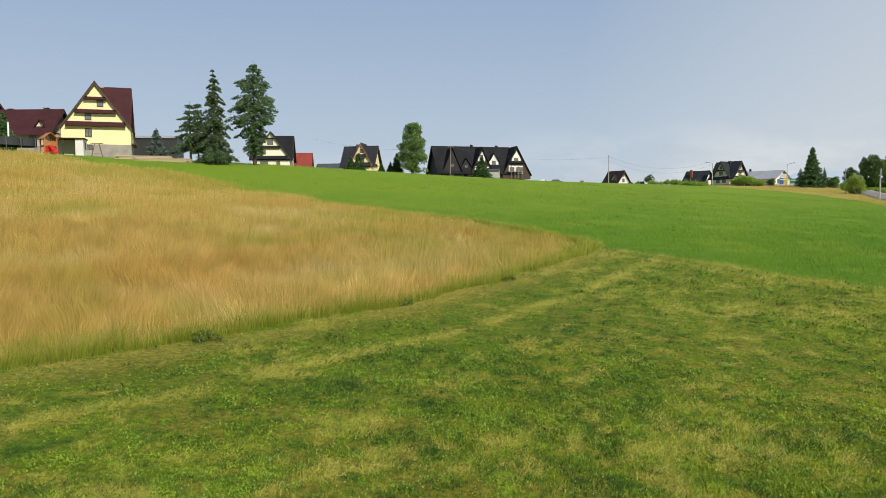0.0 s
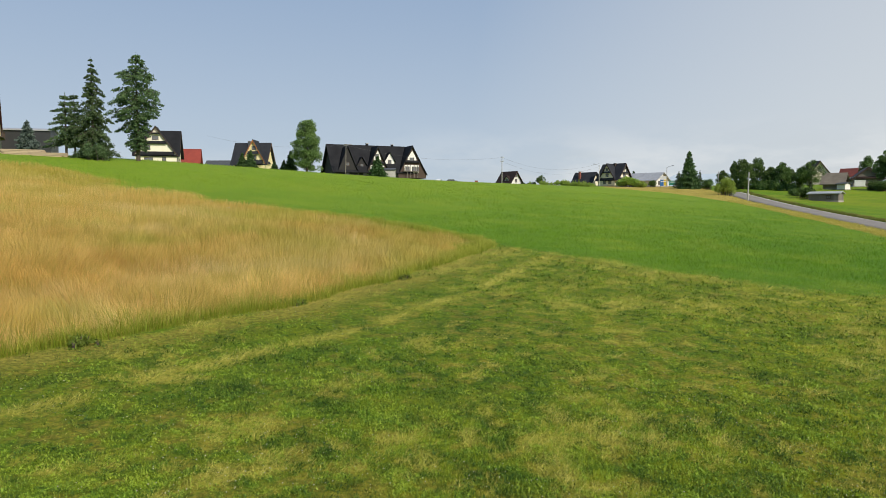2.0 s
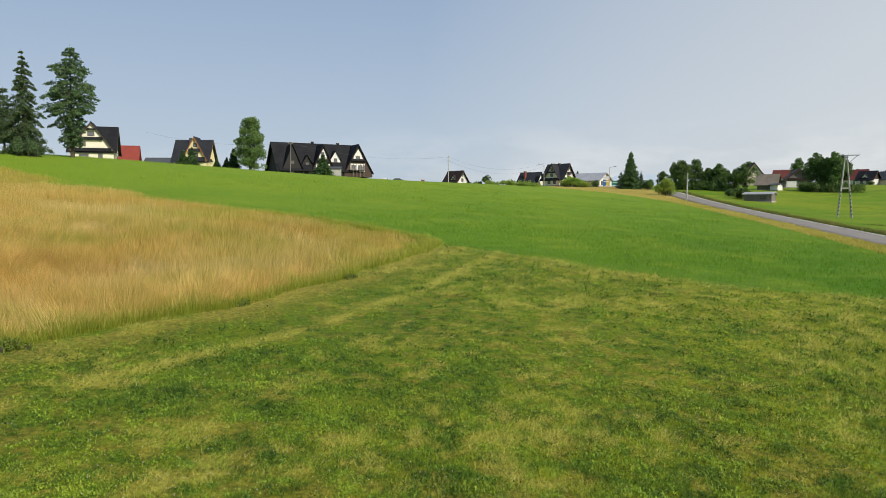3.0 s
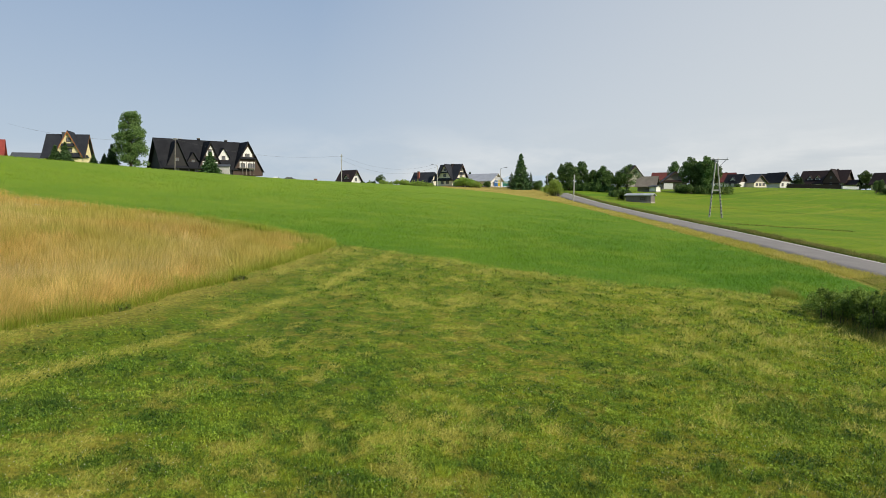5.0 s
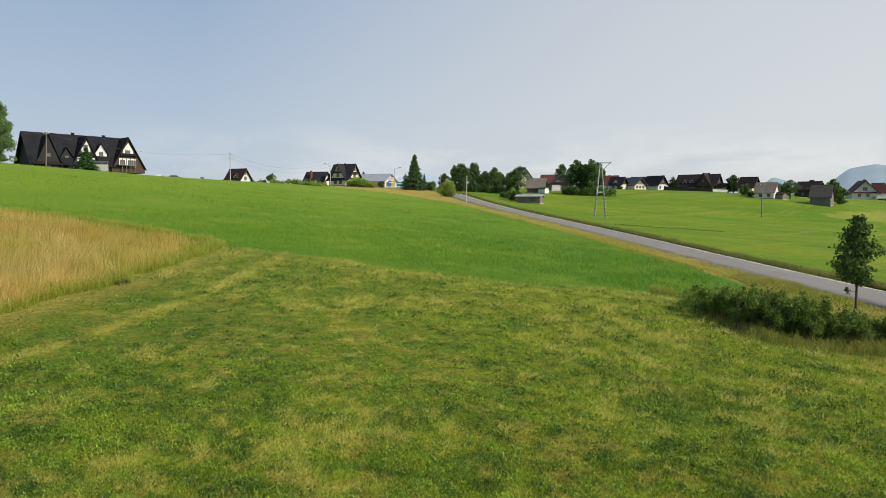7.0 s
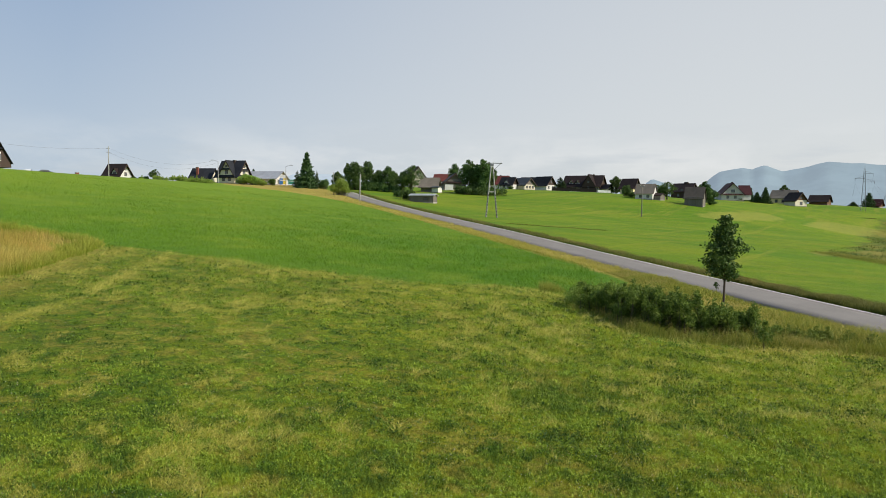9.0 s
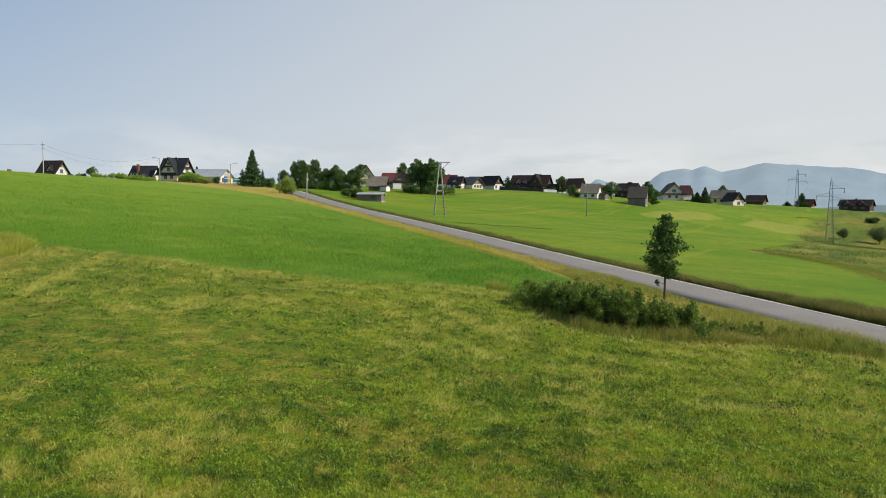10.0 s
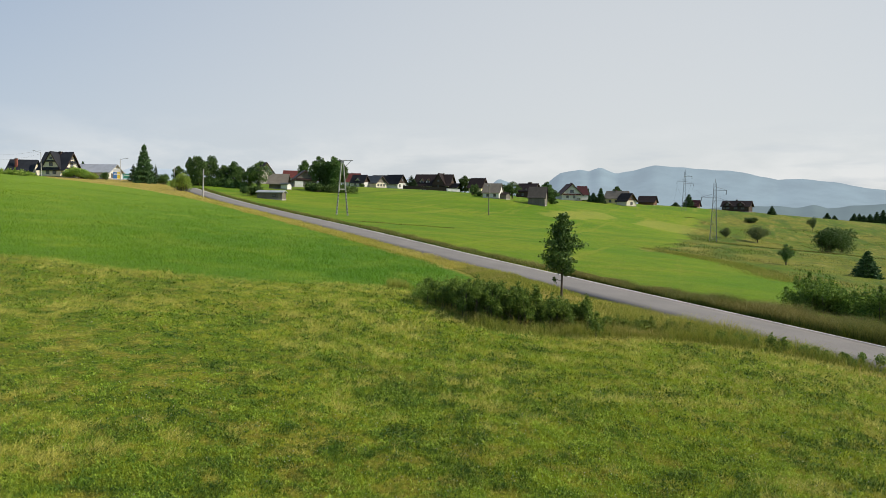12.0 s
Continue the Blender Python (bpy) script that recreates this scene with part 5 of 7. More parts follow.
def porch(bearing, dist, turn):
    x, y, z = spot(bearing, dist)
    ob = thing("porch", x, y, z, bearing + turn, "low lean-to porch with a maroon roof and white end wall", "porch")
    part("roof", prism([(-2.6, 2.7), (2.6, 2.7), (2.6, 2.55), (-2.6, 2.55)], -1.6, 1.6), MAROON, ob)
    part("wall", box(1.2, 2.4, -1.3, 1.4, -0.6, 2.55), WHITE, ob, "white plastered end wall")
    part("back_wall", box(-2.5, 1.2, 1.2, 1.4, -0.6, 2.55), BEIGE, ob)
    for px in (-2.4, -0.6):
        part("post", box(px - 0.08, px + 0.08, -1.4, -1.24, -0.4, 2.55), DARK_WOOD, ob)
    window(ob, pose(2.42, 0.1, 1.5, 0, 0, 90), 0.7, 0.9)


porch(27.38, 133, -12)


def playhouse(bearing, dist, turn):
    x, y, z = spot(bearing, dist)
    ob = thing("climbing_frame", x, y, z, bearing + turn, "orange-stained wooden play tower with a red slide", "playground")
    for px in (-0.9, 0.9):
        for py in (-0.8, 0.8):
            part("post", box(px - 0.09, px + 0.09, py - 0.09, py + 0.09, -0.5, 2.5), ORANGE_WOOD, ob)
    part("platform", box(-1, 1, -0.9, 0.9, 1.15, 1.28), ORANGE_WOOD, ob)
    for s in (-1, 1):
        part("roof", prism([(0, 3.3), (s * 1.2, 2.3), (s * 1.2, 2.2), (0, 3.2)], -1, 1), ORANGE_WOOD, ob, "sloping board roof")
    part("railing", box(-0.9, 0.9, -0.86, -0.8, 1.3, 1.9), ORANGE_WOOD, ob)
    bm = bmesh.new()
    v = [bm.verts.new(p) for p in ((-0.35, -0.9, 1.25), (0.35, -0.9, 1.25), (0.35, -2.8, 0.1), (-0.35, -2.8, 0.1), (-0.35, -0.9, 1.15), (0.35, -0.9, 1.15), (0.35, -2.8, 0.0), (-0.35, -2.8, 0.0))]
    for f in ((0, 1, 2, 3), (7, 6, 5, 4), (0, 3, 7, 4), (1, 5, 6, 2), (3, 2, 6, 7), (0, 4, 5, 1)):
        bm.faces.new([v[i] for i in f])
    for s in (-1, 1):
        add_box(bm, s * 0.38 - 0.03, s * 0.38 + 0.03, -2.8, -0.9, 0.0, 0.35)
    part("slide", bm, RED_PLASTIC, ob, "red plastic slide")
    part("panel", box(-0.9, 0.3, -0.78, -0.72, 0.0, 1.1), RED_PLASTIC, ob, "red panel below the platform")


playhouse(28.64, 128, 20)


def trampoline(bearing, dist):
    x, y, z = spot(bearing, dist)
    ob = thing("trampoline", x, y, z, 0, "round garden trampoline with a black safety net", "trampoline")
    bm = bmesh.new()
    bmesh.ops.create_cone(bm, cap_ends=True, segments=20, radius1=2.2, radius2=2.2, depth=0.1, matrix=Matrix.Translation((0, 0, 0.85)))
    part("mat", bm, NET, ob)
    bm = bmesh.new()
    bmesh.ops.create_cone(bm, cap_ends=False, segments=20, radius1=2.15, radius2=2.15, depth=1.1, matrix=Matrix.Translation((0, 0, 1.45)))
    part("net", bm, NET, ob, "black safety netting")
    for i in range(6):
        a = i * math.pi / 3
        part("leg", rod((2.2 * math.cos(a), 2.2 * math.sin(a), -0.5), (2.2 * math.cos(a), 2.2 * math.sin(a), 2.05), 0.05), STEEL, ob)


trampoline(31.15, 128)
trampoline(30.28, 130)


def swing(bearing, dist):
    x, y, z = spot(bearing, dist)
    ob = thing("swing_frame", x, y, z, bearing, "brown wooden swing frame with slanting legs", "swing")
    for px in (-0.75, 0.75):
        for sy in (-0.7, 0.7):
            part("leg", rod((px * 1.2, sy, -0.4), (px * 0.4, 0, 2.2), 0.07), BROWN_WOOD, ob)
    part("beam", rod((-0.9, 0, 2.15), (0.9, 0, 2.15), 0.07), BROWN_WOOD, ob)
    part("seat", box(-0.45, 0.45, -0.2, 0.2, 0.45, 0.52), BROWN_WOOD, ob)


swing(25.61, 128)


def timber_stack(bearing, dist, turn, length, rows, across_n, seed):
    x, y, z = spot(bearing, dist)
    g = np.random.default_rng(seed)
    ob = thing("timber_stack", x, y, z, bearing + turn, "weathered stack of sawn timber lying in the grass", "timber", "timber stacks")
    for r in range(rows):
        for c in range(across_n):
            j, k = g.uniform(-0.35, 0.35), g.uniform(0.82, 1.0)
            part("plank", box(-length / 2 * k + j, length / 2 * k + j, c * 0.24, c * 0.24 + 0.22, r * 0.2, r * 0.2 + 0.17), PALE_WOOD, ob)


timber_stack(23.48, 118, 4, 3.6, 3, 4, 1)
timber_stack(21.95, 114, -6, 5.2, 4, 5, 2)
timber_stack(20.38, 112, -14, 4.4, 3, 5, 3)
chalet("long_shed", 19.98, 155, 78, 6, 16, 4.3, 0.5, DARK_PAINT, ZINC, "long low dark shed with a shallow roof behind the trees", boards=False, over=0.3, category="shed")
x0, y0, z0 = spot(31.02, 131)
post = thing("white_post", x0, y0, z0, 0, "white round post by the garden", "post")
part("shaft", rod((0, 0, -0.5), (0, 0, 4.3), 0.14), WHITE_PAINT, post)
part("cap", rod((0, 0, 4.3), (0, 0, 4.45), 0.17), WHITE_PAINT, post)

def log_pile(bearing, dist, turn):
    """Split firewood stacked three rows high under the porch."""
    x, y, z = spot(bearing, dist)
    ob = thing("log_pile", x, y, z, bearing + turn, "low stack of split firewood beside the porch", "firewood")
    for row in range(4):
        for i in range(9 - row % 2):
            r = 0.13 + 0.02 * ((i * 7 + row * 3) % 3)
            cx = -1.3 + i * 0.31 + 0.15 * (row % 2)
            part("log", rod((cx, -0.45, 0.12 + row * 0.25), (cx + 0.02, 0.45, 0.12 + row * 0.25), r, r, 6), PALE_WOOD if (i + row) % 3 else BROWN_WOOD, ob)


log_pile(27.66, 138, 4)
log_pile(28.43, 139, -6)

# houses along the crest
white = chalet("white_chalet", 11.82, 212, 84, 9.5, 10.4, 3.0, 6.6, CREAM, BLACK_ROOF, "cream chalet with a steep black roof and dark skirt roofs", front=((0, 4.6, 1.0, 1.2), (2, 1.5, 1, 1.2)))
gable_front(white, 5.2, 10.4, 0.0, 3.0, 7.4, 6.0, 5.2, CREAM, BLACK_ROOF, ((2.9, 3.8), (5.9, 6.6), (8.5, 8.8)),
            ((-1.9, 1.3, 2.0, 1.4), (-2.2, 4.75, 1.4, 1.1), (-0.1, 7.35, 1.4, 0.9), (2.0, 1.2, 0.8, 1.9)), out=0.55)
chalet("red_roofed_house", 10.39, 242, 84, 8, 7.0, 2.0, 4.6, CREAM, RED_ROOF, "house with a bright red sheet roof", boards=False)
chalet("grey_roofed_barn", 7.88, 245, 76, 9, 8.0, 1.2, 2.6, BEIGE, GREY_ROOF, "barn with a low grey roof", boards=False, category="barn")
small = chalet("yellow_chalet", 5.26, 219, 74, 8.6, 9.3, 2.6, 6.0, YELLOW, BLUE_ROOF, "small yellow chalet with slate-grey roofs and brown trim", chimneys=((-0.5, 5.6, 1.3),), trim=BROWN_WOOD, chim_mat=GREY_ROOF, left=((8.2, 1.6, 1.0, 1.2),))
gable_front(small, 3.2, 6.6, 0.0, 2.8, 6.4, 5.5, 5.0, YELLOW, BLUE_ROOF, ((2.4, 3.6), (5.2, 6.0)), ((0.2, 6.9, 0.9, 0.9), (0.4, 4.2, 0.9, 0.9)), trim=ORANGE_WOOD, out=0.7)
black = chalet("black_chalet", -5.05, 237, 112, 12.0, 24.6, 2.4, 8.2, CHARRED, BLACK_ROOF, "long black-roofed guesthouse with white gabled dormers", base=0.8, base_mat=DARK_PAINT,
               dormers=((-1, 6.0, 3.2, 4.5, 1.2, 2.6, 4.0, 4.4, WHITE), (-1, 20.6, 6.4, 0.4, 1.6, 7.6, 5.0, 6.4, CHARRED), (-1, 15.6, 3.0, 3.0, 1.2, 2.4, 4.0, 5.2, CHARRED)),
               chimneys=((0.2, 3.4, 0.9), (0.2, 12.0, 1.0), (0.2, 17.6, 0.5), (0.2, 19.0, 0.5)), left=((4.4, 1.5, 1.1, 1.3), (8.4, 1.5, 1.1, 1.3), (14.9, 1.5, 1.1, 1.3), (17.4, 1.5, 1.1, 1.3)),
               trim=BLACK_ROOF, front=((-2, 3.8, 1.0, 1.3), (2, 3.8, 1.0, 1.3), (0, 1.6, 1.2, 1.4)), over=1.0)
mid = gable_front(black, 10.8, 6.8, 1.4, 1.2, 7.4, 6.0, 6.4, DARK_WOOD, BLACK_ROOF, ((4.7, 5.4),), ((-0.2, 6.9, 0.9, 1.3), (-1.4, 2.9, 0.9, 1.5), (1.2, 2.9, 0.9, 1.5)), trim=BLACK_ROOF, out=0.6)
part("gable_panel", prism([(-1.3, 5.7), (1.1, 5.7), (1.1, 6.4), (0.1, 8.7), (-1.3, 6.4)], -0.03, 0.02), WHITE, mid, "white plastered gable")
part("wall_panel", box(-2.4, 2.2, -0.03, 0.02, 1.6, 4.0), WHITE, mid, "white plastered wall")
end = gable_front(black, -0.9, 9.6, 0.2, 1.4, 8.9, 11.0, 6.6, DARK_WOOD, BLACK_ROOF, ((5.3, 5.9),), ((-0.2, 5.9, 1.2, 1.5), (-1.7, 3.0, 1.2, 1.6), (0.6, 3.0, 1.2, 1.6), (1.9, 3.0, 0.7, 1.6)), trim=BLACK_ROOF, out=0.6)
part("gable_panel", prism([(-1.7, 5.9), (1.5, 5.9), (1.3, 6.8), (0, 9.0), (-1.5, 6.8)], -0.03, 0.02), WHITE, end, "white plastered gable")
part("wall_panel", box(-2.7, 2.2, -0.03, 0.02, 1.9, 4.4), WHITE, end, "white plastered wall")
for yy in (-2.4, -1.2, 0.0, 1.2, 11.4, 12.6):
    part("balcony_post", box(-7.5, -7.35, yy - 0.07, yy + 0.07, 0.2, 4.4), GREY_WOOD, black, "grey balcony post")
part("balcony", box(-7.6, -6.4, -2.8, 2.4, 2.3, 2.5), GREY_WOOD, black, "wooden balcony")
chalet("block_shed", -4.50, 215, 86, 3.4, 5.2, 2.4, 0.5, CONCRETE, GREY_ROOF, "small grey block shed in the meadow", boards=False, over=0.25, category="shed")
chalet("crest_house", -14.10, 300, 48, 7.0, 7.5, 1.4, 4.6, WHITE, BROWN_ROOF, "small white house with a brown roof just over the crest", front=((0, 2.2, 1.0, 1.2), (0, 4.2, 0.7, 0.8)), chimneys=((0.4, 3.2, 0.6),),
       dormers=((-1, 2.4, 2.6, 1.6, 1.0, 1.6, 3.0, 3.0),), boarded=None)
chalet("white_roofed_hall", -11.61, 330, 84, 6, 9.5, 1.0, 1.0, WHITE, ZINC, "low pale hall just over the crest", boards=False, category="building", lift=-0.4)
x0, y0, z0 = spot(-10.96, 315)
stack = thing("brick_chimney", x0, y0, z0, 0, "dark brick chimney standing over the crest", "chimney")
part("shaft", box(-0.6, 0.6, -0.6, 0.6, -1, 2.4), BRICK, stack)
part("cap", box(-0.7, 0.7, -0.7, 0.7, 2.4, 2.6), CONCRETE, stack)

# the crossroads house and its neighbours
cross = chalet("crossroads_house", -22.44, 262, 54, 7.6, 8.6, 2.6, 5.4, CREAM, BLUE_ROOF, "cream half-timbered house with two gables and a slate roof", bands=((2.5, 3.2), (4.8, 5.3)), base=0.6,
       front=((0, 3.9, 1.2, 1.1), (-1.8, 1.6, 1.0, 1.1), (1.8, 1.6, 1.0, 1.1), (0, 6.0, 0.7, 0.6)), chimneys=((-0.4, 3.6, 0.8),))
gable_front(cross, 4.2, 6.6, 0.3, 2.4, 5.3, 4.5, 4.2, CREAM, BLUE_ROOF, ((2.3, 3.1), (4.9, 5.4)), ((-1.2, 1.5, 1.0, 1.1), (1.2, 1.5, 1.0, 1.1), (0, 4.0, 1.0, 1.0), (0, 6.0, 0.7, 0.6)), out=0.6)
chalet("brick_chimney_house", -20.24, 272, 64, 6.2, 7.4, 1.6, 3.4, CREAM, BLUE_ROOF, "house with a slate roof and a tall red brick chimney", chimneys=((-2.0, 5.2, 2.6),), chim_mat=BRICK, boards=False)
chalet("metal_roofed_workshop", -25.25, 262, 62, 9.0, 11.5, 2.2, 2.6, WHITE, ZINC, "white workshop with a pale metal roof", boards=False, category="workshop", front=((-2, 1.2, 1.6, 1.2), (2, 1.2, 1.6, 1.2)))

# the hamlet across the lane
chalet("cattle_shed", -37.28, 183, 74, 3.6, 6.2, 1.8, 0.4, GREY_WOOD, ZINC, "low board cattle shed with a pale roof edge", boards=False, over=0.35, category="shed", left=((2, 1.1, 0.8, 0.5),))
chalet("old_barn", -37.49, 240, 80, 6, 5.2, 1.8, 2.9, GREY_WOOD, BARN_ROOF, "old barn with a worn brown-grey roof", boards=False, category="barn")
chalet("garage_house", -38.88, 262, 8, 8.2, 9, 2.6, 3.4, GREY_WOOD, BROWN_ROOF, "dark wooden house with a white garage door", bands=((2.6, 3.2),), front=((1.5, 4.2, 1.0, 0.8), (3.0, 1.4, 0.8, 1.0)))
x0, y0, z0 = spot(-38.40, 259)
gate = thing("garage_door", x0, y0, z0, -38.40 + 8, "white garage door in the dark wooden house", "door")
part("leaf", box(-1.5, 1.5, -0.05, 0.05, 0.1, 2.1), WHITE_PAINT, gate)
for i in range(4):
    part("panel", box(-1.42, 1.42, -0.09, -0.05, 0.16 + i * 0.5, 0.58 + i * 0.5), WHITE_PAINT, gate)
chalet("lean_to", -37.67, 236, 60, 2.6, 2.4, 1.7, 0.4, WHITE, GREY_ROOF, "white lean-to at the old barn", boards=False, category="shed", over=0.3)
chalet("green_gabled_house", -35.91, 330, 20, 8, 9, 3.6, 5.2, CREAM, BROWN_ROOF, "cream house gable among trees", front=((0, 5.2, 1.0, 1.2),), lift=0.6)
chalet("long_red_roof", -38.44, 350, 80, 7, 7, 2.4, 3.2, WHITE, FADED_RED, "house with a long red roof among trees", boards=False, lift=1.0, boarded=DARK_WOOD)
chalet("red_house", -43.06, 372, 72, 8.0, 8.0, 2.8, 4.2, WHITE, FADED_RED, "white house with a red roof at the field's end", boards=False, chimneys=((0.3, 4, 0.7),), boarded=DARK_WOOD)
chalet("dark_cottage", -43.60, 350, 66, 7.5, 6.2, 2.2, 3.6, WHITE, BLACK_ROOF, "white cottage with a black roof", left=((1.5, 1.2, 0.9, 1.1), (4, 1.2, 0.9, 1.1)), dormers=((-1, 3.0, 3.0, 2.0, 0.8, 1.8, 3.0, 3.2),), boarded=DARK_WOOD)
chalet("grey_cottage", -44.80, 352, 46, 7.4, 8.0, 2.4, 3.4, CREAM, GREY_ROOF, "cream bungalow with a grey hipped-looking roof", front=((-2, 1.4, 1.0, 1.0), (0, 1.4, 1.0, 1.0), (2, 1.4, 1.0, 1.0)), boarded=GREY_WOOD)
chalet("dark_twin_house", -46.46, 368, 52, 7.6, 9.0, 2.8, 4.4, WHITE, BLACK_ROOF, "white house with a steep black roof", front=((-2, 1.6, 1, 1.3), (1.5, 1.6, 1, 1.3), (0, 4.6, 1, 1.2)), boarded=DARK_WOOD)
chalet("dark_low_house", -45.56, 380, 80, 8, 9, 2.8, 4.0, WHITE, BLACK_ROOF, "low house with a black roof", boards=False)
chalet("big_dark_chalet", -50.43, 350, 72, 11, 18.0, 2.8, 5.4, WHITE, BROWN_ROOF, "large dark-roofed chalet with small dormers and a gabled porch", base=0.6,
       dormers=((-1, 5.0, 6.2, 0.8, 2.8, 5.0, 5.5, 6.0, DARK_WOOD), (-1, 11.0, 2.2, 3.9, 0.7, 1.5, 3.0, 4.2), (-1, 14.2, 2.2, 3.9, 0.7, 1.5, 3.0, 4.2)), chimneys=((0.3, 6.0, 0.9), (0.2, 4.5, 0.8)),
       front=((-2.4, 3.8, 1, 1.2), (2.2, 1.6, 1, 1.2), (0, 5.8, 1, 1)), left=((2, 1.6, 1, 1.2), (8.6, 1.6, 1, 1.2), (12, 1.6, 1, 1.2)), boarded=DARK_WOOD)
chalet("pale_annex", -50.97, 345, 60, 5, 5.0, 2.2, 1.8, CREAM, BROWN_ROOF, "cream annex beside the dark chalet", boards=False, front=((0, 1.3, 1.2, 1),))
chalet("tall_yellow_house", -52.99, 335, 66, 7.4, 6.2, 3.0, 4.2, YELLOW, BROWN_ROOF, "narrow yellow house with a brown roof", bands=((3.0, 3.6),), front=((0, 1.6, 1, 1.2), (0, 4.4, 1, 1)), left=((1.8, 1.7, 1, 1.2), (4.2, 1.7, 1, 1.2)), boarded=DARK_WOOD)
chalet("grey_barn", -54.34, 255, 76, 6.4, 5.8, 2.0, 3.2, WHITE, BARN_ROOF, "barn with pale walls and a weathered roof", boards=False, over=0.4, category="barn", left=((1.5, 1.1, 0.7, 0.7), (4.0, 1.1, 0.7, 0.7)))
chalet("wood_hut", -54.92, 254, 60, 3.0, 3.0, 1.6, 0.7, GREY_WOOD, BROWN_ROOF, "small wooden hut beside the barn", boards=False, over=0.25, category="hut")
chalet("dark_balcony_house", -57.15, 330, 66, 8.6, 8.4, 3.4, 3.4, DARK_WOOD, BROWN_ROOF, "dark timber house with a balcony", left=((2, 1.8, 1, 1.2), (5, 1.8, 1, 1.2), (3.5, 4.0, 1, 0.9)), chimneys=((0.2, 4.0, 0.8), (0.2, 3.0, 0.8)))
hut = chalet("hay_barn", -57.90, 247, 82, 6.0, 5.6, 2.6, 3.6, GREY_WOOD, BARN_DARK, "tall weathered hay barn of grey boards", boards=False, over=0.35, category="barn")
for i in range(14):
    part("board", box(-3.06, -3.0, 0.05 + i * 0.4, 0.36 + i * 0.4, -1.0, 3.0), GREY_WOOD, hut)
chalet("maroon_house", -59.88, 372, 14, 10.4, 12, 3.0, 5.4, WHITE, MAROON, "white gabled house with a big maroon roof", bands=((2.9, 3.4),), front=((-2.2, 1.7, 1, 1.2), (1.2, 1.7, 1, 1.2), (0, 4.6, 1.6, 1.2)),
       chimneys=((0.3, 3.0, 0.8),), dormers=((1, 6.0, 8.0, 0.4, 2.6, 4.4, 5.0, 9.0),))
chalet("yellow_balcony_house", -64.10, 380, 70, 8.0, 10.5, 3.0, 3.6, YELLOW, BARN_ROOF, "yellow house with a weathered roof and long balcony", bands=(), left=((1.6, 1.5, 1, 1.2), (4.5, 1.5, 1, 1.2), (7.6, 1.5, 1, 1.2), (3.0, 3.4, 1, 0.9)), chimneys=((0.2, 6, 0.7),), trim=BROWN_WOOD, boarded=BROWN_WOOD)
chalet("brown_gabled_house", -64.43, 360, 44, 6.4, 6.6, 2.6, 3.6, CREAM, BROWN_ROOF, "cream house with a brown roof and pale gable", front=((0, 1.4, 1.2, 1.2), (0, 3.8, 0.9, 0.9)), boarded=BROWN_WOOD)
chalet("brown_barn", -66.19, 395, 76, 7, 8.0, 1.8, 3.0, BROWN_WOOD, BROWN_ROOF, "brown barn at the edge of the fields", boards=False, category="barn")
chalet("far_hut", -69.33, 420, 76, 6, 4.6, 1.2, 3.0, BROWN_WOOD, MAROON, "small brown-roofed hut beside a spruce", boards=False, category="hut")
chalet("lone_dark_house", -72.92, 408, 77, 8, 13.4, 3.0, 2.8, DARK_WOOD, BROWN_ROOF, "long dark timber house alone on the rise", left=((3, 2.0, 1.8, 1.1), (6.5, 2.0, 1.8, 1.1), (10.5, 2.0, 1.8, 1.1), (12.4, 2.0, 1, 1)),
       dormers=((-1, 4.0, 3.4, 3.4, 0.5, 1.2, 3.0, 4.4, DARK_WOOD), (-1, 10.6, 3.4, 3.4, 0.5, 1.2, 3.0, 4.4, DARK_WOOD)), chimneys=((0.2, 7.0, 0.8),))


# ---- poles, pylons, wires, signs ----
def wood_pole(bearing, dist, h, mat, label, arms=(), tilt=0.0):
    x, y, z = spot(bearing, dist)
    ob = thing("power_pole", x, y, z, bearing, label, "pole")
    ob.matrix_basis = pose(x, y, z, 0, tilt, bearing)
    part("shaft", rod((0, 0, -0.6), (0, 0, h), 0.16, 0.10, 8), mat, ob)
    for az, half in arms:
        part("crossarm", box(-half, half, -0.06, 0.06, az - 0.06, az + 0.06), STEEL, ob)
        for s in (-1, 1):
            part("insulator", rod((s * half * 0.92, 0, az + 0.06), (s * half * 0.92, 0, az + 0.3), 0.06, 0.05), WHITE_PAINT, ob)
    return ob


def street_lamp(bearing, dist, h, turn):
    x, y, z = spot(bearing, dist)
    ob = thing("street_lamp", x, y, z, turn, "grey street lamp with a short arm", "street lamp", "street lamps")
    part("pole", rod((0, 0, -0.6), (0, 0, h), 0.13, 0.08, 8), CONCRETE, ob)
    part("arm", rod((0, 0, h - 0.1), (-1.5, 0, h + 0.35), 0.05), STEEL, ob)
    part("lamp_head", box(-2.2, -1.4, -0.16, 0.16, h + 0.28, h + 0.46, 0.04), STEEL, ob)


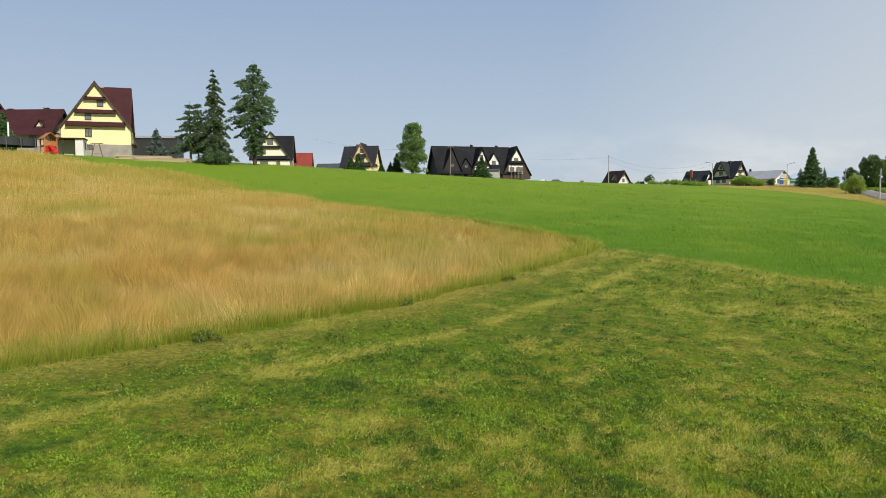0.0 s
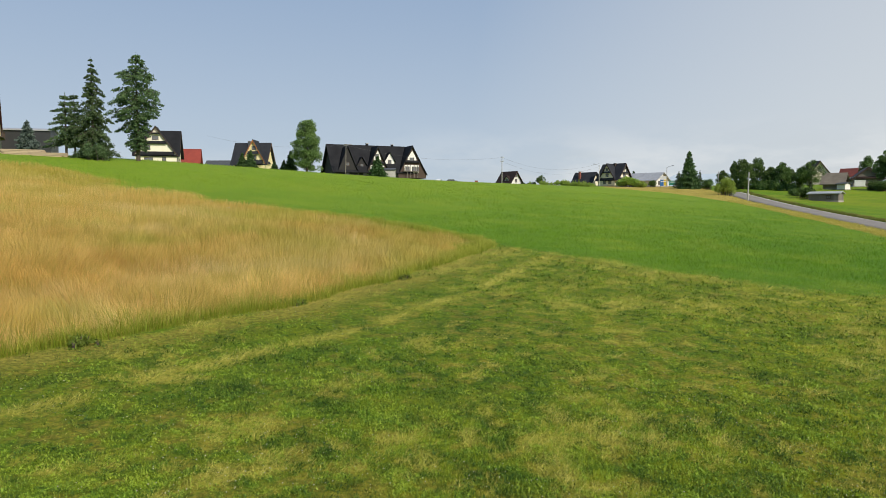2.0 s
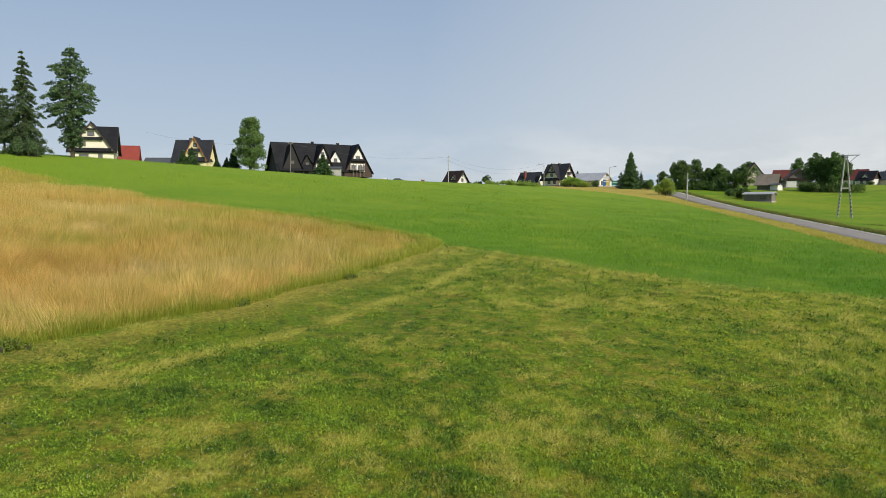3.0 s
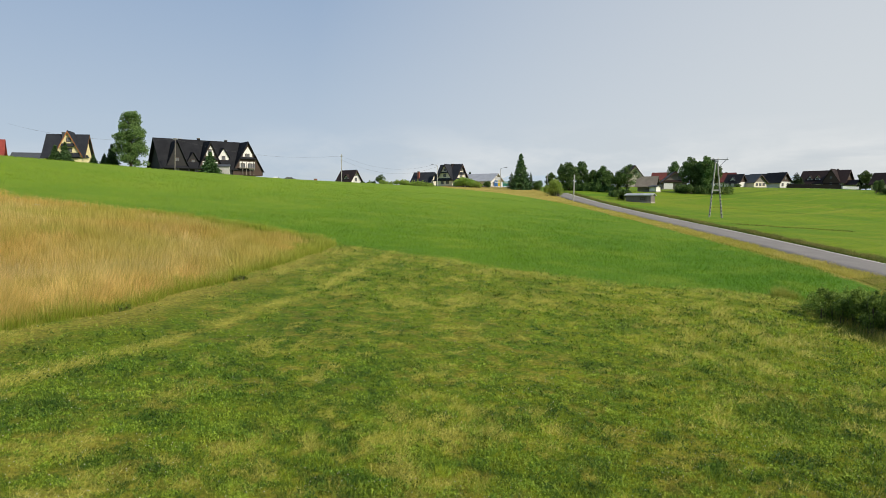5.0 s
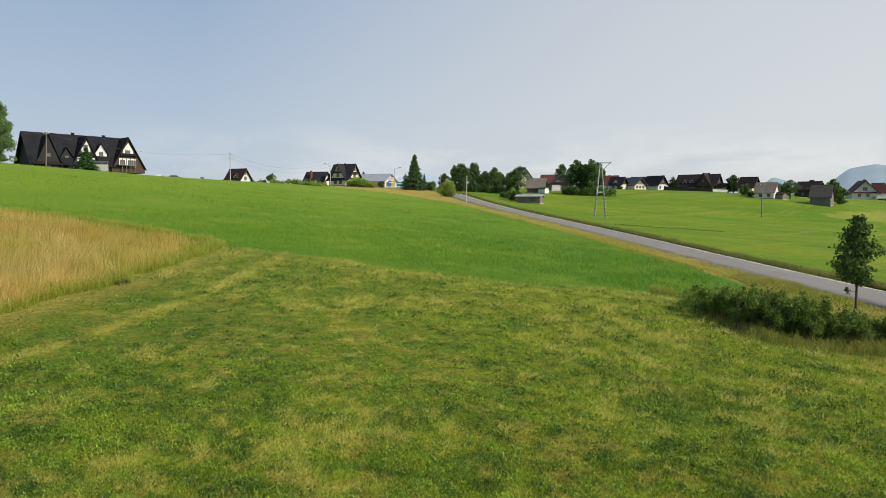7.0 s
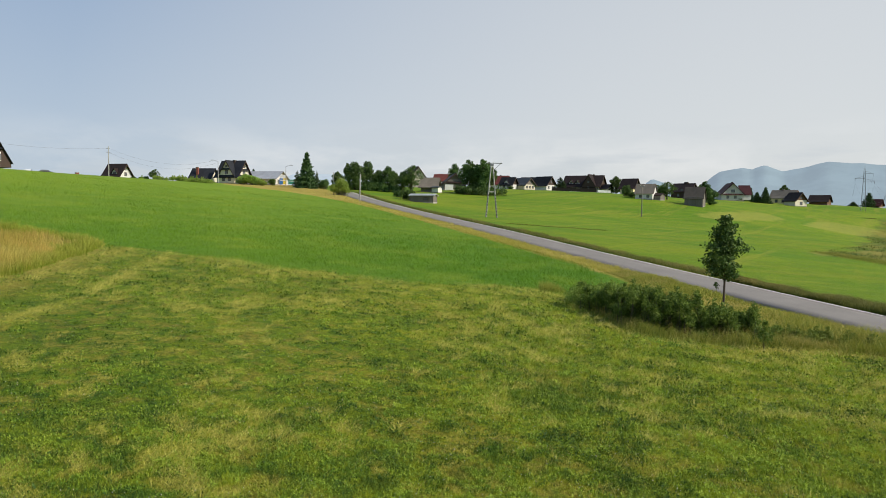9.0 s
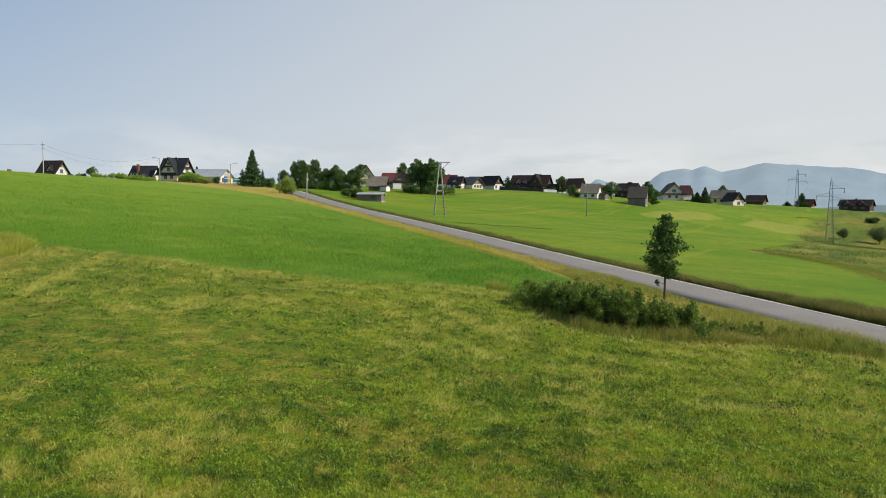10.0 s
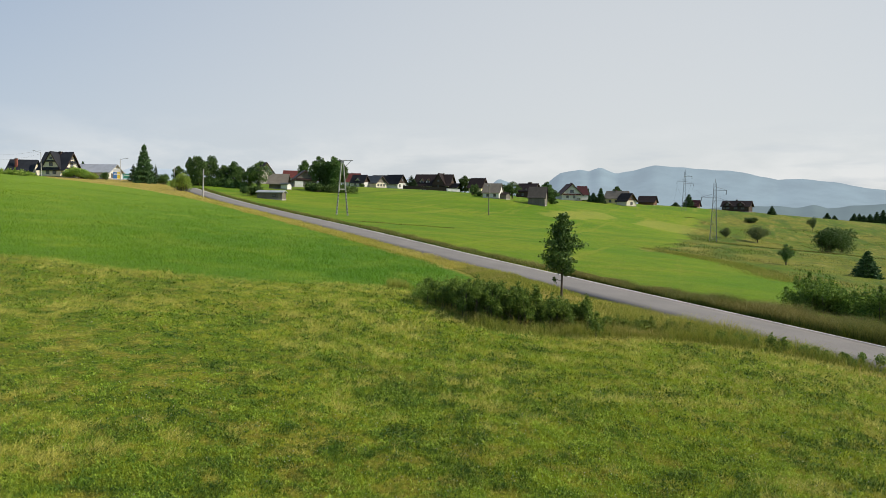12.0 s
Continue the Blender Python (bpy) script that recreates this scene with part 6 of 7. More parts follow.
def a_frame(bearing, dist, h):
    x, y, z = spot(bearing, dist)
    ob = thing("twin_leg_pole", x, y, z, bearing + 12, "concrete A-shaped power pole with a steel crossarm", "pole")
    for s in (-1, 1):
        leg = part("leg", rod((s * 1.12, 0, -0.6), (s * 0.16, 0, h - 0.4), 0.17, 0.11, 6), CONCRETE, ob, "tapered concrete leg")
        for i in range(7):  # solid dark blocks stand for the shade in slots of the lower leg
            zz = 0.5 + i * 0.62
            u = (zz + 0.6) / (h + 0.2)
            cx = s * (1.12 - 0.96 * u)
            part("slot", box(cx - 0.085, cx + 0.085, -0.185, 0.185, zz - 0.14, zz + 0.14), DARK_PAINT, leg, "dark block painted as a shaded slot")
    part("tie", box(-0.62, 0.62, -0.07, 0.07, h * 0.46, h * 0.46 + 0.2), CONCRETE, ob)
    part("cap", box(-0.3, 0.3, -0.14, 0.14, h - 0.55, h - 0.2), STEEL, ob)
    part("crossarm", box(-0.9, 2.0, -0.07, 0.07, h - 0.12, h + 0.02), STEEL, ob)
    part("brace", rod((0.25, 0, h - 1.5), (1.7, 0, h - 0.1), 0.05), STEEL, ob)
    for px in (-0.8, 0.35, 1.9):
        part("insulator", rod((px, 0, h), (px, 0, h + 0.3), 0.06, 0.04), WHITE_PAINT, ob)


def pylon(bearing, dist, h, turn, foot):
    x, y, z = spot(bearing, dist)
    ob = thing("lattice_pylon", x, y, z, bearing + turn, "grey steel lattice pylon with three crossarms", "pylon", "high-voltage pylons")
    half = lambda u: foot * (1 - u) ** 1.3 * 0.9 + 0.32
    levels = 11
    for sx in (-1, 1):
        for sy in (-1, 1):
            bm = bmesh.new()
            for i in range(levels):
                u, v = i / levels, (i + 1) / levels
                add_rod(bm, (sx * half(u), sy * half(u), h * u - (0.5 if i == 0 else 0)), (sx * half(v), sy * half(v), h * v), 0.065, 0.065, 4)
            part("leg", bm, STEEL, ob)
    for i in range(levels):
        u, v = i / levels, (i + 1) / levels
        bm = bmesh.new()
        for s in (-1, 1):
            for a, b in (((-1, s), (1, s)), ((1, s), (-1, s)), ((s, -1), (s, 1)), ((s, 1), (s, -1))):
                add_rod(bm, (a[0] * half(u), a[1] * half(u), h * u), (b[0] * half(v), b[1] * half(v), h * v), 0.022, 0.022, 3)
        part("lattice", bm, STEEL, ob)
    for zz, a, b in ((0.88, -0.4, 3.2), (0.76, -3.6, 0.4), (0.70, -0.4, 3.9)):
        bm = bmesh.new()
        add_rod(bm, (a, 0, h * zz), (b, 0, h * zz), 0.055, 0.055, 4)
        tip = a if abs(a) > abs(b) else b
        add_rod(bm, (0, 0, h * zz + 1.1), (tip, 0, h * zz), 0.035, 0.035, 4)
        part("crossarm", bm, STEEL, ob)
        part("insulator", rod((tip, 0, h * zz), (tip, 0, h * zz - 1.2), 0.08, 0.08), GLASS, ob)
    part("peak", rod((0, 0, h), (0, 0, h + 1.2), 0.1, 0.04), STEEL, ob)


def wire(a, b, sag, name="power_wire", r=0.018):
    bm = bmesh.new()
    a, b = Vector(a), Vector(b)
    last = a
    for i in range(1, 17):
        u = i / 16
        p = a.lerp(b, u) - Vector((0, 0, sag * 4 * u * (1 - u)))
        add_rod(bm, last, p, r, r, 3)
        last = p
    me = bpy.data.meshes.new(name)
    bm.to_mesh(me)
    bm.free()
    me.materials.append(WIRE)
    return tagged(new(name, me), "thin dark overhead power wire between poles", "wire", "overhead wires")


def head(bearing, dist, h):
    x, y, z = spot(bearing, dist)
    return Vector((x, y, z + h))


wood_pole(-0.59, 217, 9.6, GREY_WOOD, "grey wooden power pole before the black chalet", ((9.2, 0.7),), 1.6)
wood_pole(-12.99, 232, 8.8, CONCRETE, "pale power pole on the crest", ((8.2, 0.5), (7.0, 0.5)))
wood_pole(-31.29, 160, 5.9, CONCRETE, "pale concrete pole beside the lane", (), 1.4)
wood_pole(-53.40, 203, 8.7, GREY_WOOD, "thin grey pole in the green field", ((8.4, 0.5),))
wood_pole(-29.25, 235, 5.2, CONCRETE, "pale pole among the bushes")
street_lamp(-20.55, 252, 7.2, -20.55)
street_lamp(-25.58, 240, 6.5, 150)
a_frame(-41.78, 138, 10.4)
pylon(-70.44, 224, 17.0, 4, 0.75)
pylon(-68.28, 365, 18.6, 4, 0.8)
pylon(-67.59, 600, 18.0, 4, 0.8)
P1, P2 = head(-0.59, 217, 9.3), head(-12.99, 232, 8.3)
wire(P1, P2, 2.2)
wire(P2, head(-20.55, 252, 7.8), 3.0)
wire(P1, head(10.00, 250, 12), 2.0)
wire(P2 + Vector((0, 0, -1.2)), head(-20.55, 252, 6.8), 3.4)
PY = [head(-70.44, 224, 0), head(-68.28, 365, 0), head(-67.59, 600, 0)]
for dx, hh in ((3.2, 14.0), (-3.6, 12.0), (3.9, 10.9)):
    for a, b in zip(PY, PY[1:]):
        wire(a + Vector((dx * 0.35, dx * -0.9, hh)), b + Vector((dx * 0.35, dx * -0.9, hh)), 4.0)


def board_sign(bearing, dist, w, h, z0, mats, label):
    x, y, z = spot(bearing, dist)
    ob = thing("board_sign", x, y, z, bearing, label, "sign")
    for s in (-1, 1):
        part("post", box(s * w * 0.42 - 0.06, s * w * 0.42 + 0.06, 0.05, 0.17, -0.5, z0 + h), STEEL, ob)
    n = len(mats)
    for i, m in enumerate(mats):
        part("panel", box(-w / 2 + w * i / n + 0.02, -w / 2 + w * (i + 1) / n - 0.02, -0.05, 0.05, z0, z0 + h), m, ob, "coloured sign panel")
    part("text_bar", box(-w * 0.4, w * 0.4, -0.07, -0.05, z0 + h * 0.62, z0 + h * 0.76), WHITE_PAINT, ob)


board_sign(-25.36, 246, 2.3, 2.0, 0.5, (SIGN_BLUE, SIGN_YELLOW), "blue and yellow advertising board by the crossroads")
board_sign(-25.36, 248, 2.1, 1.0, 2.6, (WHITE_PAINT,), "white board above the advertising board")
board_sign(-26.04, 244, 2.4, 1.5, 0.7, (SIGN_GREEN,), "green information board by the crossroads")


def board_fence(b0, d0, b1, d1, h, mat, label):
    x0, y0, _ = spot(b0, d0)
    x1, y1, _ = spot(b1, d1)
    n = max(4, int(math.hypot(x1 - x0, y1 - y0) / 2.0))
    ob = thing("fence", x0, y0, 0, 0, label, "fence")
    for i in range(n):
        u, v = i / n, (i + 1) / n
        xa, ya, xb, yb = x0 + (x1 - x0) * u, y0 + (y1 - y0) * u, x0 + (x1 - x0) * v, y0 + (y1 - y0) * v
        m = pose(xa - x0, ya - y0, float(land(xa, ya)), 0, 0, math.degrees(math.atan2(yb - ya, xb - xa)))
        seg = math.hypot(xb - xa, yb - ya)
        part("post", box(-0.07, 0.07, -0.07, 0.07, -0.5, h), mat, ob, "", m)
        part("panel", box(0.07, seg - 0.07, -0.03, 0.03, 0.1, h - 0.08), mat, ob, "", m)


board_fence(-46.55, 345, -49.98, 336, 1.7, DARK_WOOD, "dark board fence before the big chalet")
board_fence(-50.07, 330, -51.06, 332, 1.3, WHITE_PAINT, "white garden wall below the chalet")


def parked_car(bearing, dist, turn, paint, label):
    x, y, z = spot(bearing, dist)
    ob = thing("parked_car", x, y, z, bearing + turn, label, "car", "parked cars")
    part("body", prism([(-2.1, 0.35), (2.1, 0.35), (2.1, 0.85), (1.2, 0.95), (0.7, 1.42), (-1.2, 1.45), (-1.9, 0.95), (-2.1, 0.9)], -0.85, 0.85), paint, ob)
    part("glazing", prism([(1.08, 0.97), (0.66, 1.36), (-1.14, 1.39), (-1.7, 0.97)], -0.87, 0.87), GLASS, ob, "dark car windows")
    for sx in (-1.3, 1.3):
        for sy in (-0.8, 0.8):
            part("wheel", rod((sx, sy - 0.1, 0.32), (sx, sy + 0.1, 0.32), 0.32, 0.32, 12), DARK_PAINT, ob, "black tyre")


parked_car(-8.99, 268, 5, DARK_PAINT, "dark parked car on the crest")
parked_car(-7.98, 272, 80, CAR_PAINT, "pale parked car on the crest")
parked_car(-27.14, 232, 60, CAR_PAINT, "pale parked car beside the lane")

# ---- trees and bushes ----
def larch_reach(u):
    """A bare foot, a narrow skirt, then a broad uneven head."""
    for a, b, r0, r1 in ((0.0, 0.12, 0.22, 0.36), (0.12, 0.32, 0.38, 0.50), (0.32, 0.44, 0.60, 1.0), (0.44, 1.1, 1.0, 1.05)):
        if u < b:
            return (r0 + (r1 - r0) * max(u - a, 0) / (b - a)) * (0.78 + 0.36 * math.sin(u * 17 + 1) ** 2)
    return 1.0


put(conifer("larch", 15.6, 5.2, 1.9, LARCH, "tall larch with a broad ragged crown", 11, levels=29, per=7, spray=0.125, dense=13, ragged=0.55, droop=0.45, power=0.62, fill=11, split=larch_reach), 14.60, 113, 20)
T_SPRUCE = put(conifer("spruce", 14.1, 2.7, 1.2, LARCH, "tall slender spruce with drooping boughs", 12, levels=27, per=6, spray=0.12, dense=12, ragged=0.6, droop=0.75, power=0.72, fill=11), 17.55, 112, 0)
T_YOUNG = put(conifer("young_larch", 9.0, 2.5, 1.9, LARCH, "young larch with a bare lower trunk by the shed", 15, levels=17, per=5, spray=0.115, dense=10, ragged=0.6, droop=0.3, power=0.6, fill=9), 19.26, 115, 0)
again(T_YOUNG, 18.70, 117, 130, 0.9, 1.03, "young larch standing close to the spruce")
put(shrub("dark_shrub", round_bush(1.9, 3.2, 36, 14), LARCH, "dark shrub at the foot of the spruce", 36, leaf=0.13, count=5000), 17.47, 109, 0, 0.8, 0.85)
put(conifer("blue_spruce", 4.9, 2.0, 0.3, BLUE_SPRUCE, "blue-grey spruce beside the timber stacks", 13, fill=4, levels=20, per=8, spray=0.14, dense=9, ragged=0.25, droop=0.2, power=0.9), 21.63, 122, 0)
T_DARK = put(conifer("dark_spruce", 6.0, 1.9, 0.3, SPRUCE, "dark green garden spruce by the post", 14, fill=3, levels=20, per=8, spray=0.2, dense=8, ragged=0.3, droop=0.3, power=0.9), 31.28, 136, 0)
again(T_DARK, 6.64, 205, 40, 1.1, 0.95, "dark green spruce before the yellow chalet")
again(T_DARK, 7.26, 206, 90, 1.0, 0.8, "dark spruce before the yellow chalet")
again(T_DARK, 3.64, 192, 10, 1.0, 0.93, "dark spruce beside the tall linden")
again(T_DARK, 4.14, 196, 50, 0.7, 0.55, "small spruce beside the linden")
again(T_DARK, 4.86, 200, 90, 0.7, 0.5, "small spruce by the yellow chalet")
again(T_DARK, -3.11, 212, 20, 1.55, 1.05, "dark conifer before the black chalet")
put(broadleaf("linden", 13.9, 4.15, 0.3, LINDEN, "tall linden with a dense flowering crown", 21, skirt=1.0, lumps=170, lump=0.72, leaf=0.19, count=22000, egg=0.25, column=0.98), 2.39, 187, 0)
T_GROVE = put(broadleaf("grove_tree", 9.4, 3.5, 0.5, GROVE, "dark broadleaved tree beside the lane", 22, skirt=1.0, lumps=90, leaf=0.2, count=9500, lump=0.8, egg=0.4), -30.93, 232, 0)
T_TALL = put(broadleaf("poplar", 12.0, 3.4, 0.4, GROVE, "tall dark tree among the farm buildings", 23, skirt=0.9, lumps=70, leaf=0.22, count=12000, egg=0.45), -41.11, 236, 0)
T_SPARSE = put(broadleaf("birch", 9.0, 3.6, 1.0, GROVE, "loose-crowned tree beside the old barn", 24, lumps=40, leaf=0.18, count=6500, open_=0.4), -35.40, 222, 0)
T_APPLE = put(broadleaf("pasture_tree", 5.4, 4.6, 1.3, WILLOW, "low spreading willow in the rough pasture", 25, lumps=34, leaf=0.16, count=6500, egg=0.75, open_=0.9), -73.49, 262, 0)
for b, d, yaw, sx, sz, lab in ((-29.57, 240, 60, 0.70, 0.62, "round-crowned tree behind the bright bush"), (-31.90, 236, 120, 0.8, 1.05, "tall dark tree in the grove"), (-32.77, 232, 200, 0.8, 0.75, "dark tree in the grove"),
                               (-33.51, 230, 250, 0.85, 0.90, "dark tree in the grove"), (-34.10, 236, 330, 0.6, 0.68, "dark tree at the end of the grove"), (-30.36, 246, 20, 0.5, 0.95, "slim dark tree in the grove"), (-51.46, 345, 20, 1.1, 0.9, "round tree beside the dark chalet"),
                               (-63.33, 405, 40, 0.9, 1.0, "round tree behind the yellow house"), (-38.84, 285, 80, 0.85, 1.1, "round tree behind the garage house")):
    again(T_GROVE, b, d, yaw, sx, sz, lab)
for b, d, yaw, sx, sz, lab in ((-39.97, 240, 80, 0.95, 0.97, "tall tree beside the garage house"), (-40.58, 238, 160, 0.8, 0.85, "tall tree among the farm buildings"), (-41.55, 240, 300, 0.8, 0.92, "tall tree beside the power pole"), (-57.90, 256, 200, 0.75, 0.68, "slim tree behind the hay barn"),
                               (-58.30, 262, 20, 0.8, 0.5, "low tree behind the hay barn")):
    again(T_TALL, b, d, yaw, sx, sz, lab)
again(T_SPARSE, -34.73, 226, 100, 0.7, 0.75, "loose-crowned tree beside the lane")
again(T_SPARSE, -55.24, 262, 50, 0.95, 0.72, "tree beside the grey barn")
again(T_SPARSE, -54.61, 270, 150, 1.0, 0.55, "low tree behind the barn")
again(T_SPARSE, -16.07, 298, 10, 0.6, 0.52, "small tree on the crest")
for b, d, yaw, sx, sz in ((-71.30, 262, 70, 0.5, 0.68), (-77.01, 330, 140, 0.5, 1.0)):
    again(T_APPLE, b, d, yaw, sx, sz, "small grey-green tree in the rough pasture")
for b, d, s, sz in ((-27.95, 232, 0.4, 0.40), (-26.45, 234, 0.6, 0.38), (-47.18, 352, 1.3, 0.50), (-47.41, 350, 1.0, 0.36)):
    again(T_SPRUCE, b, d, 30 * s, s, sz, "green spruce beside the houses")
for b, d, s, sz in ((-27.18, 226, 1.7, 1.85), (-23.15, 268, 1.05, 0.92), (-23.99, 285, 0.6, 0.75), (-60.88, 385, 1.0, 1.25), (-61.14, 388, 0.8, 1.1), (-62.09, 365, 1.5, 1.25), (-61.53, 368, 1.6, 0.8), (-68.60, 418, 1.9, 1.2), (-80.49, 112, 1.0, 0.60),
                    (-74.35, 400, 1.2, 0.75), (-67.67, 440, 1.6, 0.5), (-79.55, 440, 1.2, 0.7), (-79.86, 445, 1.2, 0.75), (-80.12, 440, 1.6, 0.6), (-80.49, 442, 1.5, 0.75), (-80.89, 438, 1.4, 1.0), (-81.25, 440, 1.6, 1.2), (-77.90, 450, 1.2, 0.6), (-78.35, 455, 1.0, 0.45),
                    (-81.84, 440, 1.4, 1.4), (-82.42, 440, 1.4, 1.2)):
    again(T_DARK, b, d, 40 * s, s, sz, "dark spruce at the edge of the fields")
B_ROUND = put(shrub("bush", round_bush(2.6, 4.0, 31, 16), GROVE, "dark rounded bush beside the lane", 31, leaf=0.2, count=4200), -28.46, 226, 80, 0.75, 0.8)
B_BRIGHT = put(shrub("bright_bush", round_bush(2.7, 4.6, 32, 18), BRIGHT_LEAF, "bright green rounded bush by the lane", 32, leaf=0.17, count=6500), -29.72, 186, 0)
for b, d, yaw, sx, sz in ((-24.50, 246, 10, 0.5, 0.6), (-34.89, 190, 20, 0.95, 0.7), (-34.39, 200, 60, 0.8, 0.5),
                          (-52.14, 262, 20, 0.7, 1.1), (-52.68, 260, 90, 0.6, 0.5), (-72.96, 335, 30, 1.2, 0.6), (-60.23, 374, 80, 0.8, 0.5), (-39.71, 232, 80, 0.9, 0.8), (-39.18, 236, 80, 0.7, 0.6),
                          (-14.61, 300, 0, 0.45, 0.4), (-15.11, 300, 40, 0.45, 0.42), (-15.49, 300, 90, 0.4, 0.5), (-43.24, 345, 0, 0.6, 0.4), (-59.35, 378, 10, 0.7, 0.4)):
    again(B_ROUND, b, d, yaw, sx, sz, "dark green bush among the houses and fields")
again(B_BRIGHT, -22.19, 240, 60, 0.95, 0.72, "bright green bush on the roadside bank")
again(B_BRIGHT, -23.04, 236, 300, 1.0, 0.8, "broad green bush on the roadside bank")
again(B_BRIGHT, -23.84, 232, 200, 0.7, 0.5, "low bright bush on the roadside bank")
again(T_SPARSE, -75.45, 118.6, 80, 0.36, 0.36, "thin sapling in the rough pasture")
put(shrub("thicket", round_bush(5.2, 8.6, 33, 26), GROVE, "large dark thicket in the rough pasture", 33, leaf=0.26, count=11000), -78.35, 246, 0)

# the young maple on the verge
def young_maple(h, clear, radius, seed):
    """A slim stem with rising boughs, each with its own spray of leaves, so that sky shows between them."""
    g = np.random.default_rng(seed)
    tree = thing("young_maple", 0, 0, 0, 0, "young maple with a slim trunk on the verge", "tree")
    bm = bmesh.new()
    stem = [Vector((0, 0, -0.3)), Vector((0.02, 0, h * 0.25)), Vector((-0.03, 0.02, h * 0.5)), Vector((0.03, 0, h * 0.75)), Vector((0, 0, h * 0.97))]
    thick = (0.075, 0.055, 0.04, 0.025, 0.008)
    for i in range(4):
        add_rod(bm, stem[i], stem[i + 1], thick[i], thick[i + 1], 8)
    pts = []
    for i in range(44):
        u = (i + g.uniform(0, 1)) / 44
        z = clear + (h - clear - 0.15) * u
        reach = radius * (0.62 + 1.5 * u if u < 0.25 else 0.10 + 0.9 * ((1 - u) / 0.75) ** 0.8)
        ang, ln = i * 2.4 + g.uniform(-0.5, 0.5), reach * g.uniform(0.5, 1.12)
        tip = Vector((math.cos(ang) * ln, math.sin(ang) * ln, z + ln * g.uniform(0.15, 0.55)))
        add_rod(bm, (0, 0, z), tip, 0.012 + 0.008 * ln, 0.004, 4)
        m = int(26 + 120 * ln)
        f = g.uniform(0.25, 1.08, m)[:, None]
        p = np.array((0, 0, z)) * (1 - f) + np.array(tip) * f
        pts.append(p + g.normal(size=(m, 3)) * np.array((0.15, 0.15, 0.10)) * (0.6 + 0.5 * ln))
    for z, ang, ln in ((clear - 0.3, 2.6, 0.42),):
        tip = Vector((math.cos(ang) * ln, math.sin(ang) * ln, z + 0.05))
        add_rod(bm, (0, 0, z), tip, 0.01, 0.004, 4)
        pts.append(np.array(tip) + g.normal(size=(26, 3)) * 0.09)
    part("trunk", bm, BARK, tree, "slim bark-covered stem with thin boughs")
    part("crown", leaves("crown", np.concatenate(pts), 0.10, ASH_LEAF, droop=0.35, aspect=0.9, seed=seed), ASH_LEAF, tree)
    return tree


put(young_maple(4.95, 1.4, 1.22, 44), -59.45, 41.0, 0)


def hedge_line(points, seed, n, wide, tall, r0, r1):
    """Lumps strewn along a line of ground points."""
    g = np.random.default_rng(seed)
    out, ox, oy = [], points[0][0], points[0][1]
    oz = float(land(ox, oy))
    for _ in range(n):
        u = g.uniform(0, len(points) - 1.001)
        i = int(u)
        f = u - i
        px = points[i][0] * (1 - f) + points[i + 1][0] * f + g.normal() * wide
        py = points[i][1] * (1 - f) + points[i + 1][1] * f + g.normal() * wide
        tt = tall[i] * (1 - f) + tall[i + 1] * f
        r = g.uniform(r0, r1)
        out.append((px - ox, py - oy, float(land(px, py)) - oz + max(r * 0.4, tt * g.uniform(0.05, 0.85)), r))
    return out, (ox, oy, oz)


def hedge(name, points, seed, n, wide, tall, r0, r1, mat, label, leaf, count):
    shape, o = hedge_line(points, seed, n, wide, tall, r0, r1)
    g = np.random.default_rng(seed)
    c = np.array(shape)
    ob = thing(name, *o, 0, label, "bush")
    pick = g.choice(len(c), count, p=c[:, 3] ** 2 / (c[:, 3] ** 2).sum())
    d = g.normal(size=(count, 3))
    d /= np.linalg.norm(d, axis=1)[:, None]
    pts = c[pick, :3] + d * (c[pick, 3] * g.uniform(0.15, 1.1, count) ** 0.5)[:, None]
    stray = g.choice(count, count // 6)
    pts[stray] += d[stray] * (c[pick[stray], 3] * g.uniform(0.1, 0.8, len(stray)))[:, None]
    shoot = g.integers(0, len(c), len(c) // 2)
    spot_of = g.integers(0, len(shoot), count // 12)
    climb = g.uniform(0, 1, len(spot_of))
    pts[:len(spot_of)] = c[shoot[spot_of], :3] + np.stack([g.normal(0, 0.05, len(climb)), g.normal(0, 0.05, len(climb)), c[shoot[spot_of], 3] * (0.8 + 1.1 * climb)], 1)
    floor = land(pts[:, 0] + o[0], pts[:, 1] + o[1]) - o[2]
    pts[:, 2] = np.maximum(pts[:, 2], floor + 0.04)
    bm = bmesh.new()
    for q in c:
        z0 = float(land(q[0] + o[0], q[1] + o[1])) - o[2]
        for _ in range(2):
            add_rod(bm, (q[0] + g.normal() * 0.1, q[1] + g.normal() * 0.1, z0 - 0.1), (q[0] + g.normal() * 0.1, q[1] + g.normal() * 0.1, q[2]), 0.009, 0.005, 4)
    tagged(part("brushwood", bm, BARK, ob, "thin woody stems"), kind="stuff")
    part("crown", leaves("crown", pts, leaf, mat, seed=seed), mat, ob)
    return ob


hedge("roadside_bush", [(27.3, 23.8), (26.2, 21.8), (25.4, 20.2)], 57, 70, 0.45, [0.5, 1.3, 1.4], 0.16, 0.34, BUSH_LEAF, "loose olive willow bush at the end of the verge", 0.055, 13000)
hedge("roadside_bush", [(26.2, 21.4), (25.0, 19.2), (24.7, 17.6), (25.2, 16.4), (26.4, 15.4), (27.3, 15.0)], 51, 210, 0.5, [1.2, 1.75, 1.75, 1.55, 1.25, 0.85], 0.14, 0.32, BRAMBLE, "dense dark bramble bush on the verge", 0.055, 56000)
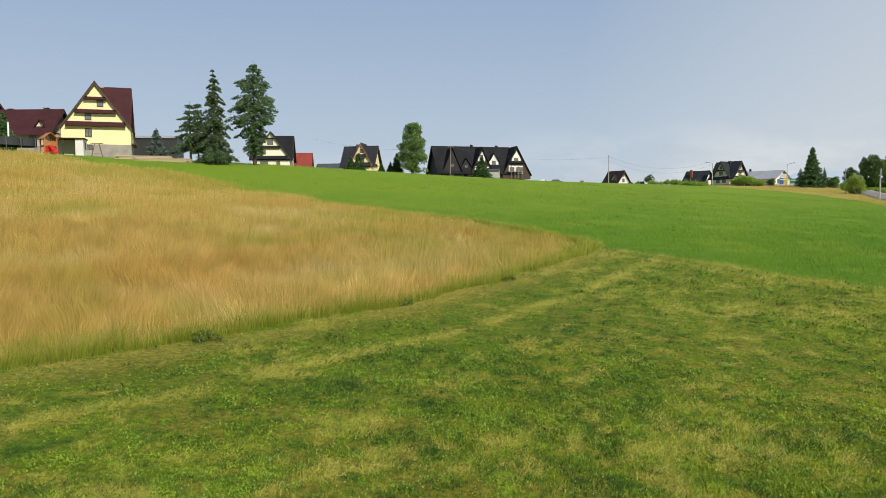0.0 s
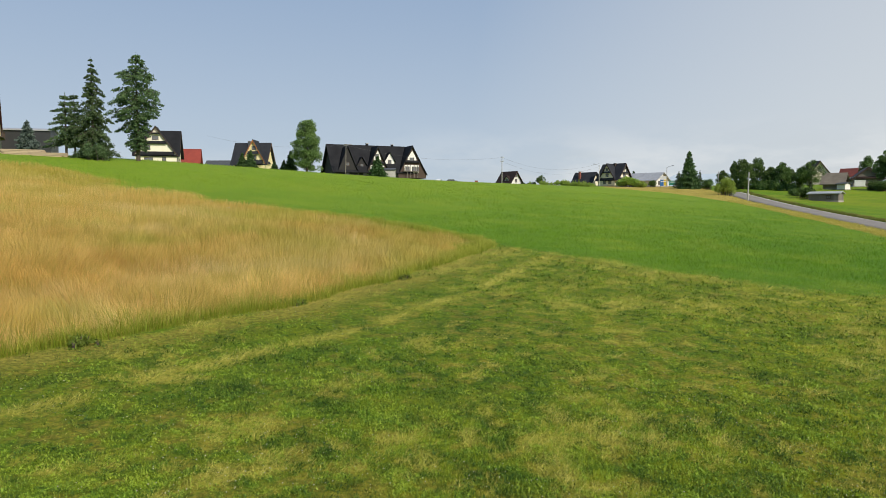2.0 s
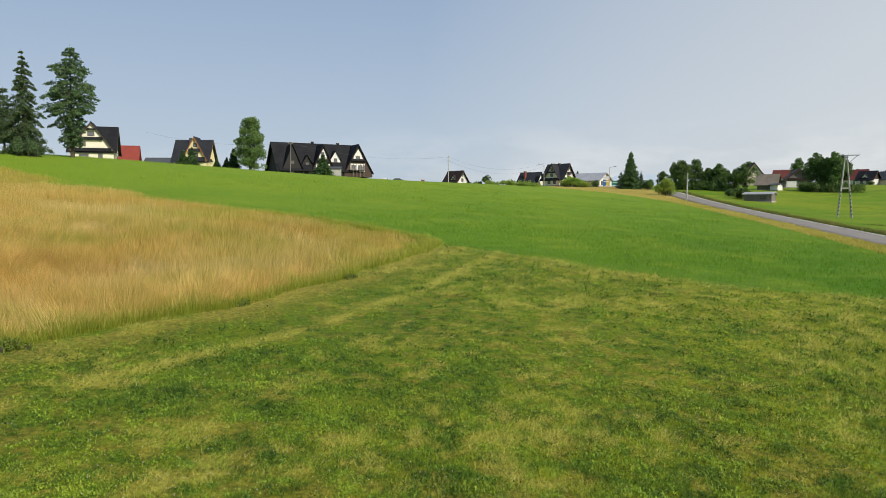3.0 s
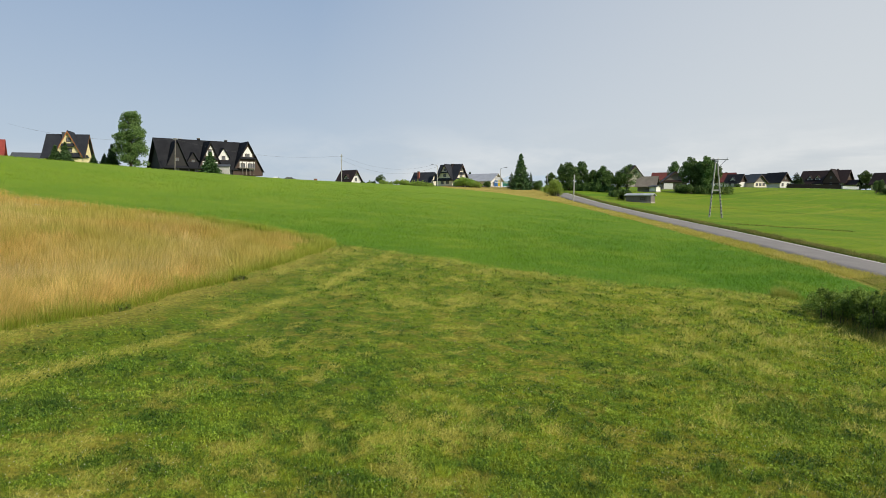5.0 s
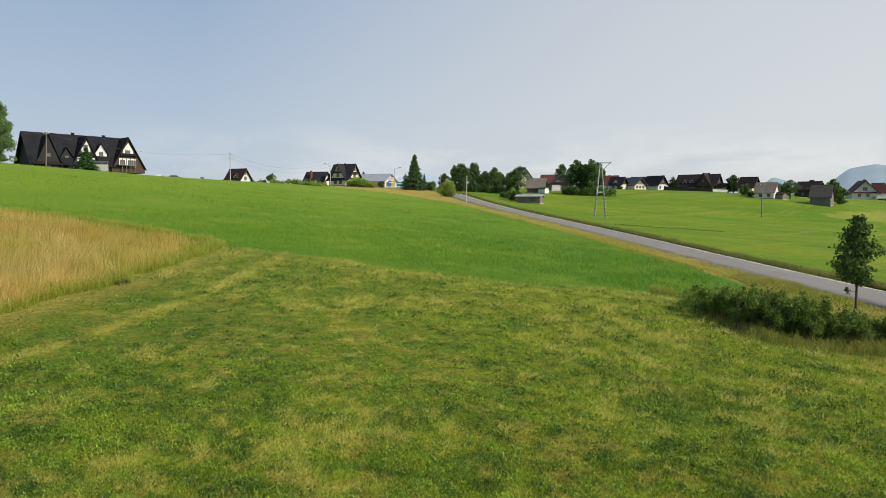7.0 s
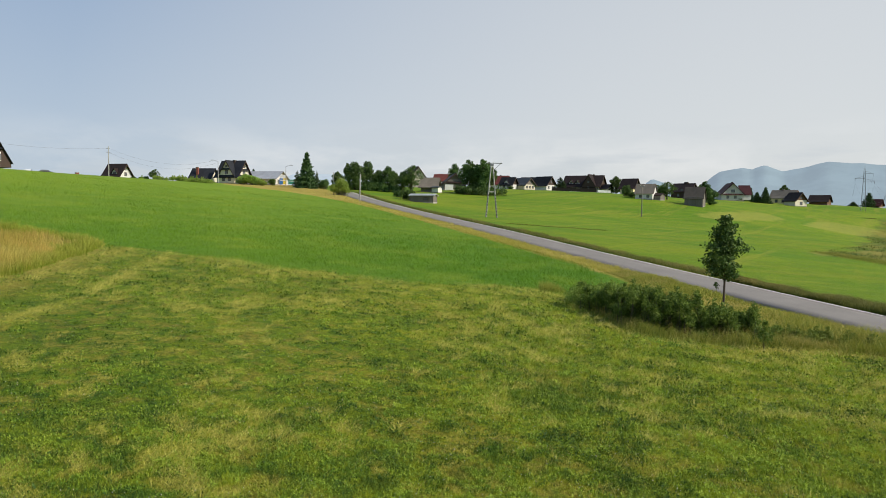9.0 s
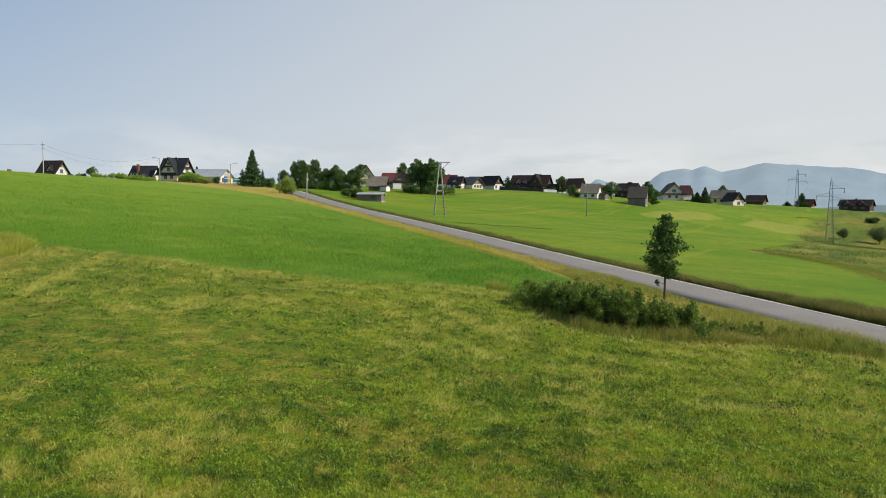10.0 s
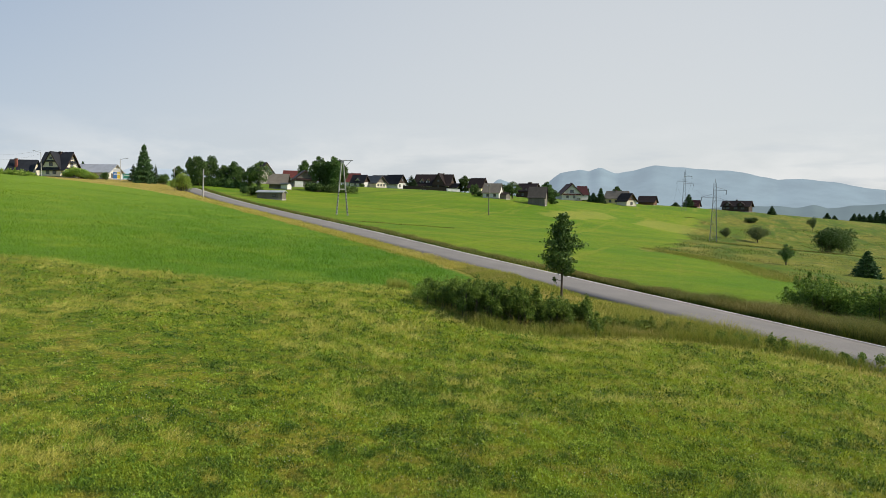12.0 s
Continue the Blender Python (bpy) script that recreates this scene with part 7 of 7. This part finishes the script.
hedge("verge_scrub", [(27.6, 14.9), (29.0, 13.9), (30.4, 13.0), (31.6, 11.9)], 52, 40, 0.4, [0.65, 0.6, 0.4, 0.3], 0.12, 0.26, BUSH_LEAF, "low scrub trailing along the verge", 0.06, 8000)
hedge("verge_scrub", [(31.2, 11.0), (32.0, 8.6), (32.6, 5.6), (33.0, 2.0)], 58, 46, 0.35, [0.35, 0.4, 0.45, 0.4], 0.10, 0.22, BRAMBLE, "dark leafy weeds along the edge of the lane", 0.05, 9000)
hedge("ditch_bush", [(51.8, 11.9), (52.0, 11.3), (52.2, 10.2), (51.8, 8.4), (51.2, 4.0), (50, -4)], 53, 230, 0.6, [1.6, 2.4, 1.2, 1.9, 2.3, 2.5], 0.28, 0.62, BRAMBLE, "large leafy bush across the lane", 0.09, 44000)

for ends, seed, label in (((-30.12, 236, -34.56, 226), 55, "dark undergrowth at the foot of the grove"), ((-39.10, 236, -42.00, 234), 56, "dark undergrowth round the farm buildings")):
    line = [spot(ends[0] + (ends[2] - ends[0]) * u / 4, ends[1] + (ends[3] - ends[1]) * u / 4)[:2] for u in range(5)]
    hedge("undergrowth", line, seed, 46, 1.4, [2.6, 2.0, 2.8, 1.8, 2.4], 0.7, 1.4, GROVE, label, 0.22, 9000)

# rank growth along the crest before the crossroads house
scrub = [spot(-16.07 + ((-20.34) - (-16.07)) * u / 6, 232 - 3 * u)[:2] for u in range(7)]
hedge("crest_scrub", scrub, 54, 60, 1.2, [0.5, 0.8, 1.0, 1.2, 1.0, 0.8, 0.5], 0.35, 0.7, BRIGHT_LEAF, "low rank scrub along the crest of the meadow", 0.2, 9000)

# weeds at the foot of the tall grass
for wx, wy, wr, wh in ((-6.1, 18.3, 0.5, 0.24), (-1.5, 23.7, 0.45, 0.24), (2.6, 29.4, 0.4, 0.2)):
    weed = shrub("weed_clump", round_bush(wr, wh, int(wr * 90), 9), BUSH_LEAF, "dark leafy weeds at the foot of the hay", int(wx * 10) + 90, leaf=0.045, count=900, category="weeds")
    weed.matrix_basis = pose(wx, wy, float(land(wx, wy)) - 0.02)

# ---- far hills and mountains, in haze ----
def far_ridge(name, dist, profile, mat, label, depth, seed, jag=2.0, low=-60.0):
    """A range: bearings and heights of its crest, folded slopes in front."""
    g = np.random.default_rng(seed)
    b = np.linspace(profile[0][0], profile[-1][0], 260)
    hgt = np.interp(-b, [-p[0] for p in profile], [p[1] for p in profile])
    n = len(b)
    rough_edge = sum(np.sin(np.linspace(0, k * 30.0, n) + g.uniform(0, 6)) / k for k in (1, 2.1, 3.7, 6.1, 9.3))
    hgt = hgt + rough_edge * jag
    fold = sum(np.sin(np.linspace(0, k * 9.0, n) + g.uniform(0, 6)) / k for k in (1, 2.3, 4.1, 7.7))
    rows = []
    for u in np.linspace(0, 1, 9):
        dd = dist - depth * (1 - u) ** 1.2 + fold * depth * 0.06 * (1 - u)
        zz = low + (hgt - low) * (u ** 1.15) + (fold * 0.02 * (hgt - low)) * math.sin(math.pi * u)
        rows.append(np.stack([-np.sin(np.radians(b)) * dd, np.cos(np.radians(b)) * dd, zz], 1))
    v = np.concatenate(rows)
    idx = np.arange(9 * n).reshape(9, n)
    quads = np.stack([idx[:-1, :-1], idx[:-1, 1:], idx[1:, 1:], idx[1:, :-1]], -1).reshape(-1, 4)
    me = mesh_of(name, v, quads, mat, None, True)
    return tagged(new(name, me), label, "mountains", kind="structure")


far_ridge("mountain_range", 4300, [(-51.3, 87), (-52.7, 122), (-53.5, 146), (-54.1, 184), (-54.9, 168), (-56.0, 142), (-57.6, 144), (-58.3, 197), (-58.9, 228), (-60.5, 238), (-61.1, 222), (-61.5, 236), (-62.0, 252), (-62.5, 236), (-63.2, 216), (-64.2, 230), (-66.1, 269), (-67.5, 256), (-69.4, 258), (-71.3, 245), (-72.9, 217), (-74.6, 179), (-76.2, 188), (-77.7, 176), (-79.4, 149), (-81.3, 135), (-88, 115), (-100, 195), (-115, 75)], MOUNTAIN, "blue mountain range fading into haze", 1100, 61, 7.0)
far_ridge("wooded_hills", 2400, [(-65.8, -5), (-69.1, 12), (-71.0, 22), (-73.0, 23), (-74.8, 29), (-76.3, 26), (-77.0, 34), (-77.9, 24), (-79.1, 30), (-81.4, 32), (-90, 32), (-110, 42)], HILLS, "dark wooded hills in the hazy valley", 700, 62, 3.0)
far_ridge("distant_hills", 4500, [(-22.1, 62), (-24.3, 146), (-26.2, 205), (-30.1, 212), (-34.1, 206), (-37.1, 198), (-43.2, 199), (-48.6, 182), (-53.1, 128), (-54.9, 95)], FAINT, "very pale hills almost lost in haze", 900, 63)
